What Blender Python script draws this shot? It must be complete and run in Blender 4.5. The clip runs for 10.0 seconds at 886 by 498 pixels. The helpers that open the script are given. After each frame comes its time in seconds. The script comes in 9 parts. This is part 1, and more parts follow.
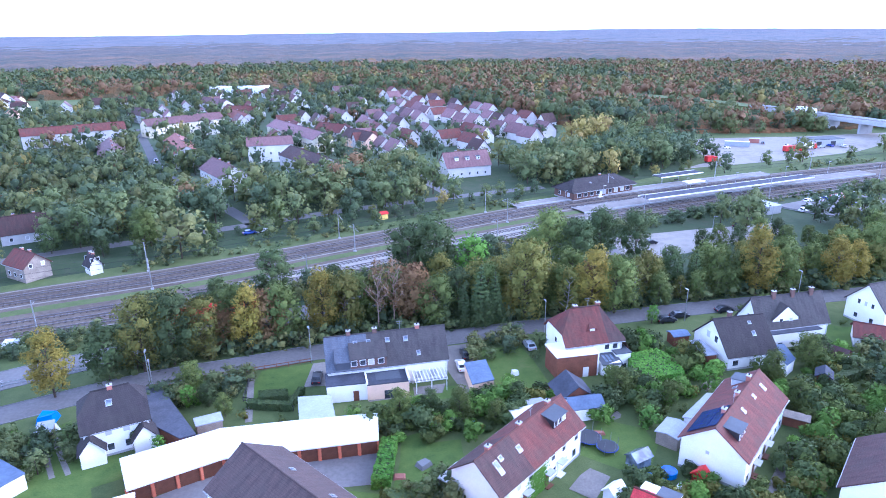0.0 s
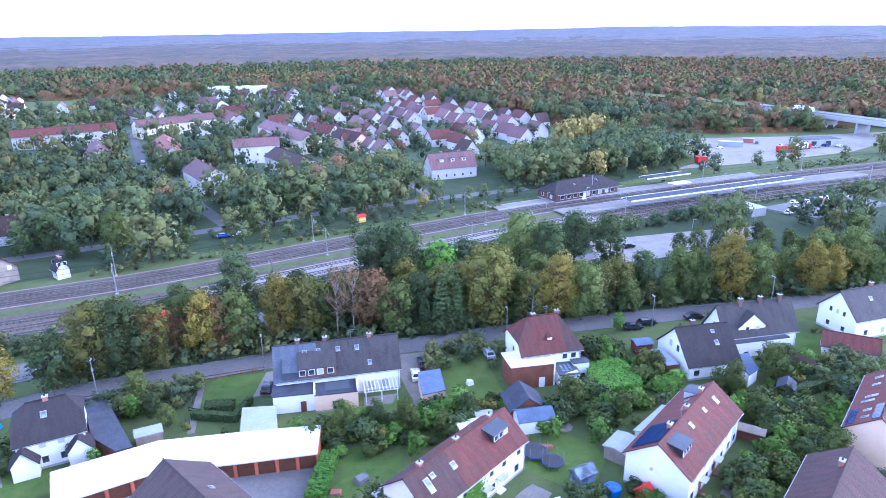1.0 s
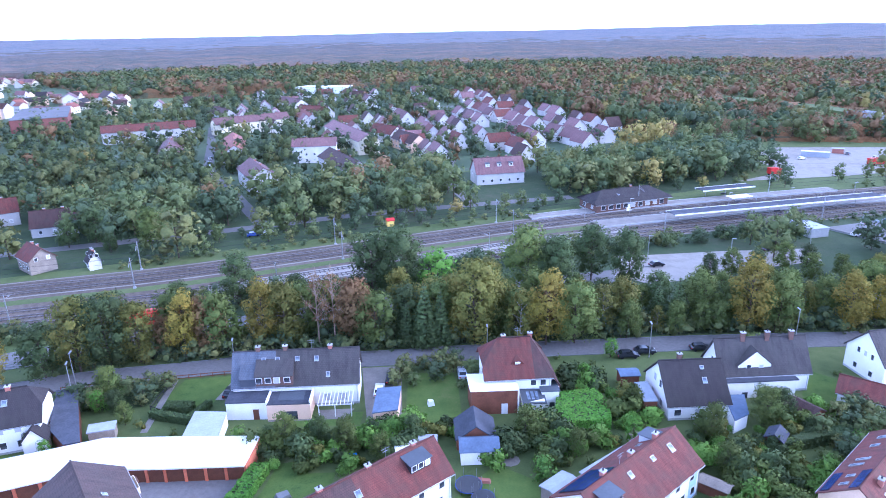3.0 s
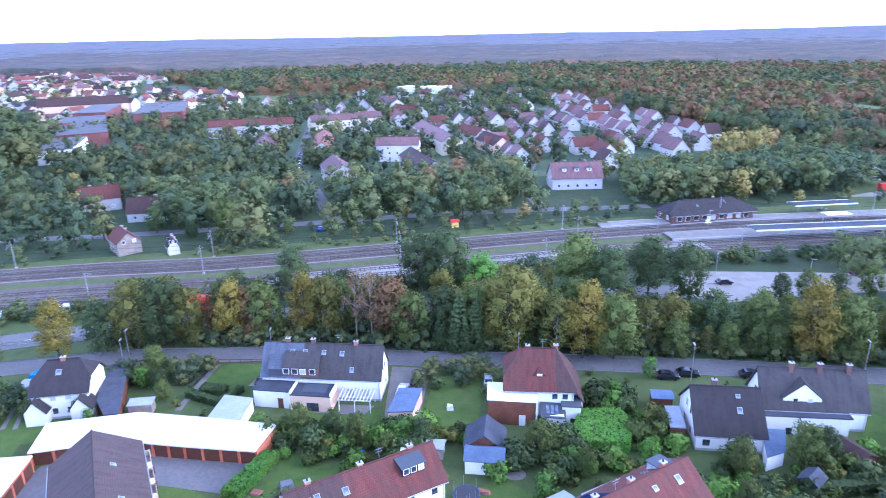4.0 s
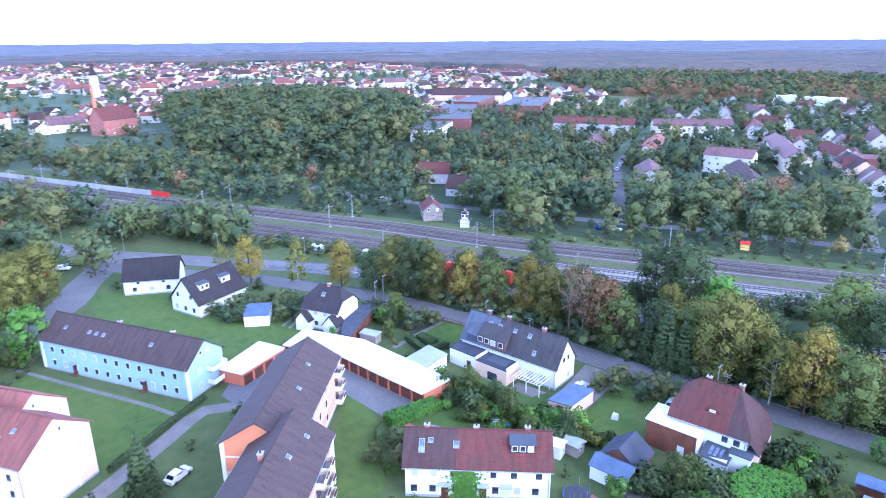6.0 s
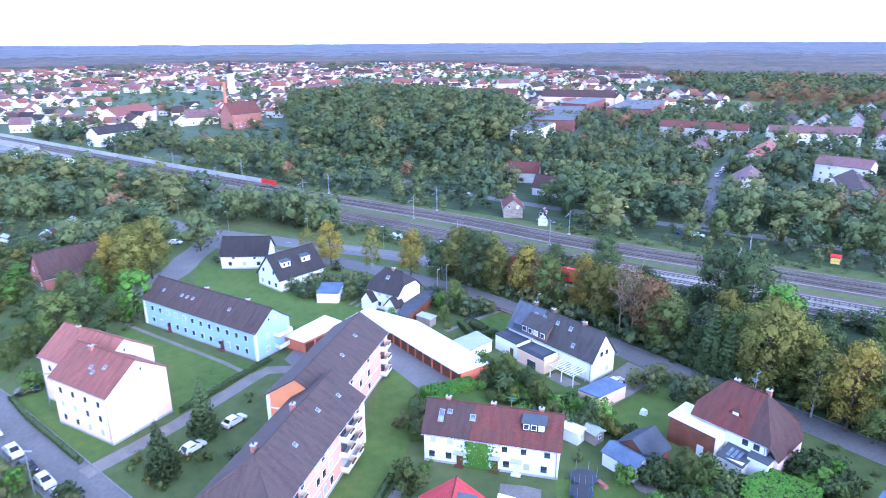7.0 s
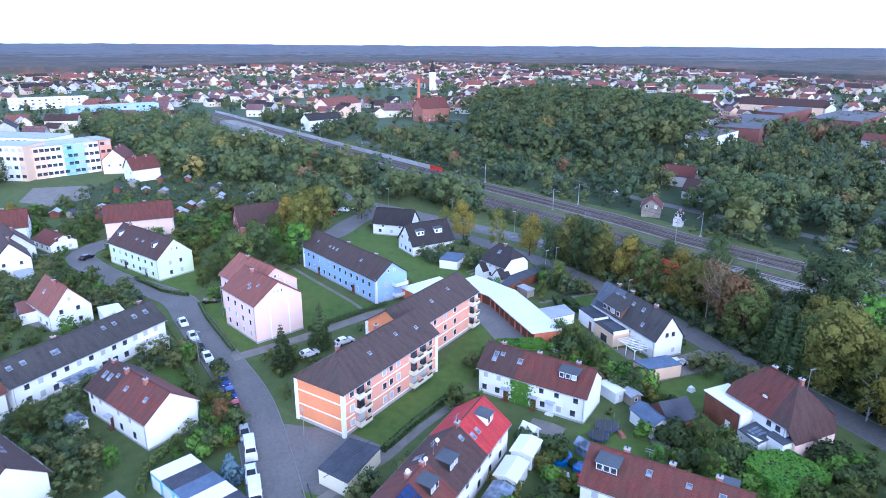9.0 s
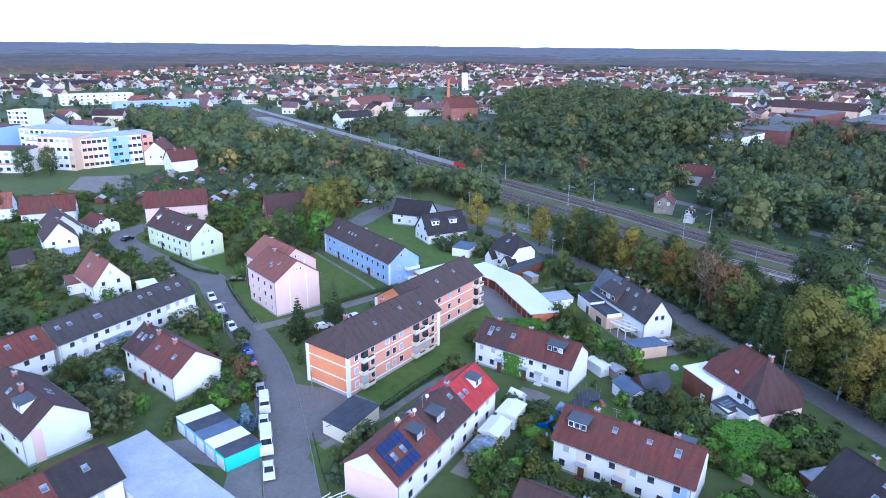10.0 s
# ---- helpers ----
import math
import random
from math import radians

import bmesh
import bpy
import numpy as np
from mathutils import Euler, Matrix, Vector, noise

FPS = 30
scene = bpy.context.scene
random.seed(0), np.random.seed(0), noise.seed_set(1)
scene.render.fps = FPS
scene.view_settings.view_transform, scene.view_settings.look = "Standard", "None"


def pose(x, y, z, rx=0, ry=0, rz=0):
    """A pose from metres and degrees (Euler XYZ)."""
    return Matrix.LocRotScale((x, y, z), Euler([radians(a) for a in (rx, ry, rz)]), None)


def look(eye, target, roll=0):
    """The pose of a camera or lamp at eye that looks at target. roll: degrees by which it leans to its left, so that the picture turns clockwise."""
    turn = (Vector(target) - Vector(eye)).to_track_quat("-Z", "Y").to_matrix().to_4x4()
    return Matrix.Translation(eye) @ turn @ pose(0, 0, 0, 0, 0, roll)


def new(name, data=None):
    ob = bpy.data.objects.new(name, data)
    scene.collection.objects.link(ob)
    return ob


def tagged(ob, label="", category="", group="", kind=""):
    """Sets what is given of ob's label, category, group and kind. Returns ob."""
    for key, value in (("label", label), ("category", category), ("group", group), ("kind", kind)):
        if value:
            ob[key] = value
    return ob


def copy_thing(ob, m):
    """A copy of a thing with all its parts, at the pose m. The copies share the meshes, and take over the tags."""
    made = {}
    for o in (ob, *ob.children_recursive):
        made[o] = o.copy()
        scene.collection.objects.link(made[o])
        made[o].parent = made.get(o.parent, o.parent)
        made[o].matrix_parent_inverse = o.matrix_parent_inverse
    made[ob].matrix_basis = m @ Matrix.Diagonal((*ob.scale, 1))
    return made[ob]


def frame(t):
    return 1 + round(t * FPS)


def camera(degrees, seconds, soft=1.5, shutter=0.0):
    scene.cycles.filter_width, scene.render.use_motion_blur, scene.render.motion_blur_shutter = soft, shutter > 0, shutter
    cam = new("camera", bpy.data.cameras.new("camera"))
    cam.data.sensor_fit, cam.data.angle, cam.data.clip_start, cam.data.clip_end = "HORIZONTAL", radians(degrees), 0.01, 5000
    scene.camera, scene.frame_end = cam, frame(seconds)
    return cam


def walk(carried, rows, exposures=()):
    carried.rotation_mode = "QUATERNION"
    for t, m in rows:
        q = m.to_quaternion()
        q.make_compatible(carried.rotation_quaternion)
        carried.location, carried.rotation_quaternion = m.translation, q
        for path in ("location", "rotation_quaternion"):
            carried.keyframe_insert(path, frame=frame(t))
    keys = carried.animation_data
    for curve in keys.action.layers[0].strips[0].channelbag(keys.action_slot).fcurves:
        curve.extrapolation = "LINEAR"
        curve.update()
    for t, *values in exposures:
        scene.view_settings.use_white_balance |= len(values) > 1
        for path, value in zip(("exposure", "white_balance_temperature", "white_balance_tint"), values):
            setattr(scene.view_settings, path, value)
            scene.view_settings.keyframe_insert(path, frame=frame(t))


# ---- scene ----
cam = camera(69.12, 10.0, soft=0.9, shutter=0.4)
ROWS = [
    (0.0, 0.00, 0.00, 62.35, 0.20, -18.83, 0.49),
    (0.5, 5.00, 1.52, 62.57, 0.71, -18.89, 0.63),
    (1.0, 10.18, 3.14, 62.84, 0.87, -18.95, 0.72),
    (1.5, 15.51, 4.89, 63.14, 1.21, -19.03, 0.85),
    (2.0, 21.10, 6.68, 63.32, 3.34, -19.00, 0.92),
    (3.5, 39.18, 12.60, 63.53, 13.96, -18.76, 1.07),
    (4.0, 45.46, 14.71, 63.54, 19.32, -18.63, 0.99),
    (4.5, 51.88, 17.03, 63.43, 26.89, -18.47, 0.78),
    (5.0, 58.35, 19.71, 63.21, 36.39, -18.33, 0.58),
    (5.5, 65.03, 22.69, 63.02, 45.78, -18.20, 0.42),
    (6.0, 71.73, 25.70, 62.97, 52.38, -18.11, 0.35),
    (7.5, 91.93, 35.39, 63.00, 68.69, -17.89, 0.21),
    (8.0, 98.66, 38.61, 63.07, 74.75, -17.86, 0.03),
    (8.5, 105.42, 41.67, 63.02, 78.79, -17.82, -0.12),
    (9.0, 112.19, 44.38, 62.91, 80.90, -17.78, -0.28),
    (9.5, 118.78, 46.85, 62.73, 82.67, -17.77, -0.49),
    (10.0, 124.38, 48.97, 62.56, 84.11, -17.71, -0.59),
]
walk(cam, [(t, pose(x, y, z, 90 + pitch, roll, yaw)) for t, x, y, z, yaw, pitch, roll in ROWS],
     exposures=[(0.0, 1.54, 4690, 26), (4.0, 1.44, 4670, 26), (5.5, 1.52, 4600, 25), (7.5, 1.44, 4580, 20), (8.5, 1.03, 4660, 17), (10.0, 0.64, 4740, 16)])

# ---- daylight: a pale evening sky, the sun low and veiled ----
SUN_EL, SUN_AZ = radians(24), radians(78)
world = bpy.data.worlds.new("evening_sky")
scene.world = world
world.use_nodes = True
wn = world.node_tree
wn.nodes.clear()
sky = wn.nodes.new("ShaderNodeTexSky")
sky.sky_type, sky.sun_disc = "NISHITA", False
sky.sun_elevation, sky.sun_rotation = SUN_EL, SUN_AZ
sky.air_density, sky.dust_density, sky.ozone_density = 1.0, 4.0, 1.0
veil = wn.nodes.new("ShaderNodeMixRGB")
veil.inputs[0].default_value = 0.72
veil.inputs[2].default_value = (8.5, 9.7, 12.1, 1)
bg = wn.nodes.new("ShaderNodeBackground")
bg.inputs[1].default_value = 0.105
wo = wn.nodes.new("ShaderNodeOutputWorld")
wn.links.new(sky.outputs[0], veil.inputs[1])
# dusk: the sky is brightest along the horizon and dims overhead
way = wn.nodes.new("ShaderNodeTexCoord")
split = wn.nodes.new("ShaderNodeSeparateXYZ")
rise = wn.nodes.new("ShaderNodeMapRange")
rise.interpolation_type = "SMOOTHSTEP"
rise.inputs[1].default_value, rise.inputs[2].default_value, rise.inputs[3].default_value, rise.inputs[4].default_value = 0.0, 0.85, 2.0, 0.55
glow = wn.nodes.new("ShaderNodeVectorMath")
glow.operation = "SCALE"
wn.links.new(way.outputs["Generated"], split.inputs[0])
wn.links.new(split.outputs["Z"], rise.inputs[0])
wn.links.new(veil.outputs[0], glow.inputs[0])
wn.links.new(rise.outputs[0], glow.inputs["Scale"])
wn.links.new(glow.outputs[0], bg.inputs[0])
wn.links.new(bg.outputs[0], wo.inputs[0])
sun = new("sun", bpy.data.lights.new("sun", "SUN"))
sun.data.energy, sun.data.angle, sun.data.color = 1.2, radians(50), (1.0, 0.95, 0.9)
sun_way = Vector((math.sin(SUN_AZ) * math.cos(SUN_EL), math.cos(SUN_AZ) * math.cos(SUN_EL), math.sin(SUN_EL)))
sun.matrix_world = look(sun_way * 300, (0, 0, 0))


# ---- materials ----
def nodes_of(name, rough=0.8, metal=0.0):
    m = bpy.data.materials.new(name)
    m.use_nodes = True
    nt = m.node_tree
    b = nt.nodes["Principled BSDF"]
    b.inputs["Roughness"].default_value = rough
    b.inputs["Metallic"].default_value = metal
    b.inputs["Specular IOR Level"].default_value = 0.25
    return m, nt, b


def ramp(nt, stops):
    r = nt.nodes.new("ShaderNodeValToRGB")
    while len(r.color_ramp.elements) < len(stops):
        r.color_ramp.elements.new(0.5)
    for e, (p, c) in zip(r.color_ramp.elements, stops):
        e.position, e.color = p, (*c, 1)
    return r


def noise_node(nt, scale, detail=4.0, coord="Object", rough=0.6):
    tc = nt.nodes.new("ShaderNodeTexCoord")
    n = nt.nodes.new("ShaderNodeTexNoise")
    n.inputs["Scale"].default_value, n.inputs["Detail"].default_value, n.inputs["Roughness"].default_value = scale, detail, rough
    nt.links.new(tc.outputs[coord], n.inputs["Vector"])
    return n


def shade(c, k):
    return tuple(min(1.0, v * k) for v in c)


def surface(name, colour, rough=0.8, big=0.15, fine=3.0, spread=0.25, bump=0.15, metal=0.0, obj=0.12):
    """A matt surface with stains at a large and a fine scale and a little change from object to object."""
    m, nt, b = nodes_of(name, rough, metal)
    n1, n2 = noise_node(nt, big, 3), noise_node(nt, fine, 6)
    r1 = ramp(nt, [(0.3, shade(colour, 1 - spread)), (0.7, shade(colour, 1 + spread * 0.6))])
    nt.links.new(n1.outputs[0], r1.inputs[0])
    r2 = ramp(nt, [(0.3, (1 - spread,) * 3), (0.7, (1 + spread * 0.3,) * 3)])
    nt.links.new(n2.outputs[0], r2.inputs[0])
    mul = nt.nodes.new("ShaderNodeMixRGB")
    mul.blend_type, mul.inputs[0].default_value = "MULTIPLY", 1.0
    nt.links.new(r1.outputs[0], mul.inputs[1])
    nt.links.new(r2.outputs[0], mul.inputs[2])
    info = nt.nodes.new("ShaderNodeObjectInfo")
    hsv = nt.nodes.new("ShaderNodeHueSaturation")
    mr = nt.nodes.new("ShaderNodeMapRange")
    mr.inputs[3].default_value, mr.inputs[4].default_value = 1 - obj, 1 + obj
    nt.links.new(info.outputs["Random"], mr.inputs[0])
    nt.links.new(mr.outputs[0], hsv.inputs["Value"])
    nt.links.new(mul.outputs[0], hsv.inputs["Color"])
    nt.links.new(hsv.outputs[0], b.inputs["Base Color"])
    if bump:
        bp = nt.nodes.new("ShaderNodeBump")
        bp.inputs["Strength"].default_value, bp.inputs["Distance"].default_value = bump, 0.05
        nt.links.new(n2.outputs[0], bp.inputs["Height"])
        nt.links.new(bp.outputs[0], b.inputs["Normal"])
    return m


def tiled(name, colour, moss=(0.09, 0.09, 0.06), pitch=0.33, spread=0.1, obj=0.1):
    """Roof tiles: courses across the slope, columns down it, weathered in patches."""
    m, nt, b = nodes_of(name, 0.75)
    tc = nt.nodes.new("ShaderNodeTexCoord")
    br = nt.nodes.new("ShaderNodeTexBrick")
    br.inputs["Scale"].default_value = 1.0
    br.inputs["Brick Width"].default_value, br.inputs["Row Height"].default_value = 0.3, pitch
    br.inputs["Mortar Size"].default_value, br.inputs["Mortar Smooth"].default_value = 0.03, 0.4
    br.offset = 0.5
    br.inputs["Color1"].default_value = (*shade(colour, 1 - spread), 1)
    br.inputs["Color2"].default_value = (*shade(colour, 1 + spread), 1)
    br.inputs["Mortar"].default_value = (*shade(colour, 0.68), 1)
    nt.links.new(tc.outputs["UV"], br.inputs["Vector"])
    n = noise_node(nt, 0.35, 6)
    mix = nt.nodes.new("ShaderNodeMixRGB")
    mix.inputs[2].default_value = (*moss, 1)
    mr = nt.nodes.new("ShaderNodeMapRange")
    mr.inputs[1].default_value, mr.inputs[2].default_value, mr.inputs[3].default_value, mr.inputs[4].default_value = 0.42, 0.8, 0.0, 0.7
    nt.links.new(n.outputs[0], mr.inputs[0])
    nt.links.new(mr.outputs[0], mix.inputs[0])
    streak = nt.nodes.new("ShaderNodeTexNoise")
    streak.inputs["Scale"].default_value, streak.inputs["Detail"].default_value = 1.0, 5.0
    long_ = nt.nodes.new("ShaderNodeMapping")
    long_.inputs["Scale"].default_value = (1.3, 0.22, 1.0)
    nt.links.new(tc.outputs["UV"], long_.inputs["Vector"])
    nt.links.new(long_.outputs[0], streak.inputs["Vector"])
    worn = ramp(nt, [(0.3, (0.68, 0.7, 0.72)), (0.55, (1.0, 1.0, 1.0)), (0.75, (1.16, 1.12, 1.1))])
    nt.links.new(streak.outputs[0], worn.inputs[0])
    aged = nt.nodes.new("ShaderNodeMixRGB")
    aged.blend_type, aged.inputs[0].default_value = "MULTIPLY", 1.0
    nt.links.new(br.outputs["Color"], aged.inputs[1])
    nt.links.new(worn.outputs[0], aged.inputs[2])
    nt.links.new(aged.outputs[0], mix.inputs[1])
    info = nt.nodes.new("ShaderNodeObjectInfo")
    hsv = nt.nodes.new("ShaderNodeHueSaturation")
    mv = nt.nodes.new("ShaderNodeMapRange")
    mv.inputs[3].default_value, mv.inputs[4].default_value = 1 - obj, 1 + obj
    nt.links.new(info.outputs["Random"], mv.inputs[0])
    nt.links.new(mv.outputs[0], hsv.inputs["Value"])
    nt.links.new(mix.outputs[0], hsv.inputs["Color"])
    nt.links.new(hsv.outputs[0], b.inputs["Base Color"])
    bp = nt.nodes.new("ShaderNodeBump")
    bp.inputs["Strength"].default_value, bp.inputs["Distance"].default_value = 0.5, 0.04
    nt.links.new(br.outputs["Fac"], bp.inputs["Height"])
    bp.invert = True
    nt.links.new(bp.outputs[0], b.inputs["Normal"])
    return m


def leafy(name, stops, obj=0.3):
    """Foliage: sprays of leaves in changing tones, each clump and each tree another, with ragged relief whose hollows
    are coloured darker as shade between leaves.
    """
    m, nt, b = nodes_of(name, 0.75)
    geo = nt.nodes.new("ShaderNodeNewGeometry")
    spray = noise_node(nt, 1.5, 6, rough=0.72)
    wide = nt.nodes.new("ShaderNodeMapRange")
    wide.inputs[1].default_value, wide.inputs[2].default_value, wide.inputs[3].default_value, wide.inputs[4].default_value = 0.28, 0.72, 0.0, 0.72
    nt.links.new(spray.outputs[0], wide.inputs[0])
    add = nt.nodes.new("ShaderNodeMath")
    add.operation = "MULTIPLY_ADD"
    add.inputs[1].default_value = 0.28
    nt.links.new(geo.outputs["Random Per Island"], add.inputs[0])
    nt.links.new(wide.outputs[0], add.inputs[2])
    r = ramp(nt, stops)
    nt.links.new(add.outputs[0], r.inputs[0])
    info = nt.nodes.new("ShaderNodeObjectInfo")
    hsv = nt.nodes.new("ShaderNodeHueSaturation")
    mr = nt.nodes.new("ShaderNodeMapRange")
    mr.inputs[3].default_value, mr.inputs[4].default_value = 1 - obj, 1 + obj
    nt.links.new(info.outputs["Random"], mr.inputs[0])
    nt.links.new(mr.outputs[0], hsv.inputs["Value"])
    n = noise_node(nt, 0.12, 3)
    mh = nt.nodes.new("ShaderNodeMapRange")
    mh.inputs[1].default_value, mh.inputs[2].default_value, mh.inputs[3].default_value, mh.inputs[4].default_value = 0.3, 0.7, 0.484, 0.514
    nt.links.new(n.outputs[0], mh.inputs[0])
    nt.links.new(mh.outputs[0], hsv.inputs["Hue"])
    nt.links.new(r.outputs[0], hsv.inputs["Color"])
    nt.links.new(hsv.outputs[0], b.inputs["Base Color"])
    bp = nt.nodes.new("ShaderNodeBump")
    bp.inputs["Strength"].default_value, bp.inputs["Distance"].default_value = 0.9, 0.5
    nt.links.new(spray.outputs[0], bp.inputs["Height"])
    nt.links.new(bp.outputs[0], b.inputs["Normal"])
    tr = nt.nodes.new("ShaderNodeBsdfTranslucent")
    nt.links.new(hsv.outputs[0], tr.inputs["Color"])
    mx = nt.nodes.new("ShaderNodeMixShader")
    mx.inputs[0].default_value = 0.18
    out = nt.nodes["Material Output"]
    nt.links.new(b.outputs[0], mx.inputs[1])
    nt.links.new(tr.outputs[0], mx.inputs[2])
    nt.links.new(mx.outputs[0], out.inputs[0])
    return m


def ground_mix(name, cols, s1=0.02, s2=0.4, s3=4.0, rough=0.95):
    """Open ground in three or four tones, mixed at a field's, a bed's and a tuft's scale."""
    m, nt, b = nodes_of(name, rough)
    n1, n2, n3 = noise_node(nt, s1, 5), noise_node(nt, s2, 5), noise_node(nt, s3, 5)
    a1 = nt.nodes.new("ShaderNodeMath")
    a1.operation = "MULTIPLY_ADD"
    a1.inputs[1].default_value = 0.5
    a2 = nt.nodes.new("ShaderNodeMath")
    a2.operation = "MULTIPLY_ADD"
    a2.inputs[1].default_value = 0.35
    a3 = nt.nodes.new("ShaderNodeMath")
    a3.operation = "MULTIPLY"
    a3.inputs[1].default_value = 0.25
    nt.links.new(n3.outputs[0], a3.inputs[0])
    nt.links.new(n2.outputs[0], a2.inputs[0])
    nt.links.new(a3.outputs[0], a2.inputs[2])
    nt.links.new(n1.outputs[0], a1.inputs[0])
    nt.links.new(a2.outputs[0], a1.inputs[2])
    k = len(cols)
    r = ramp(nt, [(0.38 + 0.34 * i / max(1, k - 1), c) for i, c in enumerate(cols)])
    nt.links.new(a1.outputs[0], r.inputs[0])
    nt.links.new(r.outputs[0], b.inputs["Base Color"])
    bp = nt.nodes.new("ShaderNodeBump")
    bp.inputs["Strength"].default_value, bp.inputs["Distance"].default_value = 0.5, 0.12
    nt.links.new(n3.outputs[0], bp.inputs["Height"])
    nt.links.new(bp.outputs[0], b.inputs["Normal"])
    return m


MAT = {}
MAT["grass"] = ground_mix("meadow_grass", [(0.055, 0.078, 0.026), (0.082, 0.11, 0.034), (0.108, 0.135, 0.045), (0.155, 0.145, 0.07)])
MAT["lawn"] = ground_mix("mown_lawn", [(0.042, 0.08, 0.018), (0.082, 0.13, 0.026), (0.108, 0.155, 0.032), (0.155, 0.168, 0.052)], 0.05, 0.5, 3.0)
MAT["soil"] = ground_mix("garden_soil", [(0.04, 0.04, 0.025), (0.06, 0.075, 0.03), (0.045, 0.075, 0.025), (0.1, 0.085, 0.065)], 0.2, 1.2, 7)
MAT["asphalt"] = surface("asphalt", (0.155, 0.147, 0.143), 0.85, 0.06, 1.5, 0.22, 0.2)
MAT["asphalt_light"] = surface("light_asphalt", (0.2, 0.19, 0.183), 0.85, 0.08, 1.5, 0.2, 0.2)
MAT["red_asphalt"] = surface("red_tinted_asphalt", (0.26, 0.13, 0.12), 0.85, 0.3, 3, 0.2, 0.1)
MAT["paving"] = surface("grey_paving", (0.245, 0.222, 0.195), 0.85, 0.3, 3, 0.2, 0.2)
MAT["kerb"] = surface("kerb_stone", (0.22, 0.22, 0.225), 0.85, 0.3, 3, 0.15, 0.1)
MAT["ballast"] = ground_mix("track_ballast", [(0.07, 0.053, 0.04), (0.102, 0.078, 0.06), (0.145, 0.115, 0.09), (0.085, 0.088, 0.05)], 0.05, 0.7, 9)
MAT["gravel"] = ground_mix("pale_gravel", [(0.155, 0.138, 0.115), (0.24, 0.218, 0.188), (0.31, 0.285, 0.25), (0.19, 0.175, 0.135)], 0.03, 0.3, 3)
MAT["rail"] = surface("worn_rail_steel", (0.22, 0.2, 0.2), 0.5, 0.2, 3, 0.2, 0.0, 0.3)
MAT["concrete"] = surface("concrete", (0.42, 0.42, 0.42), 0.85, 0.2, 2, 0.15, 0.1)
MAT["white"] = surface("white_plaster", (0.86, 0.845, 0.81), 0.9, 0.25, 5, 0.07, 0.1, 0, 0.05)
MAT["cream"] = surface("cream_plaster", (0.78, 0.7, 0.52), 0.9, 0.25, 5, 0.08, 0.1, 0, 0.04)
MAT["peach"] = surface("peach_plaster", (0.78, 0.55, 0.38), 0.9, 0.25, 5, 0.08, 0.1, 0, 0.04)
MAT["orange"] = surface("orange_plaster", (0.8, 0.3, 0.13), 0.9, 0.2, 5, 0.08, 0.1, 0, 0.03)
MAT["salmon"] = surface("salmon_plaster", (0.78, 0.37, 0.25), 0.9, 0.2, 5, 0.08, 0.1, 0, 0.03)
MAT["pink"] = surface("pale_pink_plaster", (0.83, 0.6, 0.52), 0.9, 0.2, 5, 0.06, 0.1, 0, 0.03)
MAT["blue"] = surface("light_blue_plaster", (0.4, 0.55, 0.78), 0.9, 0.2, 5, 0.07, 0.1, 0, 0.03)
MAT["mint"] = surface("mint_plaster", (0.74, 0.82, 0.52), 0.9, 0.2, 5, 0.06, 0.1, 0, 0.03)
MAT["turq"] = surface("turquoise_paint", (0.1, 0.62, 0.5), 0.6, 0.2, 4, 0.08, 0.05)
MAT["skyblue"] = surface("sky_blue_paint", (0.3, 0.55, 0.85), 0.6, 0.2, 4, 0.08, 0.05)
MAT["yellow"] = surface("yellow_paint", (0.8, 0.58, 0.15), 0.8, 0.2, 4, 0.1, 0.05)
MAT["pier"] = surface("orange_red_paint", (0.6, 0.19, 0.1), 0.85, 0.4, 5, 0.15, 0.1)
MAT["brick"] = surface("brick_red_paint", (0.36, 0.15, 0.11), 0.85, 0.4, 5, 0.15, 0.1)
MAT["tile_red"] = tiled("red_clay_tiles", (0.16, 0.05, 0.038), (0.075, 0.058, 0.045))
MAT["tile_bright"] = tiled("bright_red_tiles", (0.5, 0.05, 0.05), (0.3, 0.05, 0.05), 0.33, 0.12)
MAT["tile_orange"] = tiled("orange_clay_tiles", (0.29, 0.105, 0.075), (0.18, 0.09, 0.065), obj=0.2)
MAT["tile_mauve"] = tiled("mauve_brown_tiles", (0.225, 0.12, 0.118), (0.15, 0.1, 0.09), obj=0.3)
# white plaster greyed for far walls, the haze over them put into the colour
MAT["plaster_old"] = surface("greyed_far_plaster", (0.62, 0.59, 0.56), 0.9, 0.25, 5, 0.12, 0.1, 0, 0.2)
MAT["brick_dark"] = surface("dark_brown_brick", (0.16, 0.095, 0.075), 0.85, 0.4, 5, 0.2, 0.1)
MAT["sheet_slate"] = surface("slate_grey_sheet", (0.085, 0.095, 0.11), 0.7, 0.3, 3, 0.15, 0.1)
MAT["tile_brown"] = tiled("brown_tiles", (0.084, 0.044, 0.038), (0.062, 0.05, 0.042))
MAT["tile_umber"] = tiled("weathered_umber_tiles", (0.088, 0.058, 0.05), (0.07, 0.056, 0.048))
MAT["tile_dark"] = tiled("dark_tiles", (0.042, 0.034, 0.035), (0.05, 0.045, 0.04))
MAT["tile_grey"] = tiled("grey_slates", (0.074, 0.064, 0.062), (0.09, 0.085, 0.075))
MAT["tile_blue"] = tiled("blue_grey_slates", (0.1, 0.112, 0.138), (0.12, 0.12, 0.13))
MAT["sheet_white"] = surface("white_sheet_roof", (0.8, 0.8, 0.8), 0.5, 0.12, 3, 0.06, 0.05)
MAT["sheet_grey"] = surface("grey_sheet_roof", (0.4, 0.42, 0.46), 0.6, 0.3, 3, 0.15, 0.1)
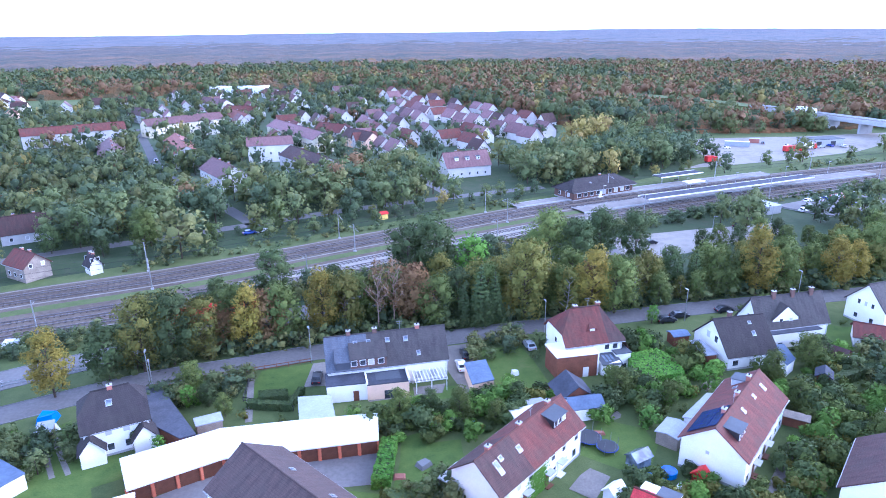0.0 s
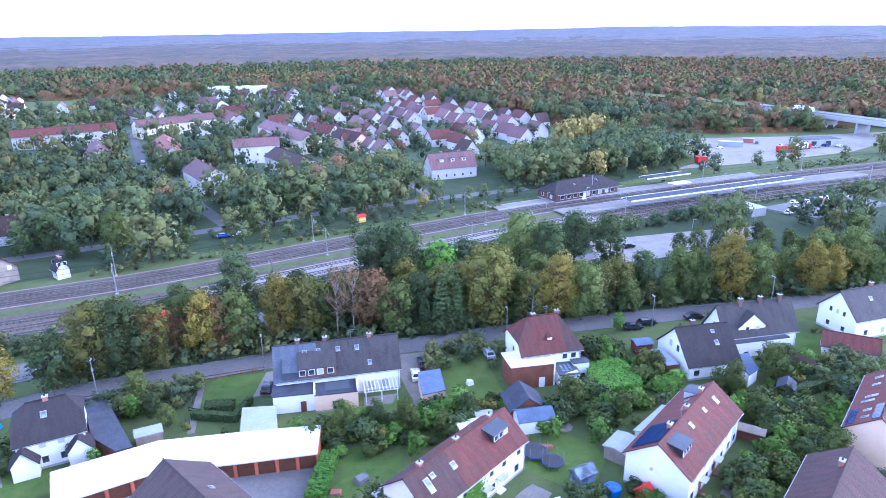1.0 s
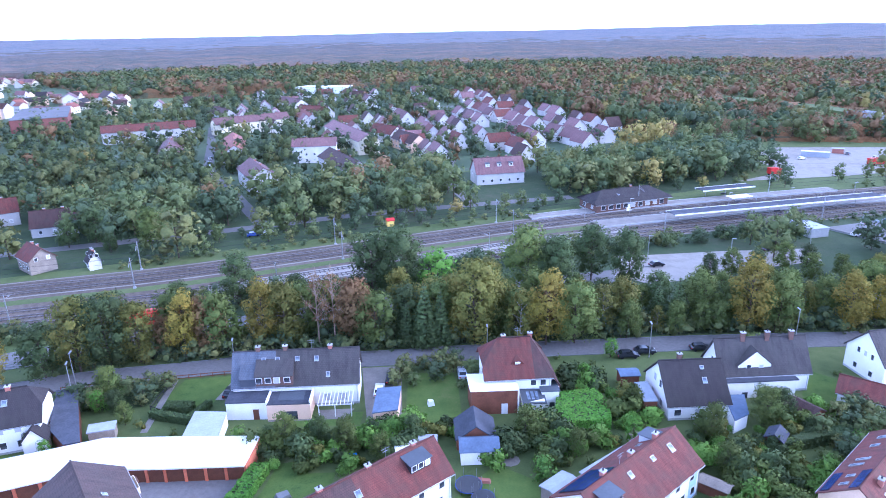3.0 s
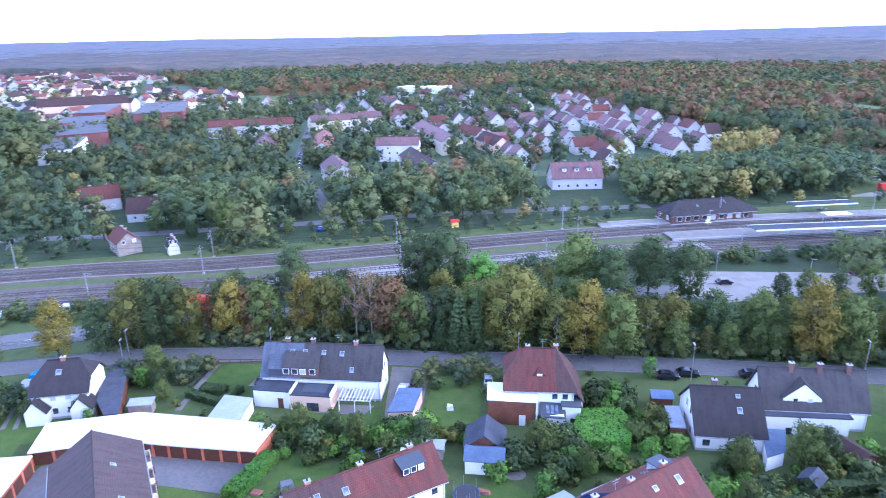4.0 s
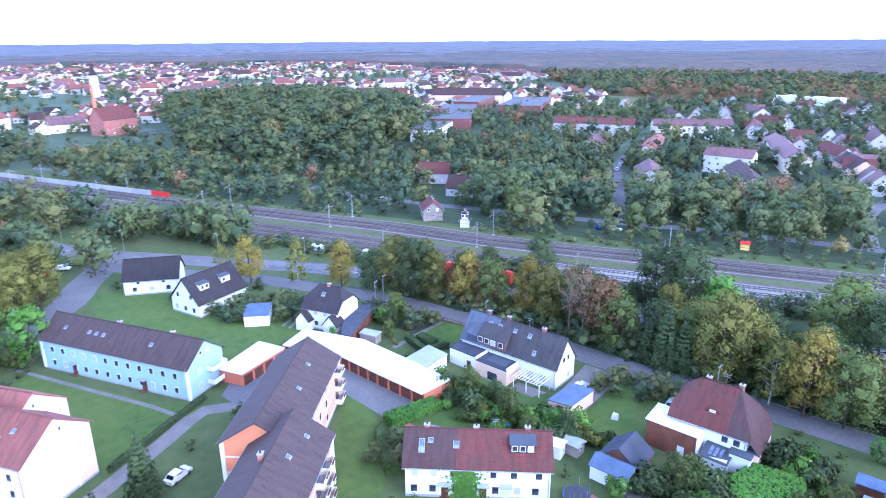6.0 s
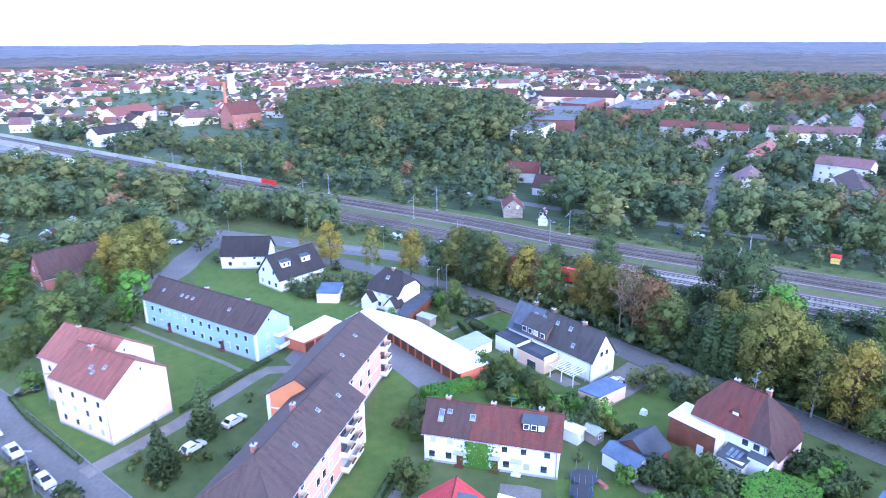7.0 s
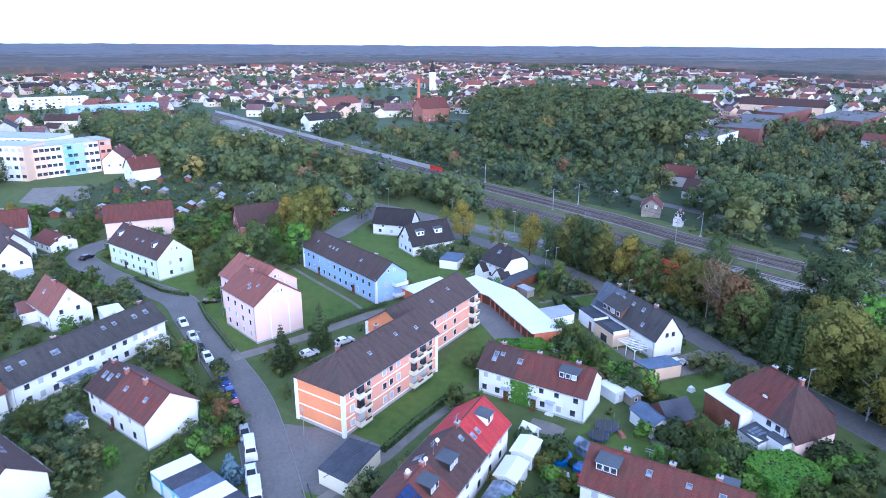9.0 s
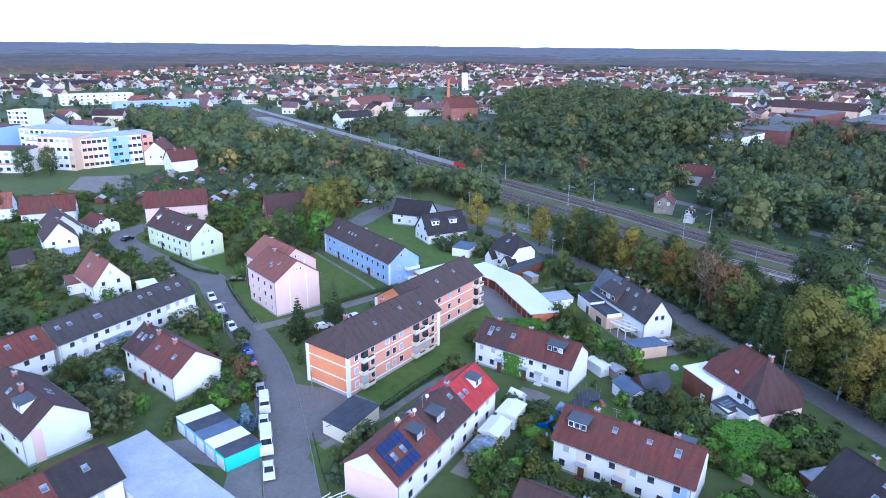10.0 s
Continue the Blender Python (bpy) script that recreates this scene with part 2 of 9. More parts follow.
MAT["hall_roof"] = surface("weathered_hall_roof", (0.15, 0.145, 0.15), 0.95, 0.1, 2, 0.2, 0.1)
MAT["hall_wall"] = surface("dull_red_hall_wall", (0.23, 0.095, 0.08), 0.9, 0.2, 3, 0.2, 0.1)
MAT["felt"] = surface("dark_roofing_felt", (0.075, 0.08, 0.1), 0.9, 0.4, 3, 0.25, 0.1)
MAT["felt_blue"] = surface("blue_grey_felt", (0.13, 0.17, 0.25), 0.85, 0.4, 3, 0.2, 0.1)
MAT["wood"] = surface("brown_boarding", (0.2, 0.08, 0.045), 0.8, 0.5, 6, 0.3, 0.2)
MAT["wood_pale"] = surface("weathered_timber", (0.32, 0.27, 0.22), 0.85, 0.5, 6, 0.25, 0.2)
MAT["bark"] = surface("bark", (0.1, 0.075, 0.055), 0.95, 1.0, 8, 0.35, 0.4)
MAT["birch"] = surface("birch_bark", (0.36, 0.34, 0.31), 0.9, 1.5, 8, 0.4, 0.2)
MAT["dry_bark"] = surface("dry_pale_bark", (0.34, 0.25, 0.18), 0.9, 1.5, 8, 0.3, 0.2)
MAT["metal"] = surface("galvanised_metal", (0.4, 0.41, 0.42), 0.5, 0.5, 4, 0.12, 0.05, 0.7)
MAT["dark_metal"] = surface("dark_metal", (0.06, 0.06, 0.065), 0.5, 0.5, 4, 0.15, 0.05, 0.3)
MAT["frame"] = surface("white_window_frame", (0.78, 0.78, 0.77), 0.5, 1, 6, 0.05, 0.0)
MAT["door"] = surface("brown_door", (0.14, 0.06, 0.035), 0.55, 1, 6, 0.2, 0.05)
MAT["tyre"] = surface("tyre_rubber", (0.02, 0.02, 0.02), 0.85, 2, 9, 0.2, 0.05)
MAT["pv"] = surface("solar_panel", (0.02, 0.035, 0.11), 0.2, 1.0, 6, 0.2, 0.0)
MAT["red_paint"] = surface("red_paint", (0.6, 0.04, 0.035), 0.45, 0.5, 4, 0.12, 0.0)
MAT["blue_plastic"] = surface("blue_plastic", (0.03, 0.2, 0.6), 0.45, 0.5, 4, 0.1, 0.0)
MAT["white_plastic"] = surface("white_plastic", (0.78, 0.78, 0.78), 0.45, 0.5, 4, 0.05, 0.0)
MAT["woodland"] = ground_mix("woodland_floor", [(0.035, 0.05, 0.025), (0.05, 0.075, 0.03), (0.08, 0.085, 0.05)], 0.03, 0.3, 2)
MAT["townland"] = ground_mix("town_gardens", [(0.05, 0.08, 0.04), (0.07, 0.1, 0.05), (0.09, 0.12, 0.06), (0.2, 0.2, 0.19)], 0.012, 0.06, 0.4)
MAT["sleeper"] = surface("dark_sleeper", (0.085, 0.072, 0.06), 0.9, 0.5, 5, 0.25, 0.1)
MAT["marking"] = surface("road_marking", (0.65, 0.65, 0.65), 0.8, 1, 6, 0.2, 0.0)


def glassy(name, colour, rough=0.06, blinds=0.0):
    """Glass over a dim room; some panes have pale blinds down."""
    m, nt, b = nodes_of(name, rough)
    b.inputs["Specular IOR Level"].default_value = 0.5
    n = noise_node(nt, 0.6, 2)
    r = ramp(nt, [(0.35, shade(colour, 0.5)), (0.65, shade(colour, 1.8))])
    nt.links.new(n.outputs[0], r.inputs[0])
    info = nt.nodes.new("ShaderNodeObjectInfo")
    pick_ = ramp(nt, [(0.0, (0, 0, 0)), (max(0.001, 1 - blinds), (0, 0, 0)), (min(1.0, 1.001 - blinds), (1, 1, 1))])
    pick_.color_ramp.interpolation = "CONSTANT"
    nt.links.new(info.outputs["Random"], pick_.inputs[0])
    mx = nt.nodes.new("ShaderNodeMixRGB")
    mx.inputs[2].default_value = (0.5, 0.5, 0.5, 1)
    nt.links.new(pick_.outputs[0], mx.inputs[0])
    nt.links.new(r.outputs[0], mx.inputs[1])
    nt.links.new(mx.outputs[0], b.inputs["Base Color"])
    return m


MAT["glass"] = glassy("window_glass", (0.045, 0.05, 0.06), 0.06, 0.38)
MAT["car_glass"] = glassy("car_glass", (0.02, 0.022, 0.026), 0.06)
MAT["roof_glass"] = glassy("skylight_glass", (0.16, 0.19, 0.24), 0.1)
MAT["water"] = glassy("pool_water", (0.02, 0.1, 0.3), 0.05)
for key, col in dict(car_white=(0.75, 0.75, 0.76), car_black=(0.02, 0.022, 0.028), car_silver=(0.42, 0.44, 0.47), car_blue=(0.03, 0.06, 0.25), car_red=(0.4, 0.025, 0.03), car_grey=(0.12, 0.13, 0.15)).items():
    MAT[key], _nt, _b = nodes_of(key.replace("car_", "car_paint_"), 0.28, 0.1)
    _b.inputs["Base Color"].default_value = (*col, 1)
    _b.inputs["Coat Weight"].default_value = 0.6
LEAVES = {
    "leaf_green": ("green_leaves", (0.08, 0.118, 0.032), (0.13, 0.172, 0.04), (0.205, 0.235, 0.052), 0.3),
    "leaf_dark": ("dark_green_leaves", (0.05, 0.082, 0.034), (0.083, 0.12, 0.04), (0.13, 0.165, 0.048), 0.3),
    "leaf_olive": ("olive_leaves", (0.112, 0.13, 0.032), (0.185, 0.188, 0.038), (0.31, 0.262, 0.048), 0.25),
    "leaf_yellow": ("yellowing_leaves", (0.15, 0.15, 0.034), (0.28, 0.235, 0.038), (0.5, 0.35, 0.045), 0.22),
    "leaf_rust": ("rust_brown_leaves", (0.15, 0.098, 0.045), (0.24, 0.15, 0.06), (0.34, 0.21, 0.08), 0.25),
    "leaf_bright": ("bright_green_leaves", (0.085, 0.185, 0.028), (0.138, 0.29, 0.035), (0.205, 0.39, 0.05), 0.16),
    "leaf_fresh": ("fresh_green_leaves", (0.092, 0.175, 0.032), (0.15, 0.27, 0.042), (0.22, 0.36, 0.058), 0.25),
    "leaf_blue": ("blue_spruce_needles", (0.09, 0.15, 0.17), (0.17, 0.26, 0.31), (0.27, 0.39, 0.46), 0.1),
    # woodland tones: bluer than the leaf tones above, a trace of distance haze painted in
    "wood_green": ("woodland_green_leaves", (0.083, 0.112, 0.042), (0.124, 0.153, 0.053), (0.178, 0.2, 0.066), 0.3),
    "wood_dark": ("woodland_dark_leaves", (0.053, 0.081, 0.041), (0.081, 0.113, 0.052), (0.110, 0.144, 0.063), 0.3),
    "wood_olive": ("woodland_olive_leaves", (0.101, 0.117, 0.042), (0.149, 0.160, 0.052), (0.211, 0.203, 0.065), 0.3),
    "wood_rust": ("woodland_rust_leaves", (0.155, 0.1, 0.052), (0.235, 0.142, 0.066), (0.32, 0.185, 0.082), 0.3),
    "wood_yellow": ("woodland_yellow_leaves", (0.2, 0.175, 0.06), (0.3, 0.245, 0.07), (0.42, 0.33, 0.085), 0.3),
}
for key, (nm_, lo_, mid_, hi_, var_) in LEAVES.items():
    MAT[key] = leafy(nm_, [(0.0, lo_), (0.5, mid_), (1.0, hi_)], var_)


# ---- mesh building ----
class Shape:
    """Gathers vertices and faces of one mesh."""

    def __init__(self):
        self.v, self.f = [], []

    def add(self, verts, faces):
        n = len(self.v)
        self.v.extend(verts)
        self.f.extend([tuple(i + n for i in f) for f in faces])
        return self

    def box(self, c, s, rz=0.0):
        x, y, z = (k / 2 for k in s)
        co, si = math.cos(rz), math.sin(rz)
        vs = []
        for dx, dy, dz in ((-x, -y, -z), (x, -y, -z), (x, y, -z), (-x, y, -z), (-x, -y, z), (x, -y, z), (x, y, z), (-x, y, z)):
            vs.append((c[0] + dx * co - dy * si, c[1] + dx * si + dy * co, c[2] + dz))
        return self.add(vs, [(3, 2, 1, 0), (4, 5, 6, 7), (0, 1, 5, 4), (1, 2, 6, 5), (2, 3, 7, 6), (3, 0, 4, 7)])

    def prism(self, ring, z0, z1):
        n = len(ring)
        self.add([(x, y, z0) for x, y in ring] + [(x, y, z1) for x, y in ring],
                 [tuple(reversed(range(n))), tuple(range(n, 2 * n))] + [(i, (i + 1) % n, n + (i + 1) % n, n + i) for i in range(n)])
        return self

    def tube(self, p, q, r0, r1=None, n=6):
        r1 = r0 if r1 is None else r1
        p, q = Vector(p), Vector(q)
        turn = (q - p).to_track_quat("Z", "Y").to_matrix()
        vs = []
        for base, r in ((p, r0), (q, r1)):
            for i in range(n):
                a = 2 * math.pi * i / n
                vs.append(tuple(base + turn @ Vector((r * math.cos(a), r * math.sin(a), 0))))
        return self.add(vs, [tuple(reversed(range(n))), tuple(range(n, 2 * n))] + [(i, (i + 1) % n, n + (i + 1) % n, n + i) for i in range(n)])

    def slab(self, quad, t):
        """A plate of thickness t under the four or three corners given (counter-clockwise from above)."""
        ps = [Vector(p) for p in quad]
        nrm = (ps[1] - ps[0]).cross(ps[2] - ps[0]).normalized()
        n = len(ps)
        lo = [p - nrm * t for p in ps]
        return self.add([tuple(p) for p in lo + ps], [tuple(reversed(range(n))), tuple(range(n, 2 * n))] + [(i, (i + 1) % n, n + (i + 1) % n, n + i) for i in range(n)])

    def mesh(self, name, mats, uv=False, smooth=False):
        me = bpy.data.meshes.new(name)
        me.from_pydata(self.v, [], self.f)
        for m in (mats if isinstance(mats, (list, tuple)) else [mats]):
            me.materials.append(MAT[m])
        if uv:
            layer = me.uv_layers.new(name="slope")
            for poly in me.polygons:
                n = poly.normal
                side = Vector((-n.y, n.x, 0))
                side = side.normalized() if side.length > 1e-4 else Vector((1, 0, 0))
                up = n.cross(side)
                for li in poly.loop_indices:
                    co = me.vertices[me.loops[li].vertex_index].co
                    layer.data[li].uv = (co.dot(side), co.dot(up))
        if smooth:
            for poly in me.polygons:
                poly.use_smooth = True
        return me


def part(name, shape, material, parent, label="", uv=False, m=None):
    ob = new(name, shape if isinstance(shape, bpy.types.Mesh) else shape.mesh(name, material, uv))
    ob.parent = parent
    if m is not None:
        ob.matrix_basis = m
    return tagged(ob, label) if label else ob


def thing(name, label, category, m=None, group="", kind=""):
    ob = new(name)
    ob.empty_display_size = 0.5
    if m is not None:
        ob.matrix_basis = m
    return tagged(ob, label, category, group, kind)


def solid(name, shape, material, label, category, m=None, group="", kind="", uv=False, smooth=False):
    ob = new(name, shape if isinstance(shape, bpy.types.Mesh) else shape.mesh(name, material, uv, smooth))
    if m is not None:
        ob.matrix_basis = m
    return tagged(ob, label, category, group, kind)


def structure(name, shape, material, label, category, m=None):
    return solid(name, shape, material, label, category, m, kind="structure")


def strip(points, width, z, closed=False):
    """A flat ribbon along a line, a joint at every point."""
    s = Shape()
    ps = [Vector((x, y, 0)) for x, y in points]
    vs = []
    for i, p in enumerate(ps):
        d = (ps[min(i + 1, len(ps) - 1)] - ps[max(i - 1, 0)]).normalized()
        n = Vector((-d.y, d.x, 0)) * width / 2
        vs += [tuple(p + n + Vector((0, 0, z))), tuple(p - n + Vector((0, 0, z)))]
    s.add(vs, [(2 * i + 1, 2 * i + 3, 2 * i + 2, 2 * i) for i in range(len(ps) - 1)])
    return s


def smooth_line(points, step=4.0):
    """The points joined by a smooth curve, resampled evenly enough."""
    ps = [Vector((*p, 0)) for p in points]
    out = []
    for i in range(len(ps) - 1):
        p0, p1, p2, p3 = ps[max(i - 1, 0)], ps[i], ps[i + 1], ps[min(i + 2, len(ps) - 1)]
        k = max(1, int((p2 - p1).length / step))
        for j in range(k):
            t = j / k
            q = 0.5 * (2 * p1 + (p2 - p0) * t + (2 * p0 - 5 * p1 + 4 * p2 - p3) * t * t + (3 * p1 - p0 - 3 * p2 + p3) * t ** 3)
            out.append((q.x, q.y))
    out.append((ps[-1].x, ps[-1].y))
    return out


def offset_line(points, d):
    ps = [Vector((x, y, 0)) for x, y in points]
    out = []
    for i, p in enumerate(ps):
        t = (ps[min(i + 1, len(ps) - 1)] - ps[max(i - 1, 0)]).normalized()
        out.append((p.x - t.y * d, p.y + t.x * d))
    return out


def area(ring, z):
    """A flat patch with the outline given."""
    return Shape().add([(x, y, z) for x, y in ring], [tuple(range(len(ring)))])


def inside(x, y, ring):
    hit = False
    j = len(ring) - 1
    for i in range(len(ring)):
        (xi, yi), (xj, yj) = ring[i], ring[j]
        if (yi > y) != (yj > y) and x < (xj - xi) * (y - yi) / (yj - yi) + xi:
            hit = not hit
        j = i
    return hit


def near_line(x, y, line):
    best = 1e9
    for (ax, ay), (bx, by) in zip(line, line[1:]):
        dx, dy = bx - ax, by - ay
        t = max(0.0, min(1.0, ((x - ax) * dx + (y - ay) * dy) / (dx * dx + dy * dy)))
        best = min(best, math.hypot(x - ax - t * dx, y - ay - t * dy))
    return best


# ---- ground, roads, railway ----
R_FAR = 4950.0
ground = Shape()
_rings = [0, 60, 140, 260, 420, 700, 1200, 2200, R_FAR]
ground.add([(60 + r * math.cos(a * math.pi / 24), 40 + r * math.sin(a * math.pi / 24), 0.0) for r in _rings[1:] for a in range(48)] + [(60, 40, 0.0)],
           [(k * 48 + a, (k + 1) * 48 + a, (k + 1) * 48 + (a + 1) % 48, k * 48 + (a + 1) % 48) for k in range(len(_rings) - 2) for a in range(48)]
           + [(a, (a + 1) % 48, (len(_rings) - 1) * 48) for a in range(48)])
structure("ground", ground, "grass", "wide flat land of rough green grass", "ground")

STREET = smooth_line([(-134, 52), (-118, 64), (-104, 76), (-94, 85), (-77, 95.5), (-58, 106.5), (-40, 113), (-26, 118), (0, 124), (20, 129.5), (45, 135.3), (67, 140.2), (106, 147.5), (160, 157), (240, 166)])
MAIN = smooth_line([(-260, -12), (-210, 18), (-165, 43), (-146, 54), (-131, 67), (-116, 80), (-97, 97), (-84, 107.5), (-70, 116), (-45, 131), (-10, 149), (30, 168), (62, 182)])
LANE = smooth_line([(150, 56), (110, 50), (70, 41.5), (45.3, 36), (27.5, 32.2), (5, 26.5), (-13, 18.7), (-37.7, 7.3), (-48, 2.6), (-57, -6), (-66, -17), (-77, -27), (-90, -35.5), (-102, -33), (-112, -24)])
SIDE = smooth_line([(-14, 20.5), (-18, 28), (-21.5, 34), (-29, 45), (-34, 53), (-31, 60)])
JUNCTION = smooth_line([(-138, 60), (-128, 54), (-116, 47), (-104, 41.5), (-92, 30)])
RAILS = smooth_line([(-520, -85), (-245, 57.5), (-150, 111), (-105, 136.5), (-65.7, 155.6), (-11.6, 188.8), (40.5, 219.3), (100, 247), (170, 276), (320, 330), (560, 410), (900, 520)], 8)
NORTH_ROAD = smooth_line([(-320, 60), (-230, 118), (-190, 150), (-165, 158), (-138, 170), (-118, 180.5), (-100, 190.5), (-66, 210), (-38, 227), (0, 245), (40, 262)])
VILLAGE_ROAD = smooth_line([(-66, 210.5), (-100, 255), (-134, 298), (-170, 365), (-210, 440)])
MILL_LANE = smooth_line([(2, 248), (-14, 290), (-20, 340)])


def road(name, line, width, material, label, kerb=True, z=0.03):
    r = structure(name, strip(line, width, z), material, label, "road")
    if kerb:
        for side in (-1, 1):
            k = Shape()
            edge = offset_line(line, side * (width / 2 + 0.08))
            for p, q in zip(edge, edge[1:]):
                d = math.hypot(q[0] - p[0], q[1] - p[1])
                k.box(((p[0] + q[0]) / 2, (p[1] + q[1]) / 2, 0.06), (d + 0.05, 0.16, 0.14), math.atan2(q[1] - p[1], q[0] - p[0]))
            part("kerb", k, "kerb", r)
    return r


road("road_main", MAIN, 8.0, "asphalt_light", "wide pale grey asphalt main road")
road("road_street", STREET, 6.2, "asphalt", "grey asphalt residential street with kerbs", z=0.045)
road("road_lane", LANE, 7.6, "asphalt_light", "grey asphalt street with a row of parked cars")
road("road_side", SIDE, 3.2, "paving", "narrow paved access way between lawns", False, 0.05)
road("road_junction", JUNCTION, 9.0, "asphalt_light", "pale asphalt junction mouth", False, 0.04)
road("road_north", NORTH_ROAD, 5.5, "asphalt", "asphalt road behind the railway", False)
road("road_village", VILLAGE_ROAD, 5.0, "asphalt", "asphalt village street lined with parked cars", False)
road("road_mill", MILL_LANE, 4.5, "asphalt_light", "pale village lane", False)
dash = Shape()
for i, (p, q) in enumerate(zip(MAIN, MAIN[1:])):
    if i % 2 == 0:
        dash.box(((p[0] + q[0]) / 2, (p[1] + q[1]) / 2, 0.038), (2.6, 0.14, 0.012), math.atan2(q[1] - p[1], q[0] - p[0]))
structure("road_red_strip", area([(-128.4, 60.2), (-123.4, 65.1), (-121.0, 64.0), (-125.6, 59.4)], 0.052), "red_asphalt", "worn red cycle crossing at the junction", "crossing")
structure("road_marking", dash, "marking", "broken white centre line on the main road", "marking")

structure("pavement_court", area([(-41.5, 60.5), (-37, 57), (-30, 58.5), (-23, 75.5), (-8.5, 77.5), (-9.5, 85.6), (-22, 83), (-33, 81), (-43.2, 73.5)], 0.055), "asphalt_light", "worn grey asphalt yard before the garages", "yard")
structure("pavement_lane_yard", area([(28, 22), (32, 29.5), (44, 31.5), (62, 36), (66, 30), (50, 26), (38, 25.5), (33, 12.5), (30, 12)], 0.05), "asphalt_light", "grey asphalt yard before coloured garages", "yard")
structure("pavement_block_yard", area([(12, 31.5), (16, 43), (23, 51), (34, 43), (31, 37), (22, 35)], 0.05), "asphalt_light", "asphalt parking area beside the orange block", "yard")
structure("pavement_west_yard", area([(-54, -40), (-43, -36), (-35, -24), (-24, -7), (-28, -2.5), (-37, -13), (-47, -30)], 0.05), "asphalt_light", "pale asphalt yard behind the long terrace", "yard")
structure("pavement_bungalow_yard", area([(-94, -46), (-80, -36), (-76, -42), (-92, -54)], 0.05), "paving", "grey paved yard before the gabled houses", "yard")
structure("pavement_drive", area([(-3.2, 119.4), (4.4, 121.2), (9.2, 101.4), (8.8, 98.0), (3.9, 97.2), (2.4, 103.2), (1.0, 107.0)], 0.05), "paving", "pale paved drive between house and lawn", "drive")
structure("pavement_car_park", area([(51, 177), (59, 171.5), (84, 185), (108, 196), (109, 207), (82, 201), (51, 192.5)], 0.05), "gravel", "pale grey gravel car park behind trees", "car park")
structure("pavement_goods_yard", area([(110, 296), (135, 318), (128, 352), (150, 382), (210, 386), (275, 400), (262, 372), (215, 336), (160, 312)], 0.05), "gravel", "large pale gravel goods yard", "yard")

PARKING = [[(48, 173), (60, 168), (110, 193), (113, 209), (82, 204), (48, 195)], [(116, 214), (134, 207), (174, 230), (162, 252), (116, 234)]]
LAWNS = [
    ("green lawn beside the orange block", [(-2, 60.5), (17, 44), (23.5, 50), (-6, 74.5), (-20.5, 77), (-23, 74.5)], "lawn"),
    ("green lawn between the blue and pink blocks", [(-70, 30), (-41, 47.5), (-36, 54), (-31.5, 45), (-25, 35), (-30, 33.5), (-48, 20.5), (-60, 22)], "lawn"),
    ("green lawn round the mint house", [(-80, -24), (-67, -12), (-56, -2), (-52, 4.5), (-62, 8), (-76, 2), (-88, -16)], "lawn"),
    ("small green corner lawn by the street", [(-45, 9), (-36, 12.5), (-17, 21.5), (-20, 25), (-36, 17.5), (-46.5, 13)], "lawn"),
    ("mown lawn beside the paved drive", [(9.6, 101.5), (19, 104.5), (17, 114), (15, 120), (6.4, 118.6)], "lawn"),
    ("green lawn before the grey twin house", [(-11, 98), (2, 100.5), (1.5, 104.5), (-6, 103), (-13.5, 99)], "lawn"),
    ("fenced lawn along the street", [(-36.5, 99), (-26.5, 102), (-26, 113.3), (-36, 110.2)], "lawn"),
    ("dark vegetable plot behind a hedge", [(-52, 96), (-38, 100.5), (-37.5, 109.5), (-54, 103.8)], "soil"),
    ("lawn by the corner house", [(80.5, 108), (100, 113), (98, 130), (82, 127)], "lawn"),
    ("small lawn between garden sheds", [(20, 84), (29, 78), (33, 86), (32.2, 90.6), (25.8, 93.4)], "lawn"),
    ("lawn with a bush before the garages", [(-53.5, 104.1), (-45.6, 106.6), (-44.1, 102.4), (-49.2, 97.6)], "lawn"),
    ("small lawn behind the bright hedge", [(-7.6, 88.5), (-4.1, 90.1), (1.2, 82.3), (-3.3, 79.0), (-7.2, 78.0)], "lawn"),
    ("lawn beside the grey-roofed house", [(83.0, 130.3), (87.5, 127.0), (86, 113.4), (79.0, 112.0), (78.4, 121.0)], "lawn"),
    ("grass round the villa's drive", [(-88, 74), (-70, 86), (-64, 94), (-60, 86), (-50, 84), (-46, 80), (-58, 73), (-72, 68)], "lawn"),
    ("small corner lawn by the flat garage", [(24.0, 37.6), (29.4, 42.2), (34.9, 38.8), (31.0, 36.6)], "lawn"),
    ("mown grass between villas and the blue block", [(-108, 47), (-90, 46), (-73, 49), (-45, 65), (-49, 72), (-56, 84), (-68, 86), (-86, 77), (-103, 66)], "lawn"),
    ("lawn below the white hedge", [(-8, 76), (3, 75.5), (2, 88), (-7, 86)], "lawn"),
    ("grass verge between the two roads", [(-100, 84.5), (-80, 98), (-62, 109), (-68, 111.5), (-88, 99), (-103, 86)], "grass"),
    ("allotment soil between hedges", [(-215, -60), (-150, -78), (-128, -40), (-124, 4), (-150, 30), (-185, 22)], "soil"),
    ("lawn at the lane's edge", [(28.5, 24.5), (31.5, 30), (41, 31.4), (40, 27)], "lawn"),
    ("strip of lawn by the flat garage", [(30.5, 38.6), (34, 41.6), (40, 39.6), (36, 37.2)], "lawn"),
    ("garden lawn among shrubs", [(-14, 2), (-4, 6), (2, 14), (-6, 13.5), (-14, 9)], "lawn"),
]
for i, (label, ring, mat) in enumerate(LAWNS):
    structure("lawn_%d" % (i + 1), area(ring, 0.022 + 0.001 * i), mat, label, "lawn")

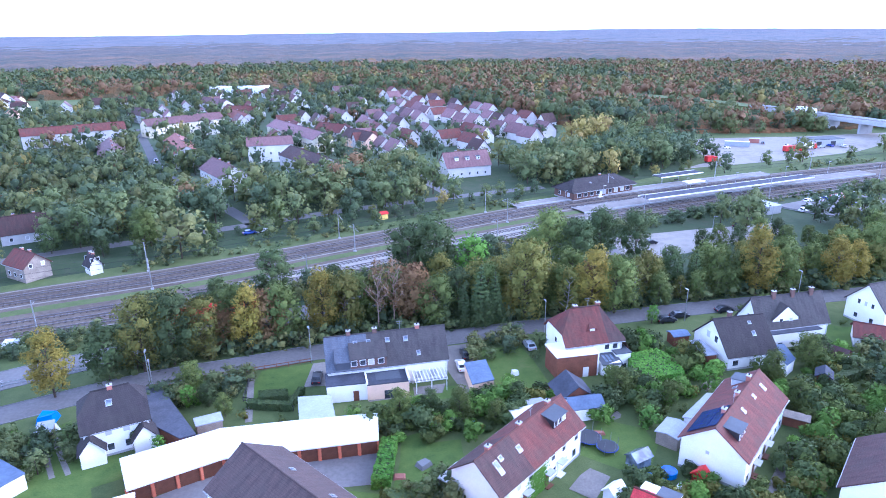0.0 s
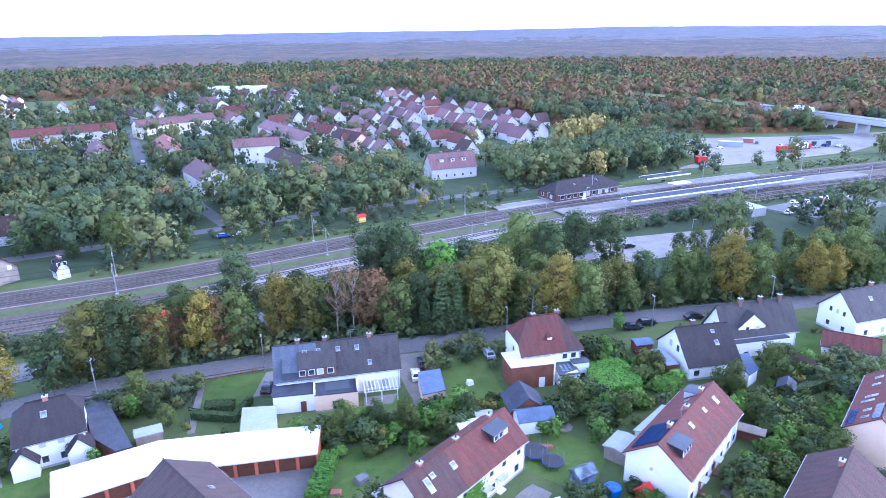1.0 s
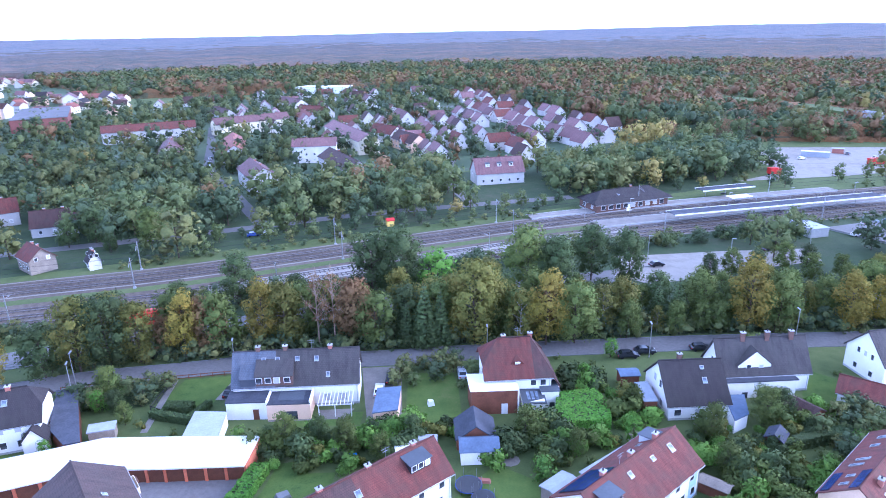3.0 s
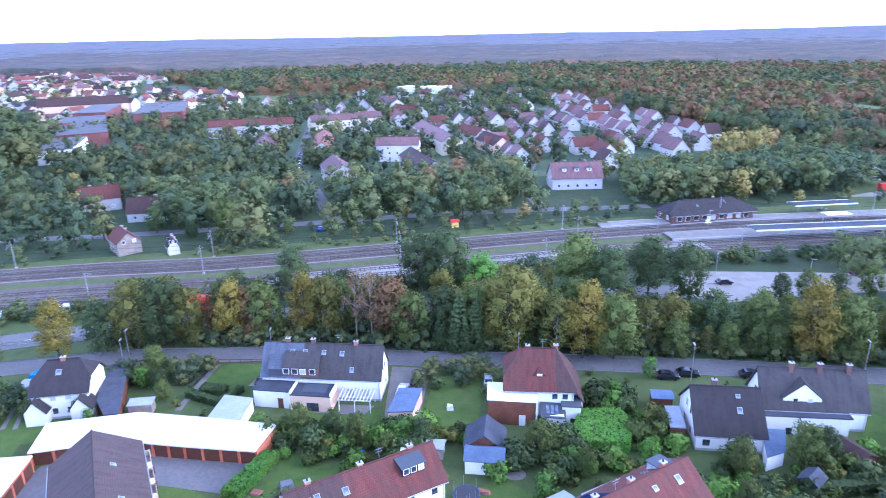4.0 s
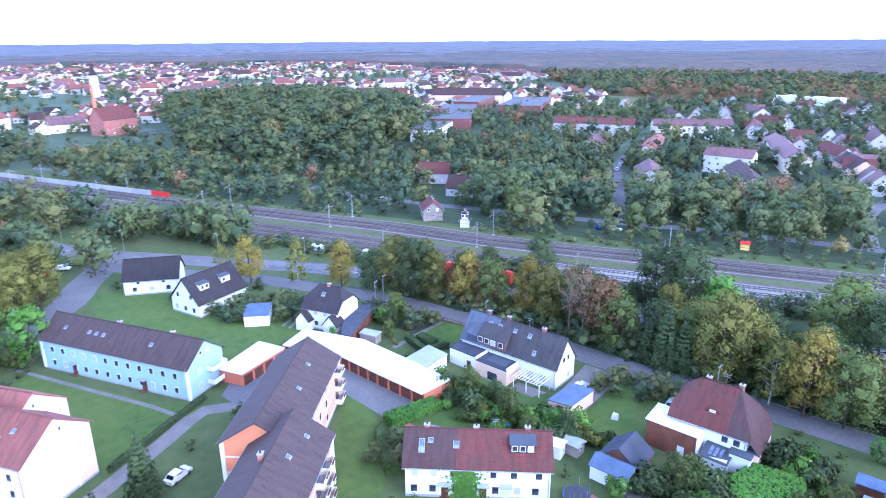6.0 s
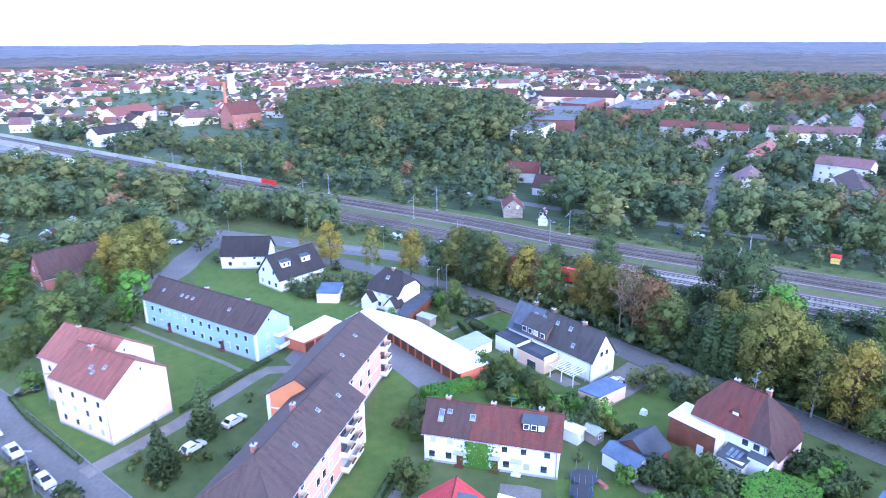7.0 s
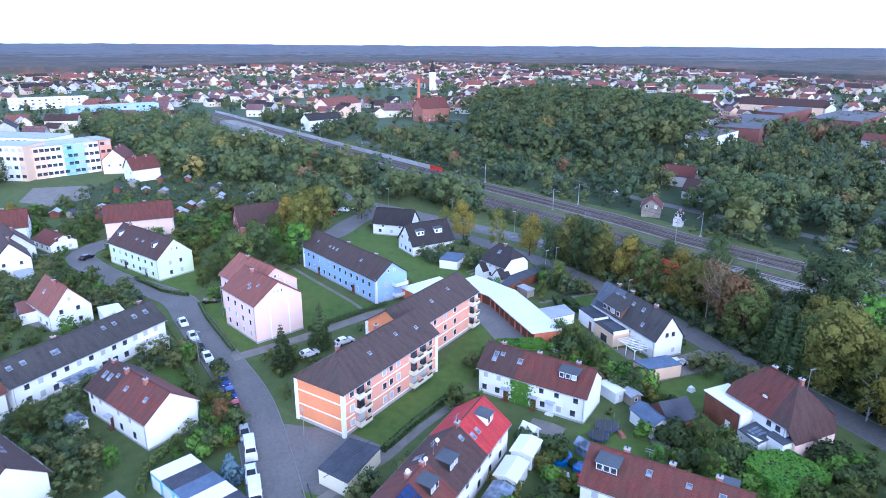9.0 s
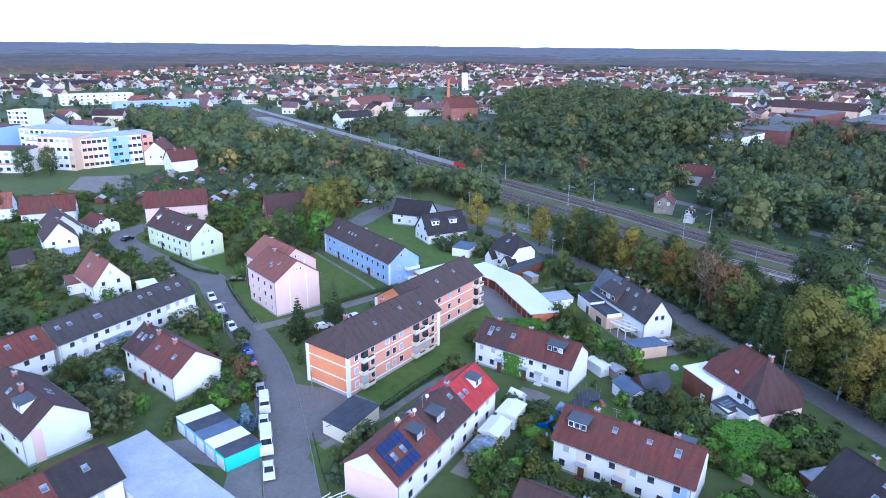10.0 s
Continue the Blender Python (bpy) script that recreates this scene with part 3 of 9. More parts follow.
structure("pavement_clinic", area([(-196, -92), (-168, -86), (-158, -70), (-172, -60), (-198, -70)], 0.05), "paving", "grey car park before the clinic", "car park")
# paths and patios of slabs
PATHS = [("grey slab path behind the terrace row", [(33.4, 39.2), (24.8, 49.4), (16.9, 56.4), (9.9, 63.6)], 1.7), ("grey path along the blue block", [(-74, 27), (-59.9, 35.0), (-41.7, 45.5), (-33.0, 49.6)], 1.0), 
         ("grey path beside the long terrace", [(55.0, 86.6), (50.4, 80.6), (44.0, 72.4)], 2.2), ("concrete track before the villa", [(-68.4, 92.6), (-64.0, 86.0), (-58.6, 78.8)], 0.8), ("second concrete track before the villa", [(-66.4, 92.8), (-62.2, 86.4), (-56.6, 79.6)], 0.8),
         ("trodden pale path through the grass", [(-80, 78.6), (-69.0, 82.9), (-64.5, 85.8)], 1.2), ("garden path between vegetable beds", [(-37.8, 109.6), (-35.4, 100), (-33.6, 93.0)], 1.2), ("slab path to the shed", [(4.4, 97.5), (5.4, 100.4)], 2.6)]
for i, (lab, line, w) in enumerate(PATHS):
    structure("path_%d" % (i + 1), strip(line, w, 0.058 + 0.002 * i), "paving", lab, "path")
PATIOS = [("round stone patio by the summer house", [(27.6 + 1.9 * math.cos(k * 0.6283), 94.7 + 1.6 * math.sin(k * 0.6283)) for k in range(10)]), ("stone patio before the terrace house", [(19.4, 79.0), (21.2, 80.6), (23.8, 78.6), (20.4, 73.6), (17.2, 76.0)]), ("stone terrace of the grey twin house", [(-14.0, 99.0), (-1.0, 101.9), (-0.4, 105.2), (-6.4, 103.8), (-6.0, 101.0), (-14.2, 99.8)]),
          ("slab terrace behind the dark-roofed house", [(58.0, 106.4), (63.2, 107.0), (63.4, 110.0), (57.6, 109.0)]), ("brown paved drive beside the twin house", [(-26.6, 113.0), (-23.6, 113.8), (-22.6, 104.6), (-26.6, 104.2)]), ("slab terrace of the terrace row", [(27.6, 69.4), (41.6, 59.2), (43.4, 61.6), (29.4, 72.0)])]
for i, (lab, ring) in enumerate(PATIOS):
    structure("patio_%d" % (i + 1), area(ring, 0.078 + 0.002 * i), "paving", lab, "patio")

# flat sheets below the trees, darker than the open grass
structure("ground_woodland", area([(-330, 62), (-250, 82), (-157, 131), (-60, 188), (35, 245), (110, 290), (120, 350), (60, 400), (10, 320), (-60, 262), (-190, 245), (-330, 260)], 0.012), "woodland", "dark green and brown ground under trees", "ground")
structure("ground_belt", area([(-64, 113), (-26, 122), (20, 133.5), (67, 144.5), (106, 152), (240, 171), (320, 322), (160, 258), (100, 230), (40, 202), (-12, 171.5), (-64, 138)], 0.012), "woodland", "dark green ground below the tree belt", "ground")
bed = structure("railway_ballast", strip(RAILS, 33, 0.06), "ballast", "brown-grey gravel ballast under the tracks", "ballast")
structure("railway_verge", strip(RAILS[:len(RAILS) // 2], 3.4, 0.10), "grass", "strip of weeds between the track pairs", "verge")
for i, off in enumerate((15.6, 4.0, -17.0)):
    structure("cess_%d" % (i + 1), strip(offset_line(RAILS, off), 0.8, 0.11 + 0.004 * i), "paving", "pale gravel walkway beside the tracks", "walkway")
structure("railway_fresh_ballast", strip(offset_line([p for p in RAILS if -62 < p[0] < 60], -8.2), 8.6, 0.1), "gravel", "pale fresh ballast under the platform tracks", "ballast")
TRACKS = (11.5, 7.0, -6.0, -10.5, -14.5)
for off in TRACKS:
    tr = thing("railway_track", "pair of worn steel rails on ballast", "track", group="railway tracks", kind="structure")
    line = offset_line(RAILS, off)
    for side in (-0.72, 0.72):
        k = Shape()
        edge = offset_line(line, side)
        for p, q in zip(edge, edge[1:]):
            d = math.hypot(q[0] - p[0], q[1] - p[1])
            k.box(((p[0] + q[0]) / 2, (p[1] + q[1]) / 2, 0.26), (d + 0.02, 0.14, 0.16), math.atan2(q[1] - p[1], q[0] - p[0]))
        part("rail", k, "rail", tr)
    k = Shape()
    for p, q in zip(line, line[1:]):
        d = math.hypot(q[0] - p[0], q[1] - p[1])
        if -330 < p[0] < 240:
            a = math.atan2(q[1] - p[1], q[0] - p[0])
            for j in range(int(d / 1.3)):
                u = (j + 0.5) * 1.3 / d
                k.box((p[0] + (q[0] - p[0]) * u, p[1] + (q[1] - p[1]) * u, 0.13), (0.3, 2.5, 0.12), a)
    tagged(part("sleepers", k, "sleeper", tr), kind="stuff")


# ---- buildings ----
FOOT = []


def frame_axes(a, b):
    a, b = Vector((*a, 0)), Vector((*b, 0))
    return (a + b) / 2, (b - a).length, math.atan2(b.y - a.y, b.x - a.x)


_win = {}


def window_meshes(w, h):
    key = (round(w, 2), round(h, 2))
    if key not in _win:
        f = Shape().box((0, 0.0, 0), (w, 0.12, h))
        g = Shape().box((0, 0.05, 0), (w - 0.2, 0.05, h - 0.2))
        _win[key] = (f.mesh("window", "frame"), g.mesh("pane", "glass"))
    return _win[key]


def add_window(parent, x, y, z, rz, w=1.1, h=1.3, plain=False):
    m = pose(x, y, z, 0, 0, math.degrees(rz))
    if plain:
        key = ("plain", round(w, 2), round(h, 2))
        if key not in _win:
            hw, hh, d = w / 2, h / 2, 0.05
            s = Shape().add([(-hw, d, -hh), (hw, d, -hh), (hw, d, hh), (-hw, d, hh), (-hw + 0.12, d, -hh + 0.12), (hw - 0.12, d, -hh + 0.12), (hw - 0.12, d, hh - 0.12), (-hw + 0.12, d, hh - 0.12), (-hw, -d, -hh), (hw, -d, -hh), (hw, -d, hh), (-hw, -d, hh)],
                            [(0, 4, 5, 1), (1, 5, 6, 2), (2, 6, 7, 3), (3, 7, 4, 0), (0, 1, 9, 8), (1, 2, 10, 9), (2, 3, 11, 10), (3, 0, 8, 11), (7, 6, 5, 4)])
            me = s.mesh("window", ["frame", "glass"])
            me.polygons[8].material_index = 1
            _win[key] = me
        return part("window", _win[key], None, parent, m=m)
    fm, gm = window_meshes(w, h)
    win = part("window", fm, None, parent, m=m)
    part("pane", gm, None, win)
    return win


def face_point(L, W, face, u):
    """Place and turn on a wall: f is +y, k is -y, r is +x, l is -x; u from -1 to 1 along it."""
    if face == "f":
        return u * L / 2, W / 2, 0.0
    if face == "k":
        return u * L / 2, -W / 2, math.pi
    if face == "r":
        return L / 2, u * W / 2, -math.pi / 2
    return -L / 2, u * W / 2, math.pi / 2


def windows(parent, L, W, rows, plain=False):
    for face, z, us, w, h in rows:
        if isinstance(us, int):
            us = [(-1 + (2 * i + 1) / us) * 0.92 for i in range(us)]
        for u in us:
            x, y, rz = face_point(L, W, face, u)
            add_window(parent, x, y, z, rz, w, h, plain)


def gable_house(name, label, a, b, width, eave, ridge, wall="white", roof="tile_red", over=0.45, cut=(1.0, 1.0), inset=(0.0, 0.0), rows=(), chimneys=(), skylights=(), dormers=(), doors=(),
                roof_parts=None, category="house", group="", plinth=True, drops=True, gutters=True):
    """A house whose ridge runs from a to b. cut: how far up the gable wall stands at each end (1 to the ridge, 0 a full hip); inset: how far the ridge ends stand back there."""
    c, L, rz = frame_axes(a, b)
    h = thing(name, label, category, Matrix.Translation(c) @ Matrix.Rotation(rz, 4, "Z"), group)
    FOOT.append((c.x, c.y, rz, L, width))
    hw, rise = width / 2, ridge - eave
    k = rise / hw
    s = Shape()
    ends = []
    for e, x in ((0, -L / 2), (1, L / 2)):
        g = cut[e]
        zt, yt = eave + rise * g - 0.05, hw * (1 - g)
        ends.append([(x, -hw, 0), (x, -hw, eave), (x, -yt, zt), (x, yt, zt), (x, hw, eave), (x, hw, 0)])
    s.add(ends[0] + ends[1], [(0, 1, 2, 3, 4, 5), (11, 10, 9, 8, 7, 6)] + [(i, i + 6, (i + 1) % 6 + 6, (i + 1) % 6) for i in range(6)])
    part("wall", s, wall, h)
    if plinth:
        part("plinth", Shape().box((0, 0, 0.2), (L + 0.06, width + 0.06, 0.4)), "concrete", h)
    lift = 0.16
    x0, x1 = -L / 2 - over, L / 2 + over
    bounds = [(0.0, 1.0, roof)] if roof_parts is None else roof_parts
    for u0, u1, mat in bounds:
        xa, xb = x0 + (x1 - x0) * u0, x0 + (x1 - x0) * u1
        r = Shape()
        for sd in (1, -1):
            ye, ze = sd * (hw + over), eave - over * k + lift
            pts = [(xa, ye, ze), (xb, ye, ze)]
            if u1 == 1.0 and cut[1] < 1.0:
                zt = eave + rise * cut[1] + lift
                pts += [(xb, sd * hw * (1 - cut[1]), zt), (xb - inset[1] - over, 0, ridge + lift)]
            else:
                pts += [(xb, 0, ridge + lift)]
            if u0 == 0.0 and cut[0] < 1.0:
                zt = eave + rise * cut[0] + lift
                pts += [(xa + inset[0] + over, 0, ridge + lift), (xa, sd * hw * (1 - cut[0]), zt)]
            else:
                pts += [(xa, 0, ridge + lift)]
            r.slab(pts if sd == -1 else list(reversed(pts)), 0.16)
        for e, x, sg in ((0, x0, -1), (1, x1, 1)):
            if cut[e] < 1.0 and ((e == 0 and u0 == 0.0) or (e == 1 and u1 == 1.0)):
                g = cut[e]
                zt, yt = eave + rise * g + lift, hw * (1 - g)
                apex = (x - sg * (inset[e] + over), 0, ridge + lift)
                if g <= 0.01:
                    yt, zt = hw + over, eave - over * k + lift
                tri = [(x, -yt, zt), (x, yt, zt), apex]
                r.slab(tri if sg == 1 else [tri[1], tri[0], tri[2]], 0.16)
        part("roof", r, mat, h, uv=True)
    rid = Shape().tube((x0 + (inset[0] + over if cut[0] < 1 else 0), 0, ridge + lift + 0.02), (x1 - (inset[1] + over if cut[1] < 1 else 0), 0, ridge + lift + 0.02), 0.13)
    if gutters:
        part("ridge_tiles", rid, bounds[-1][2], h)
    for sd in ((1, -1) if gutters else ()):
        part("gutter", Shape().tube((x0 + 0.1, sd * (hw + over + 0.05), eave - over * k + 0.02), (x1 - 0.1, sd * (hw + over + 0.05), eave - over * k + 0.02), 0.07), "metal", h)
        if drops:
            part("downpipe", Shape().tube((L / 2 - 0.25, sd * (hw + 0.08), eave - 0.1), (L / 2 - 0.25, sd * (hw + 0.08), 0.0), 0.05), "metal", h)

    def roof_z(y):
        return ridge + lift - abs(y) * k

    for u, v, hh in chimneys:
        x, y = u * L / 2, v * hw
        z = roof_z(y)
        ch = part("chimney", Shape().box((x, y, (z - 0.8 + ridge + hh) / 2), (0.75, 0.6, ridge + hh - z + 0.8)), "brick" if hh < 0.9 else "brick_dark", h)
        part("cap", Shape().box((x, y, ridge + hh + 0.06), (0.9, 0.75, 0.12)), "concrete", ch)
        part("pot", Shape().tube((x, y, ridge + hh + 0.12), (x, y, ridge + hh + 0.45), 0.13, 0.11, 8), "dark_metal", ch)
    ang = math.atan(k)
    for u, v, w, hh in skylights:
        x, y = u * L / 2, v * hw
        z = roof_z(y) + 0.02
        m = pose(x, y, z, -math.degrees(ang) if v > 0 else math.degrees(ang), 0, 0)
        f = Shape().box((0, hh / 2, 0.03), (w + 0.14, 0.08, 0.12)).box((0, -hh / 2, 0.03), (w + 0.14, 0.08, 0.12)).box((w / 2, 0, 0.03), (0.08, hh, 0.12)).box((-w / 2, 0, 0.03), (0.08, hh, 0.12))
        sk = part("skylight", f, "metal", h, m=m)
        part("pane", Shape().box((0, 0, 0.04), (w, hh, 0.03)), "roof_glass", sk)
    for u, sd, w, dh, mat in dormers:
        x = u * L / 2
        yf = sd * hw * 0.62
        zb = roof_z(yf) - 0.1
        zt = zb + dh
        yb = sd * max(0.05, (ridge + lift - zt - 0.25) / k)
        b = Shape()
        lo, hi = sorted((yf, yb))
        pr = [(x - w / 2, yf, zb), (x + w / 2, yf, zb), (x + w / 2, yf, zt), (x - w / 2, yf, zt), (x - w / 2, yb, zt + 0.2), (x + w / 2, yb, zt + 0.2)]
        b.add(pr, [(0, 1, 2, 3), (3, 2, 5, 4), (1, 5, 2), (0, 3, 4)])
        d = part("dormer", b, mat, h)
        q = [(x - w / 2 - 0.2, yf + sd * 0.25, zt + 0.06), (x + w / 2 + 0.2, yf + sd * 0.25, zt + 0.06), (x + w / 2 + 0.2, yb - sd * 0.1, zt + 0.34), (x - w / 2 - 0.2, yb - sd * 0.1, zt + 0.34)]
        part("dormer_roof", Shape().slab(q if sd < 0 else list(reversed(q)), 0.1), "sheet_slate", d)
        n = max(1, int(w / 1.0))
        for i in range(n):
            add_window(d, x - w / 2 + (i + 0.5) * w / n, yf + sd * 0.02, (zb + zt) / 2 + 0.08, 0 if sd > 0 else math.pi, min(0.9, w / n - 0.1), min(1.0, dh - 0.3))
    windows(h, L, width, rows, not (plinth and gutters))
    for face, u, w, hh, mat in doors:
        x, y, a2 = face_point(L, width, face, u)
        dd = part("door", Shape().box((0, 0, hh / 2 + 0.15), (w, 0.14, hh)).box((0, 0.35, 0.08), (w + 0.5, 0.9, 0.16)), mat, h, m=pose(x, y, 0, 0, 0, math.degrees(a2)))
        part("canopy", Shape().box((0, 0.5, hh + 0.45), (w + 0.7, 1.1, 0.1)), "sheet_grey", dd)
    return h, L, width


def flat_box(name, label, ring, height, wall, top, category="shed", rim=0.18, door=None, group=""):
    """A flat-roofed building on the outline given (counter-clockwise)."""
    cx, cy = sum(p[0] for p in ring) / len(ring), sum(p[1] for p in ring) / len(ring)
    h = thing(name, label, category, pose(cx, cy, 0), group)
    loc = [(x - cx, y - cy) for x, y in ring]
    e0 = Vector((loc[1][0] - loc[0][0], loc[1][1] - loc[0][1]))
    FOOT.append((cx, cy, math.atan2(e0.y, e0.x), e0.length, math.hypot(loc[2][0] - loc[1][0], loc[2][1] - loc[1][1])))
    part("wall", Shape().prism(loc, 0, height), wall, h)
    out = [(x * (1 + rim / max(0.5, math.hypot(x, y))), y * (1 + rim / max(0.5, math.hypot(x, y)))) for x, y in loc]
    part("roof", Shape().prism(out, height + 0.004, height + 0.2), top, h)
    if door is not None:
        i, us, w, hh, mat = door
        (x0, y0), (x1, y1) = loc[i], loc[(i + 1) % len(loc)]
        a = math.atan2(y1 - y0, x1 - x0)
        for u in us:
            part("door", Shape().box((0, 0, hh / 2), (w, 0.12, hh)), mat, h, m=pose(x0 + (x1 - x0) * u, y0 + (y1 - y0) * u, 0.02, 0, 0, math.degrees(a)))
    return h


def rect(a, b, w0, w1):
    """Outline of a box along a line from a to b, from w0 to w1 to its left."""
    a, b = Vector(a), Vector(b)
    d = (b - a).normalized()
    n = Vector((-d.y, d.x))
    return [tuple(a + n * w0), tuple(b + n * w0), tuple(b + n * w1), tuple(a + n * w1)]


TWO = [("f", 1.55, 5, 1.1, 1.3), ("f", 4.1, 5, 1.1, 1.2), ("k", 1.55, 5, 1.1, 1.3), ("k", 4.1, 5, 1.1, 1.2)]

# terrace of white houses with red roofs
hT, LT, WT = gable_house("terrace_house", "white terrace house with a brown and red tiled roof and ivy", (3.6, 71.2), (17.2, 86.8), 8.4, 5.3, 8.6,
    roof_parts=[(0.0, 0.36, "tile_brown"), (0.36, 1.0, "tile_red")],
    rows=[("k", 4.05, [-0.86, -0.6, -0.33, -0.08, 0.22, 0.5, 0.84], 1.05, 1.15), ("k", 1.5, [-0.88, -0.62, -0.3, 0.25, 0.55, 0.8], 1.1, 1.3), ("f", 4.05, 5, 1.05, 1.2), ("f", 1.5, 5, 1.1, 1.3)],
    chimneys=[(-0.72, 0.05, 0.6), (-0.02, 0.05, 0.5), (0.7, 0.05, 0.6)], skylights=[(-0.78, -0.5, 0.8, 2.0), (-0.3, -0.45, 0.8, 1.0), (-0.66, -0.35, 0.7, 0.7)],
    dormers=[(0.62, -1, 3.4, 1.5, "tile_dark")], doors=[("k", -0.45, 1.0, 2.1, "door"), ("k", 0.08, 1.0, 2.1, "door"), ("k", 0.4, 1.0, 2.1, "frame")])
hF, LF, WF = gable_house("terrace_house", "long white terrace house with a weathered red tiled roof", (38.0, 78.2), (51.2, 94.0), 9.2, 5.3, 8.7,
    rows=[("k", 4.05, [-0.8, -0.45, -0.1, 0.2, 0.45, 0.8], 1.1, 1.2), ("k", 1.5, [-0.85, -0.3, -0.05, 0.3, 0.6, 0.85], 1.1, 1.3), ("f", 4.05, 4, 1.0, 1.2), ("f", 1.5, 5, 1.1, 1.3), ("l", 4.2, [0.15], 0.7, 0.7)],
    chimneys=[(-0.55, 0.1, 0.6), (0.05, 0.1, 0.5), (0.62, 0.1, 0.7)], skylights=[(0.7, -0.35, 0.8, 1.2), (0.3, -0.3, 0.7, 0.7), (-0.2, -0.3, 0.7, 0.9), (0.45, 0.4, 0.7, 0.7)],
    dormers=[(-0.72, -1, 3.0, 1.5, "tile_dark"), (0.72, 1, 2.4, 1.4, "sheet_grey")], doors=[("k", -0.55, 1.0, 2.1, "door"), ("k", 0.02, 1.0, 2.1, "door")])
kF = (8.7 - 5.3) / (9.2 / 2)
for i in range(4):
    for j in range(3):
        y = 0.8 + j * 1.3
        part("solar_panel", Shape().box((0, 0, 0.1), (1.6, 1.5, 0.05)), "pv", hF, "dark blue solar panel", m=pose(-LF / 2 + 1.2 + i * 1.68, y, 8.7 + 0.2 - y * kF, -math.degrees(math.atan(kF)), 0, 0))
for u, mat, lab in ((-0.55, "cream", "cream wall panel round a door"), (0.02, "cream", "cream wall panel round a door"), (0.84, "blue", "pale blue wall panel"), (-0.72, "white", "white wall panel")):
    part("wall_panel", Shape().box((u * LF / 2, -WF / 2 - 0.015, 2.7), (1.9, 0.03, 4.6)), mat, hF, lab)
hR, LR, WR = gable_house("terrace_house", "white terrace row with bright red, brown and solar-panelled roofs", (23.2, 65.3), (47.6, 47.2), 9.2, 5.3, 8.7,
    roof_parts=[(0.0, 0.3, "tile_bright"), (0.3, 0.62, "tile_brown"), (0.62, 1.0, "tile_red")],
    rows=[("f", 4.05, 7, 1.1, 1.2), ("f", 1.5, 7, 1.2, 1.4), ("k", 4.05, 7, 1.0, 1.2), ("k", 1.5, 6, 1.0, 1.2), ("l", 4.0, [-0.3, 0.3], 0.9, 1.1)],
    chimneys=[(-0.4, 0.0, 0.6), (0.3, 0.0, 0.7), (0.5, -0.1, 0.6)], skylights=[(-0.55, 0.5, 0.7, 1.0), (-0.45, 0.5, 0.7, 1.1), (-0.3, 0.3, 0.7, 0.9), (-0.85, 0.3, 0.7, 0.9), (0.1, -0.5, 0.9, 1.6)],
    dormers=[(-0.78, 1, 2.2, 1.5, "sheet_white"), (0.05, 1, 2.4, 1.5, "tile_dark"), (0.42, 1, 2.2, 1.5, "tile_dark")])
part("end_wall", Shape().box((LR / 2 + 0.02, 0, 2.7), (0.06, WR - 0.3, 4.9)), "pink", hR, "pale pink end wall")
for u, y in ((0.28, 0.35), (-0.02, -0.3), (0.5, -0.5)):
    an = part("satellite_dish", Shape().tube((u * LR / 2, y, 8.6), (u * LR / 2, y, 9.7), 0.03).tube((u * LR / 2, y, 9.6), (u * LR / 2 + 0.08, y + 0.1, 9.66), 0.32, 0.28, 12), "white_plastic", hR, "white satellite dish on a pole")
for u in (-0.35, 0.12):
    part("aerial", Shape().tube((u * LR / 2, 0.2, 8.6), (u * LR / 2, 0.2, 11.0), 0.03).box((u * LR / 2, 0.2, 10.8), (1.5, 0.05, 0.05)).box((u * LR / 2, 0.2, 10.3), (1.1, 0.05, 0.05)), "metal", hR)
kR = (8.7 - 5.3) / (9.2 / 2)
for i in range(5):
    for j in range(3):
        if i in (1, 2, 3) and j == 1:
            continue
        y = 0.9 + j * 1.45
        part("solar_panel", Shape().box((0, 0, 0.1), (1.08, 1.62, 0.05)), "pv", hR, "dark blue solar panel",
             m=pose(LR / 2 - 1.4 - i * 1.12, y, 8.7 + 0.2 - y * kR, -math.degrees(math.atan(kR)), 0, 0))
for i in (1, 3):
    y = 0.9 + 1.45
    part("skylight", Shape().box((0, 0, 0.1), (0.85, 1.2, 0.06)), "roof_glass", hR, m=pose(LR / 2 - 1.4 - i * 1.12, y, 8.7 + 0.2 - y * kR, -math.degrees(math.atan(kR)), 0, 0))
gable_house("white_house", "white semi-detached house with a dark and red tiled roof", (0.7, 2.3), (13.9, 15.2), 9.2, 5.2, 8.6,
    roof_parts=[(0.0, 0.36, "tile_brown"), (0.36, 1.0, "tile_red")],
    rows=[("k", 4.0, [-0.85, -0.55, 0.1, 0.5], 1.0, 1.2), ("k", 1.5, [-0.85, 0.15, 0.6], 1.1, 1.4), ("f", 4.0, 4, 1.0, 1.2), ("f", 1.5, 4, 1.0, 1.2)],
    chimneys=[(-0.3, -0.1, 0.6), (0.35, -0.1, 0.6), (-0.85, 0.0, 0.5)], skylights=[(-0.8, -0.45, 0.8, 1.3), (-0.62, -0.45, 0.8, 1.3), (0.0, -0.5, 0.7, 0.9), (0.65, -0.5, 0.7, 0.9), (-0.45, -0.3, 0.6, 0.7)], doors=[("k", -0.2, 1.0, 2.1, "door")])
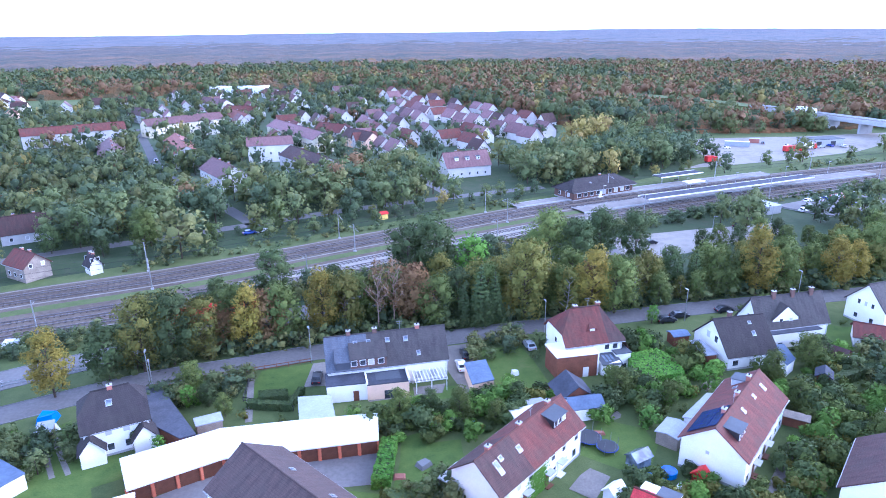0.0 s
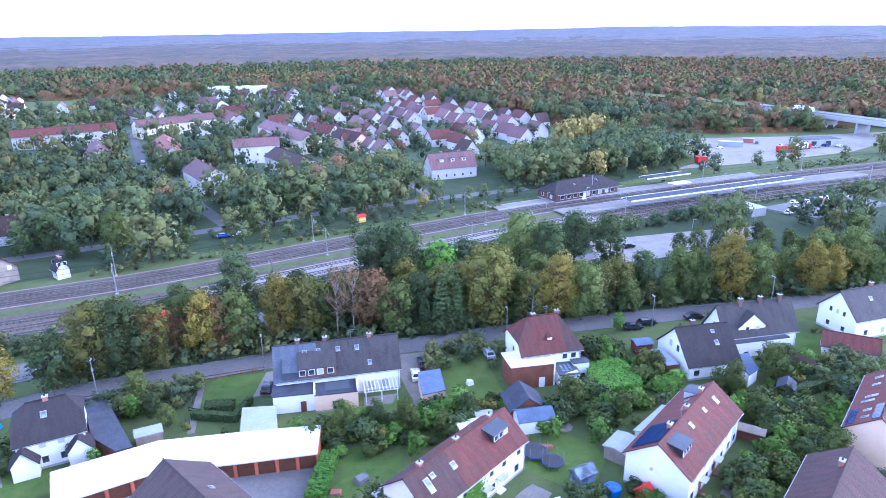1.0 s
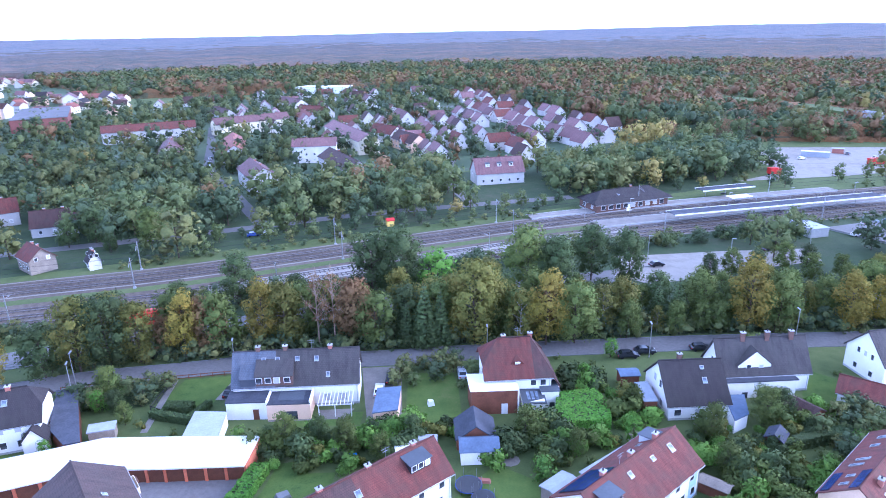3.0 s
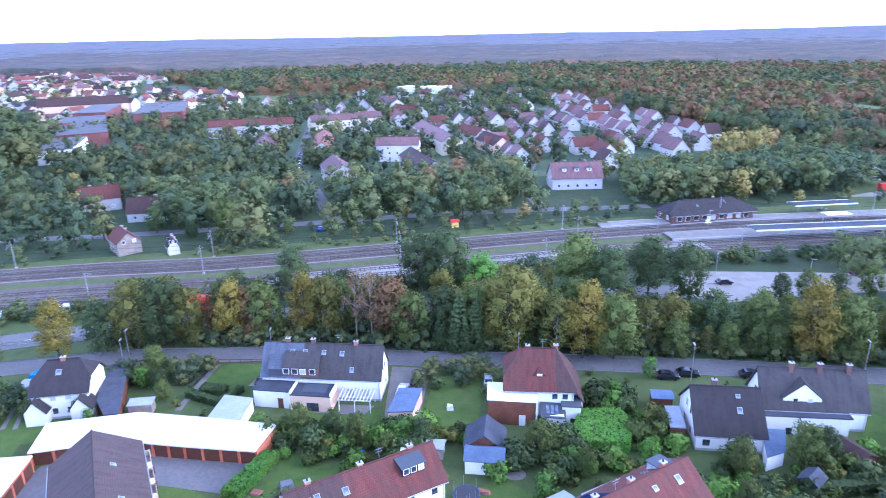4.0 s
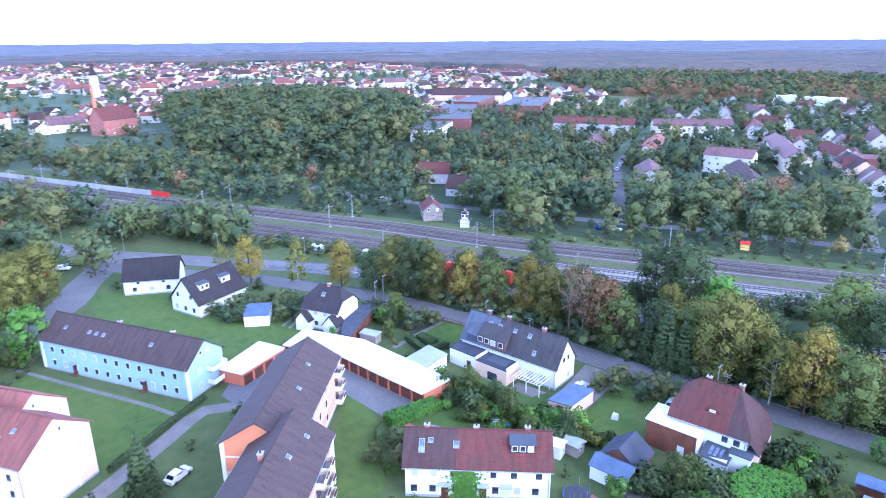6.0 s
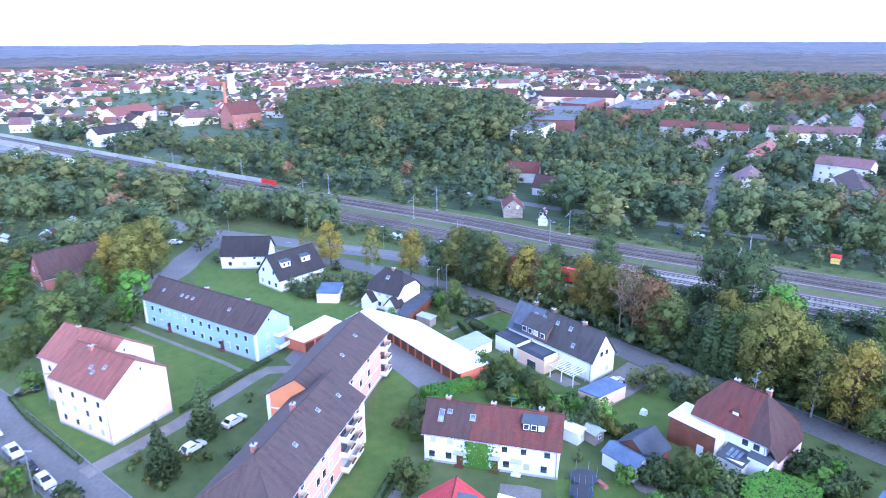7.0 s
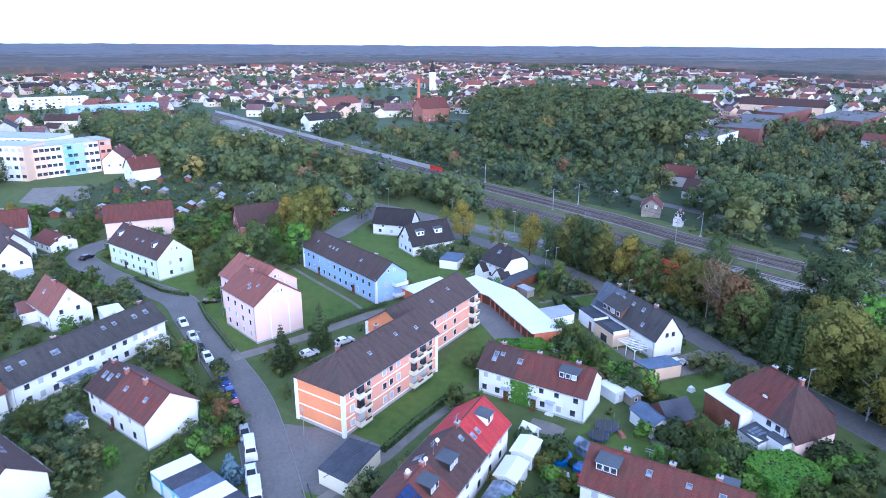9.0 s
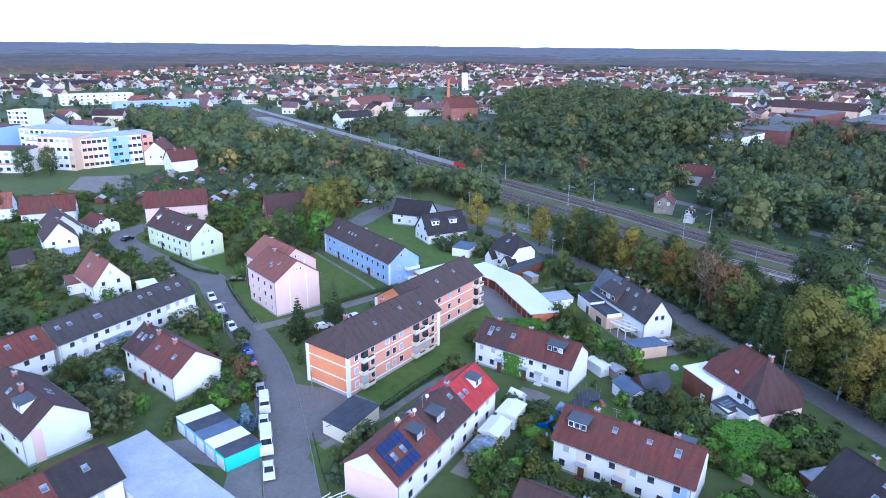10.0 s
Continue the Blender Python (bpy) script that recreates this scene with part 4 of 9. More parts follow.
gable_house("terrace_row", "long white terrace row with a dark tiled roof", (-27.0, 1.6), (-0.5, -17.6), 8.6, 5.3, 8.6, roof="tile_grey",
    rows=[("f", 4.05, 12, 1.1, 1.2), ("f", 1.5, 12, 1.2, 1.4), ("k", 4.05, 10, 1.0, 1.2), ("k", 1.5, 10, 1.0, 1.2), ("l", 4.0, [-0.3, 0.3], 0.9, 1.1)],
    chimneys=[(-0.9, -0.2, 0.5), (0.3, -0.1, 0.5)], skylights=[(-0.85, 0.4, 0.8, 1.0), (-0.68, 0.4, 0.8, 1.0), (-0.4, 0.35, 0.7, 0.8), (-0.25, 0.35, 0.7, 0.8), (0.4, 0.5, 1.4, 1.0), (0.75, 0.4, 0.8, 0.9), (0.9, 0.4, 0.8, 0.9)])
gable_house("terrace_row", "white terrace row with a red tiled roof", (0.5, -18.2), (16, -29.5), 8.6, 5.1, 8.4, roof="tile_red",
    rows=[("f", 4.0, 6, 1.1, 1.2), ("f", 1.5, 6, 1.2, 1.4)], chimneys=[(-0.5, -0.1, 0.5)], skylights=[(-0.8, 0.4, 0.8, 1.0), (-0.3, 0.4, 0.8, 1.0), (0.2, 0.4, 0.8, 1.0)])
hW, LW, WW = gable_house("white_house", "white house with a weathered brown roof and glazed dormer", (18.3, -15.1), (31.2, -1.6), 9.6, 5.2, 8.8, roof="tile_brown",
    rows=[("k", 4.0, 3, 1.0, 1.2), ("k", 1.5, 3, 1.1, 1.3), ("f", 4.0, 4, 1.0, 1.2), ("f", 1.5, 4, 1.1, 1.3)],
    chimneys=[(-0.55, 0.0, 0.7), (0.0, -0.2, 0.6)], skylights=[(0.1, 0.5, 0.7, 1.0), (0.3, 0.45, 0.7, 1.0), (-0.3, -0.4, 0.8, 1.0)], dormers=[(0.35, -1, 3.2, 1.6, "sheet_white")])
part("wall_strip", Shape().box((LW / 2 + 0.02, -2.9, 2.9), (0.06, 1.5, 5.6)), "pink", hW, "dusky pink wall strip")
gable_house("terrace_row", "white terrace row with dark and red tiled roofs", (42.4, 9.8), (62, -7.5), 9.0, 5.2, 8.6, roof_parts=[(0.0, 0.3, "tile_dark"), (0.3, 1.0, "tile_red")],
    rows=[("f", 4.0, 6, 1.1, 1.2), ("f", 1.5, 6, 1.1, 1.3), ("l", 4.0, [-0.3, 0.3], 0.9, 1.1)], skylights=[(-0.75, 0.4, 0.8, 1.0), (-0.35, 0.4, 0.8, 1.0)])
gable_house("white_house", "white house with a steep orange tiled roof", (-45.5, -26.3), (-36.0, -18.2), 9.0, 4.4, 9.6, roof="tile_orange",
    rows=[("r", 1.5, [-0.5, 0.4], 1.0, 1.2), ("r", 4.2, [-0.45, 0.35], 1.0, 1.2), ("r", 6.8, [0.0], 0.8, 1.0), ("k", 1.5, 3, 1.0, 1.2), ("f", 1.5, 3, 1.0, 1.2)], chimneys=[(0.1, -0.15, 0.6)], skylights=[(-0.3, -0.5, 0.7, 1.0)])
# orange apartment block: two staggered wings
ORW = 10.6
hO, LO, WO = gable_house("apartment_block", "orange and salmon apartment block with a dark hipped roof and balconies", (14.6, 39.2), (-5.6, 57.6), ORW, 8.6, 12.2, wall="salmon", roof="tile_umber", over=0.6, cut=(0.0, 1.0), inset=(4.6, 0.0),
    rows=[("k", z, [-0.84, -0.52, -0.2, -0.06, 0.1, 0.86], 1.15, 1.35) for z in (1.9, 4.6, 7.3)] + [("f", z, 7, 1.0, 1.3) for z in (1.9, 4.6, 7.3)],
    chimneys=[(0.2, 0.15, 0.6), (-0.55, 0.2, 0.5)], skylights=[(-0.25, -0.5, 0.6, 0.7), (0.35, -0.4, 0.6, 0.7), (0.75, -0.55, 0.6, 0.7)])
hP, LP, WP = gable_house("apartment_block", "salmon wing of the apartment block with corner balconies", (-6.6, 52.4), (-26.2, 70.0), ORW, 8.6, 12.0, wall="salmon", roof="tile_umber", over=0.6,
    rows=[("k", z, [-0.62, -0.3, 0.0, 0.3], 1.15, 1.35) for z in (1.9, 4.6, 7.3)] + [("f", z, 7, 1.0, 1.3) for z in (1.9, 4.6, 7.3)] + [("r", z, [0.0], 1.0, 1.3) for z in (1.9, 4.6, 7.3)],
    skylights=[(-0.1, -0.5, 0.6, 0.7), (0.45, -0.4, 0.6, 0.7)])


def block_trim(h, L, W, ends):
    for z in (0.75, 3.3, 6.0):
        part("band", Shape().box((0, 0, z), (L + 0.16, W + 0.1, 0.24)), "white", h, "white painted band")
    for x in (-L / 2, L / 2):
        for y in (-W / 2, W / 2):
            part("quoin", Shape().box((x, y, 4.2), (0.6, 0.6, 8.3)), "white", h, "white painted corner")
    for e in ends:
        part("end_wall", Shape().box((e * L / 2, 0, 4.45), (0.06, W - 0.6, 7.9)), "orange", h, "bright orange plaster end wall")


block_trim(hO, LO, WO, (-1,))
block_trim(hP, LP, WP, (-1,))
part("end_gable", Shape().add([(-LP / 2 - 0.03, -WP / 2 + 0.3, 8.4), (-LP / 2 - 0.03, WP / 2 - 0.3, 8.4), (-LP / 2 - 0.03, 0, 11.7), (-LP / 2, -WP / 2 + 0.3, 8.4), (-LP / 2, WP / 2 - 0.3, 8.4), (-LP / 2, 0, 11.7)],
                              [(0, 2, 1), (3, 4, 5), (0, 1, 4, 3), (1, 2, 5, 4), (2, 0, 3, 5)]), "orange", hP, "bright orange gable")


def balconies(h, L, W, spots, w=3.2, deep=1.3):
    for u in spots:
        for z in (0.85, 3.45, 6.15):
            x = u * L / 2
            b = part("balcony", Shape().box((x, -W / 2 - deep / 2, z), (w, deep, 0.16)), "concrete", h)
            part("parapet", Shape().box((x, -W / 2 - deep + 0.04, z + 0.55), (w, 0.08, 0.9)).box((x - w / 2 + 0.04, -W / 2 - deep / 2, z + 0.55), (0.08, deep, 0.9)).box((x + w / 2 - 0.04, -W / 2 - deep / 2, z + 0.55), (0.08, deep, 0.9)), "cream", b, "cream balcony parapet")
            part("door", Shape().box((x, -W / 2 - 0.02, z + 1.2), (1.9, 0.1, 2.2)), "glass", b, "dark glazed balcony door")
            part("flower_box", Shape().box((x + 0.4, -W / 2 - deep - 0.1, z + 0.9), (1.5, 0.22, 0.2)), "door", b)


balconies(hO, LO, WO, (-0.68, 0.45, 0.67))
balconies(hP, LP, WP, (0.86,))

# pink stepped block
for nm, a, b, lab in (("apartment_block", (-45.4, 19.0), (-33.0, 28.2), "rear wing of a pale pink block with a red roof"), ("apartment_block", (-35.4, 21.4), (-23.4, 29.6), "tall pale pink apartment block with a red tiled roof")):
    hh, l_, w_ = gable_house(nm, lab, a, b, 11.6, 9.0, 13.0, wall="pink", roof="tile_orange", over=0.4,
        rows=[("k", z, 4, 1.0, 1.3) for z in (1.8, 4.4, 7.0)] + [("f", z, 4, 1.0, 1.3) for z in (1.8, 4.4, 7.0)] + [("r", 10.9, [-0.16, 0.0, 0.16], 0.55, 0.8)], chimneys=[(-0.4, -0.1, 0.5)], skylights=[(0.0, -0.5, 0.6, 0.7), (0.4, -0.4, 0.6, 0.7), (0.15, -0.6, 0.6, 0.7)])
    for y in (-2.2, 2.4):
        part("pilaster", Shape().box((l_ / 2 + 0.05, y, 5.0), (0.12, 0.25, 9.6)), "white", hh, "white rendered strip")
# blue block
hB, LB, WB = gable_house("apartment_block", "long light blue apartment block with a dark brown roof", (-72.6, 37.0), (-41.2, 56.0), 9.6, 6.6, 10.2, wall="blue", roof="tile_umber", over=0.5,
    rows=[("k", z, 12, 1.0, 1.3) for z in (1.7, 4.6)] + [("f", z, 12, 1.0, 1.3) for z in (1.7, 4.6)] + [("r", 1.7, [-0.35], 1.0, 1.3), ("r", 4.6, [-0.35], 1.0, 1.3), ("r", 8.0, [-0.2, 0.2], 0.7, 0.8)],
    chimneys=[(0.62, 0.05, 0.5), (-0.1, 0.05, 0.5)], skylights=[(u, -0.5, 0.6, 0.7) for u in (-0.75, -0.4, -0.3, -0.2, 0.45)], doors=[("k", -0.55, 1.2, 2.2, "door"), ("k", 0.42, 1.2, 2.2, "door")])
for x in (-LB / 2, LB / 2):
    part("quoin", Shape().box((x, -WB / 2, 3.4), (0.5, 0.5, 6.4)), "white", hB, "white painted corner")
for z in (1.0, 3.7):
    b = part("balcony", Shape().box((LB / 2 + 0.75, 2.2, z), (1.5, 4.0, 0.16)), "concrete", hB)
    part("parapet", Shape().box((LB / 2 + 1.46, 2.2, z + 0.55), (0.08, 4.0, 0.9)).box((LB / 2 + 0.75, 0.24, z + 0.55), (1.5, 0.08, 0.9)).box((LB / 2 + 0.75, 4.16, z + 0.55), (1.5, 0.08, 0.9)), "white", b)
# mint house
gable_house("apartment_house", "pale mint two-storey house with a dark red roof", (-86.4, -20.4), (-67.4, -2.2), 10.6, 6.4, 11.0, wall="mint", roof="tile_brown", over=0.4,
    rows=[("k", z, 7, 1.0, 1.3) for z in (1.7, 4.5)] + [("r", 1.7, [-0.3, 0.3], 1.0, 1.3), ("r", 4.5, [-0.3, 0.3], 1.0, 1.3), ("r", 8.2, [-0.15, 0.15], 0.6, 0.8)], chimneys=[(-0.7, 0.0, 0.7)],
    dormers=[(-0.78, -1, 1.3, 1.3, "white"), (0.62, -1, 1.3, 1.3, "white")], skylights=[(-0.1, -0.5, 0.6, 0.7), (0.15, -0.5, 0.6, 0.7)], doors=[("k", -0.35, 1.1, 2.1, "dark_metal"), ("k", 0.5, 1.1, 2.1, "dark_metal")])
# grey twin house by the street with flat extensions
hA, LA, WA = gable_house("twin_house", "white twin house with grey and blue slate roofs", (-22.3, 105.6), (-0.9, 110.6), 7.2, 4.5, 9.3, roof_parts=[(0.0, 0.34, "tile_blue"), (0.34, 1.0, "tile_grey")], over=0.35,
    rows=[("r", 1.6, [0.35], 1.0, 1.2), ("r", 5.2, [-0.2, 0.25], 1.0, 1.2), ("k", 1.6, [0.5, 0.75], 1.4, 1.6), ("f", 1.6, 6, 1.0, 1.2)], chimneys=[(-0.62, 0.05, 0.9), (-0.18, 0.05, 0.9), (0.55, 0.05, 0.7)],
    skylights=[(-0.52, -0.3, 0.7, 1.0), (-0.84, -0.7, 0.7, 1.0), (-0.3, -0.28, 0.7, 0.8), (0.02, -0.28, 0.7, 0.8), (0.33, -0.3, 0.7, 0.9), (0.52, -0.78, 0.6, 0.9)])
kA = (9.3 - 4.5) / 3.6
for x0_, x1_, yt_, mat_, lab_ in ((-6.9, -0.4, -1.0, "tile_grey", "grey-brown tiled shed dormer"), (-9.6, -7.0, -1.5, "tile_blue", "blue slate shed dormer")):
    zt_ = 9.3 + yt_ * kA + 0.16
    yf_, zf_ = -3.75, zt_ - (3.75 + yt_) * 0.62
    dm_ = part("dormer", Shape().add([(x0_, yf_, 4.4), (x1_, yf_, 4.4), (x1_, yf_, zf_), (x0_, yf_, zf_), (x0_, yt_, zt_), (x1_, yt_, zt_)], [(0, 1, 2, 3), (1, 5, 2), (0, 3, 4), (3, 2, 5, 4)]), "brick_dark" if mat_ == "tile_grey" else "tile_blue", hA)
    part("dormer_roof", Shape().slab([(x0_ - 0.15, yf_ - 0.3, zf_ - 0.06), (x1_ + 0.15, yf_ - 0.3, zf_ - 0.06), (x1_ + 0.15, yt_ + 0.1, zt_ + 0.14), (x0_ - 0.15, yt_ + 0.1, zt_ + 0.14)], 0.12), mat_, dm_, lab_, uv=True)
    if mat_ == "tile_grey":
        for x_ in (-6.3, -4.7, -3.2, -1.4):
            add_window(dm_, x_, yf_ - 0.02, (4.4 + zf_) / 2 + 0.1, math.pi, 1.15, min(1.15, zf_ - 4.6))
flat_box("annex", "white annex with a dark felt roof", [(-21.2, 98.6), (-14.3, 99.9), (-15.3, 104.4), (-22.2, 103.0)], 3.3, "white", "felt", "annex", 0.15, (0, (0.72,), 1.0, 2.0, "door"))
pa_ = flat_box("annex", "peach annex with a dark roof terrace", [(-14.2, 99.5), (-6.9, 101.0), (-7.9, 105.5), (-15.2, 104.0)], 3.0, "peach", "felt", "annex", 0.05, (0, (0.55,), 2.2, 1.7, "glass"))
for (ax_, ay_), (bx_, by_) in (((-14.2, 99.5), (-15.0, 103.2)), ((-6.9, 101.0), (-7.7, 104.8))):
    part("parapet", Shape().box(((ax_ + bx_) / 2 + 11.05, (ay_ + by_) / 2 - 102.5, 3.3), (math.hypot(bx_ - ax_, by_ - ay_), 0.3, 0.75), math.atan2(by_ - ay_, bx_ - ax_)), "white", pa_, "white rendered parapet")
part("terrace_mat", Shape().box((0.2, 0.2, 3.24), (4.4, 2.8, 0.06), radians(12)), "sheet_slate", pa_, "grey-green roof terrace covering")
pg = thing("pergola", "white timber pergola over a terrace", "pergola", pose(-3.4, 104.4, 0, 0, 0, 13))
for x in (-2.8, 0, 2.8):
    for y in (-2.2, 1.6):
        part("post", Shape().box((x, y, 1.25), (0.14, 0.14, 2.5)), "frame", pg)
for i in range(10):
    part("rafter", Shape().box((-2.9 + i * 0.645, -0.3, 2.56), (0.08, 4.4, 0.14)), "frame", pg)
part("beam", Shape().box((0, -2.2, 2.44), (6.0, 0.1, 0.16)), "frame", pg)
flat_box("garage", "peach garage with a blue-grey flat roof", [(4.4, 100.4), (8.3, 102.0), (7.2, 109.2), (3.2, 108.0)], 2.6, "peach", "felt_blue", "garage", 0.15, (0, (0.5,), 1.2, 1.2, "glass"))
flat_box("garden_shed", "grey flat-roofed shed beside the lawn", [(-23.9, 89.2), (-18.4, 90.2), (-20.4, 97.2), (-25.8, 96.6)], 2.4, "white", "sheet_grey", "shed")
# red-roofed house by the street
hN, LN, WN = gable_house("street_house", "white street house with a half-hipped red roof", (21.4, 114.3), (32.6, 117.1), 10.0, 5.6, 10.6, roof_parts=[(0.0, 0.72, "tile_red"), (0.72, 1.0, "tile_brown")], cut=(0.25, 0.0), inset=(2.6, 2.9), over=0.5,
    rows=[("k", 4.2, [0.45, 0.75], 1.1, 1.2), ("k", 1.6, [0.6], 1.1, 1.3), ("l", 1.6, [-0.3, 0.4], 1.0, 1.2), ("l", 4.4, [0.0], 1.0, 1.2)], chimneys=[(0.5, 0.1, 0.6), (-0.35, 0.05, 0.5)])
flat_box("annex", "brown timber annex with a white sheet roof", [(20.4, 106.3), (28.2, 107.9), (26.8, 113.2), (19.0, 111.6)], 4.6, "wood", "sheet_white", "annex", 0.3, (0, (0.72,), 1.1, 2.0, "frame"))
an_ = thing("annex_wall", "white rendered side wall of the timber annex", "wall", pose(0, 0, 0))
part("wall", Shape().prism([(28.22, 107.9), (28.5, 107.97), (27.1, 113.3), (26.82, 113.2)], 0, 4.58), "white", an_)
lean = thing("annex", "low white annex with a sloping slate sheet roof", "annex", pose(30.4, 110.4, 0, 0, 0, 13))
part("wall", Shape().prism([(-1.8, -2.4), (2.0, -2.4), (2.0, 2.6), (-1.8, 2.6)], 0, 2.5), "white", lean)
part("roof", Shape().slab([(-1.9, -2.8, 2.5), (2.3, -2.8, 2.3), (2.3, 2.9, 3.2), (-1.9, 2.9, 3.4)], 0.14), "sheet_slate", lean)
for i in range(3):
    part("roof_panel", Shape().slab([(-0.9 + i * 0.75, -1.9, 2.66), (-0.4 + i * 0.75, -1.9, 2.64), (-0.4 + i * 0.75, 0.2, 2.95), (-0.9 + i * 0.75, 0.2, 2.97)], 0.05), "roof_glass", lean)
flat_box("annex", "white lean-to with a grey felt roof and small window", [(32.3, 110.2), (35.3, 110.9), (34.4, 114.2), (31.4, 113.5)], 3.2, "white", "sheet_slate", "annex", 0.2, (0, (0.6,), 0.9, 1.0, "glass"))
part("roof_skirt", Shape().slab([(LN / 2 + 0.35, -WN / 2 - 0.5, 5.35), (LN / 2 + 1.9, -WN / 2 + 0.3, 3.0), (LN / 2 + 1.9, WN / 2 - 0.3, 3.0), (LN / 2 + 0.35, WN / 2 + 0.5, 5.35)], 0.16), "tile_brown", hN, "brown tiled skirt of the hip", uv=True)
part("end_base", Shape().box((LN / 2 + 0.8, 0, 1.5), (1.7, WN - 0.9, 3.0)), "pink", hN, "pinkish stone base wall")
eye_ = part("eyebrow_dormer", Shape().add([(-1.3, -3.6, 7.2), (1.3, -3.6, 7.2), (0.7, -3.6, 7.75), (-0.7, -3.6, 7.75), (0.0, -2.2, 8.5)], [(0, 1, 2, 3), (3, 2, 4), (1, 4, 2), (0, 3, 4)]), "tile_red", hN)
add_window(eye_, 0.0, -3.62, 7.45, math.pi, 0.9, 0.42)
aerials = [(hN, LN, 10.6, 0.1), (hA, LA, 9.3, 0.25), (hT, LT, 8.6, 0.25), (hF, LF, 8.7, -0.25)]
for h_, l_, r_, u_ in aerials:
    part("aerial", Shape().tube((u_ * l_ / 2, 0.1, r_ - 0.1), (u_ * l_ / 2, 0.1, r_ + 2.0), 0.03).box((u_ * l_ / 2, 0.1, r_ + 1.8), (1.3, 0.05, 0.05)).box((u_ * l_ / 2, 0.1, r_ + 1.4), (0.9, 0.05, 0.05)), "metal", h_)
# dark-roofed house and its white neighbour
gable_house("street_house", "white house with a broad dark tiled roof", (52.3, 114.9), (62.4, 117.1), 11.4, 3.0, 8.2, roof="tile_dark", over=0.4,
    rows=[("k", 1.5, [-0.7, 0.0, 0.6], 1.3, 1.3), ("l", 1.5, [-0.4, 0.3], 1.1, 1.3), ("l", 4.6, [-0.25, 0.2], 1.1, 1.5), ("r", 4.4, [0.0], 1.0, 1.2)], chimneys=[(-0.3, 0.1, 1.0)], skylights=[(0.35, -0.5, 0.7, 1.0), (0.35, -0.2, 0.6, 0.6)])
flat_box("balcony_deck", "dark timber balcony with a pale glass roof", [(49.6, 110.5), (51.9, 111.0), (50.9, 117.0), (48.6, 116.4)], 2.6, "wood", "sheet_grey", "balcony")
flat_box("lean_to", "blue felt lean-to beside the house", [(63.4, 106.9), (66.0, 109.2), (66.8, 115.0), (63.4, 114.4)], 2.5, "white", "felt_blue", "lean-to")
hE, LE, WE = gable_house("street_house", "white house with a grey slate roof and gabled dormer", (63.0, 122.8), (79.0, 126.4), 7.2, 4.0, 9.2, roof="tile_grey", over=0.4,
    rows=[("l", 1.6, [-0.3, 0.3], 1.0, 1.2), ("l", 5.2, [0.0], 1.0, 1.2), ("r", 5.0, [0.0], 1.0, 1.2)], chimneys=[(-0.4, -0.05, 1.2), (0.15, -0.05, 1.2), (0.7, -0.05, 1.2)])
b = Shape()
b.add([(-4.9, -3.1, 4.0), (1.1, -3.1, 4.0), (1.1, -3.1, 5.4), (-1.9, -3.1, 8.0), (-4.9, -3.1, 5.4), (-4.9, -0.2, 5.4), (1.1, -0.2, 5.4), (-1.9, -0.2, 8.0), (-4.9, -0.2, 4.0), (1.1, -0.2, 4.0)],
      [(0, 1, 2, 3, 4), (1, 9, 6, 2), (0, 4, 5, 8)])
gd = part("gabled_dormer", b, "white", hE)
part("dormer_roof", Shape().slab([(-5.2, -3.25, 5.2), (-1.9, -3.25, 8.1), (-1.9, -0.2, 8.1), (-5.2, -0.2, 5.2)][::-1], 0.12).slab([(-1.9, -3.25, 8.1), (1.4, -3.25, 5.2), (1.4, -0.2, 5.2), (-1.9, -0.2, 8.1)][::-1], 0.12), "tile_grey", gd, uv=True)
for x in (-3.0, -0.7):
    add_window(gd, x, -3.12, 5.0, math.pi, 0.9, 1.0)
flat_box("annex", "white flat annex with a dark roof before the house", [(64.1, 117.5), (77.0, 120.5), (76.3, 124.0), (63.4, 121.0)], 3.2, "white", "felt", "annex", 0.35, (0, (0.3, 0.62, 0.78), 1.0, 1.2, "glass"))
gable_house("street_house", "white gabled house with a grey roof", (91.5, 129.4), (106, 134.2), 9.4, 4.8, 9.4, roof="tile_grey", rows=[("l", 1.6, [-0.4, 0.4], 1.0, 1.2), ("l", 4.9, [-0.35, 0.0, 0.35], 0.8, 1.2), ("k", 1.6, 3, 1.1, 1.3)], chimneys=[(0.1, 0.1, 0.8)], skylights=[(-0.2, -0.4, 0.7, 0.9)])
gable_house("garage", "white garage with a red tiled roof", (84.6, 121.6), (93.0, 117.4), 6.0, 2.4, 4.2, roof="tile_red", category="garage", rows=[("k", 1.4, 2, 1.0, 1.0)])
hN, LN, WN = gable_house("terrace_house", "peach plaster terrace house with a red tiled roof and skylights", (72.0, 84.4), (84.6, 99.5), 8.6, 5.2, 8.5, wall="peach", roof="tile_red", over=0.3,
    rows=[("f", 1.5, 5, 1.1, 1.3), ("f", 4.0, 5, 1.0, 1.1), ("k", 1.5, 5, 1.1, 1.3), ("k", 4.0, 5, 1.0, 1.1)], chimneys=[(-0.62, -0.28, 0.1), (0.05, -0.22, 0.3), (0.8, -0.1, 0.4)],
    skylights=[(-0.68, -0.62, 0.5, 1.7), (-0.42, -0.62, 0.5, 1.7), (-0.1, -0.62, 0.5, 1.7), (0.2, -0.62, 0.5, 1.5), (-0.24, 0.6, 0.55, 1.9), (-0.06, 0.55, 0.55, 1.9), (0.4, 0.55, 0.7, 1.2), (0.7, 0.55, 0.7, 1.2), (-0.84, 0.5, 0.6, 1.1), (-0.6, 0.5, 0.6, 1.1)])
kN = 3.3 / 4.3
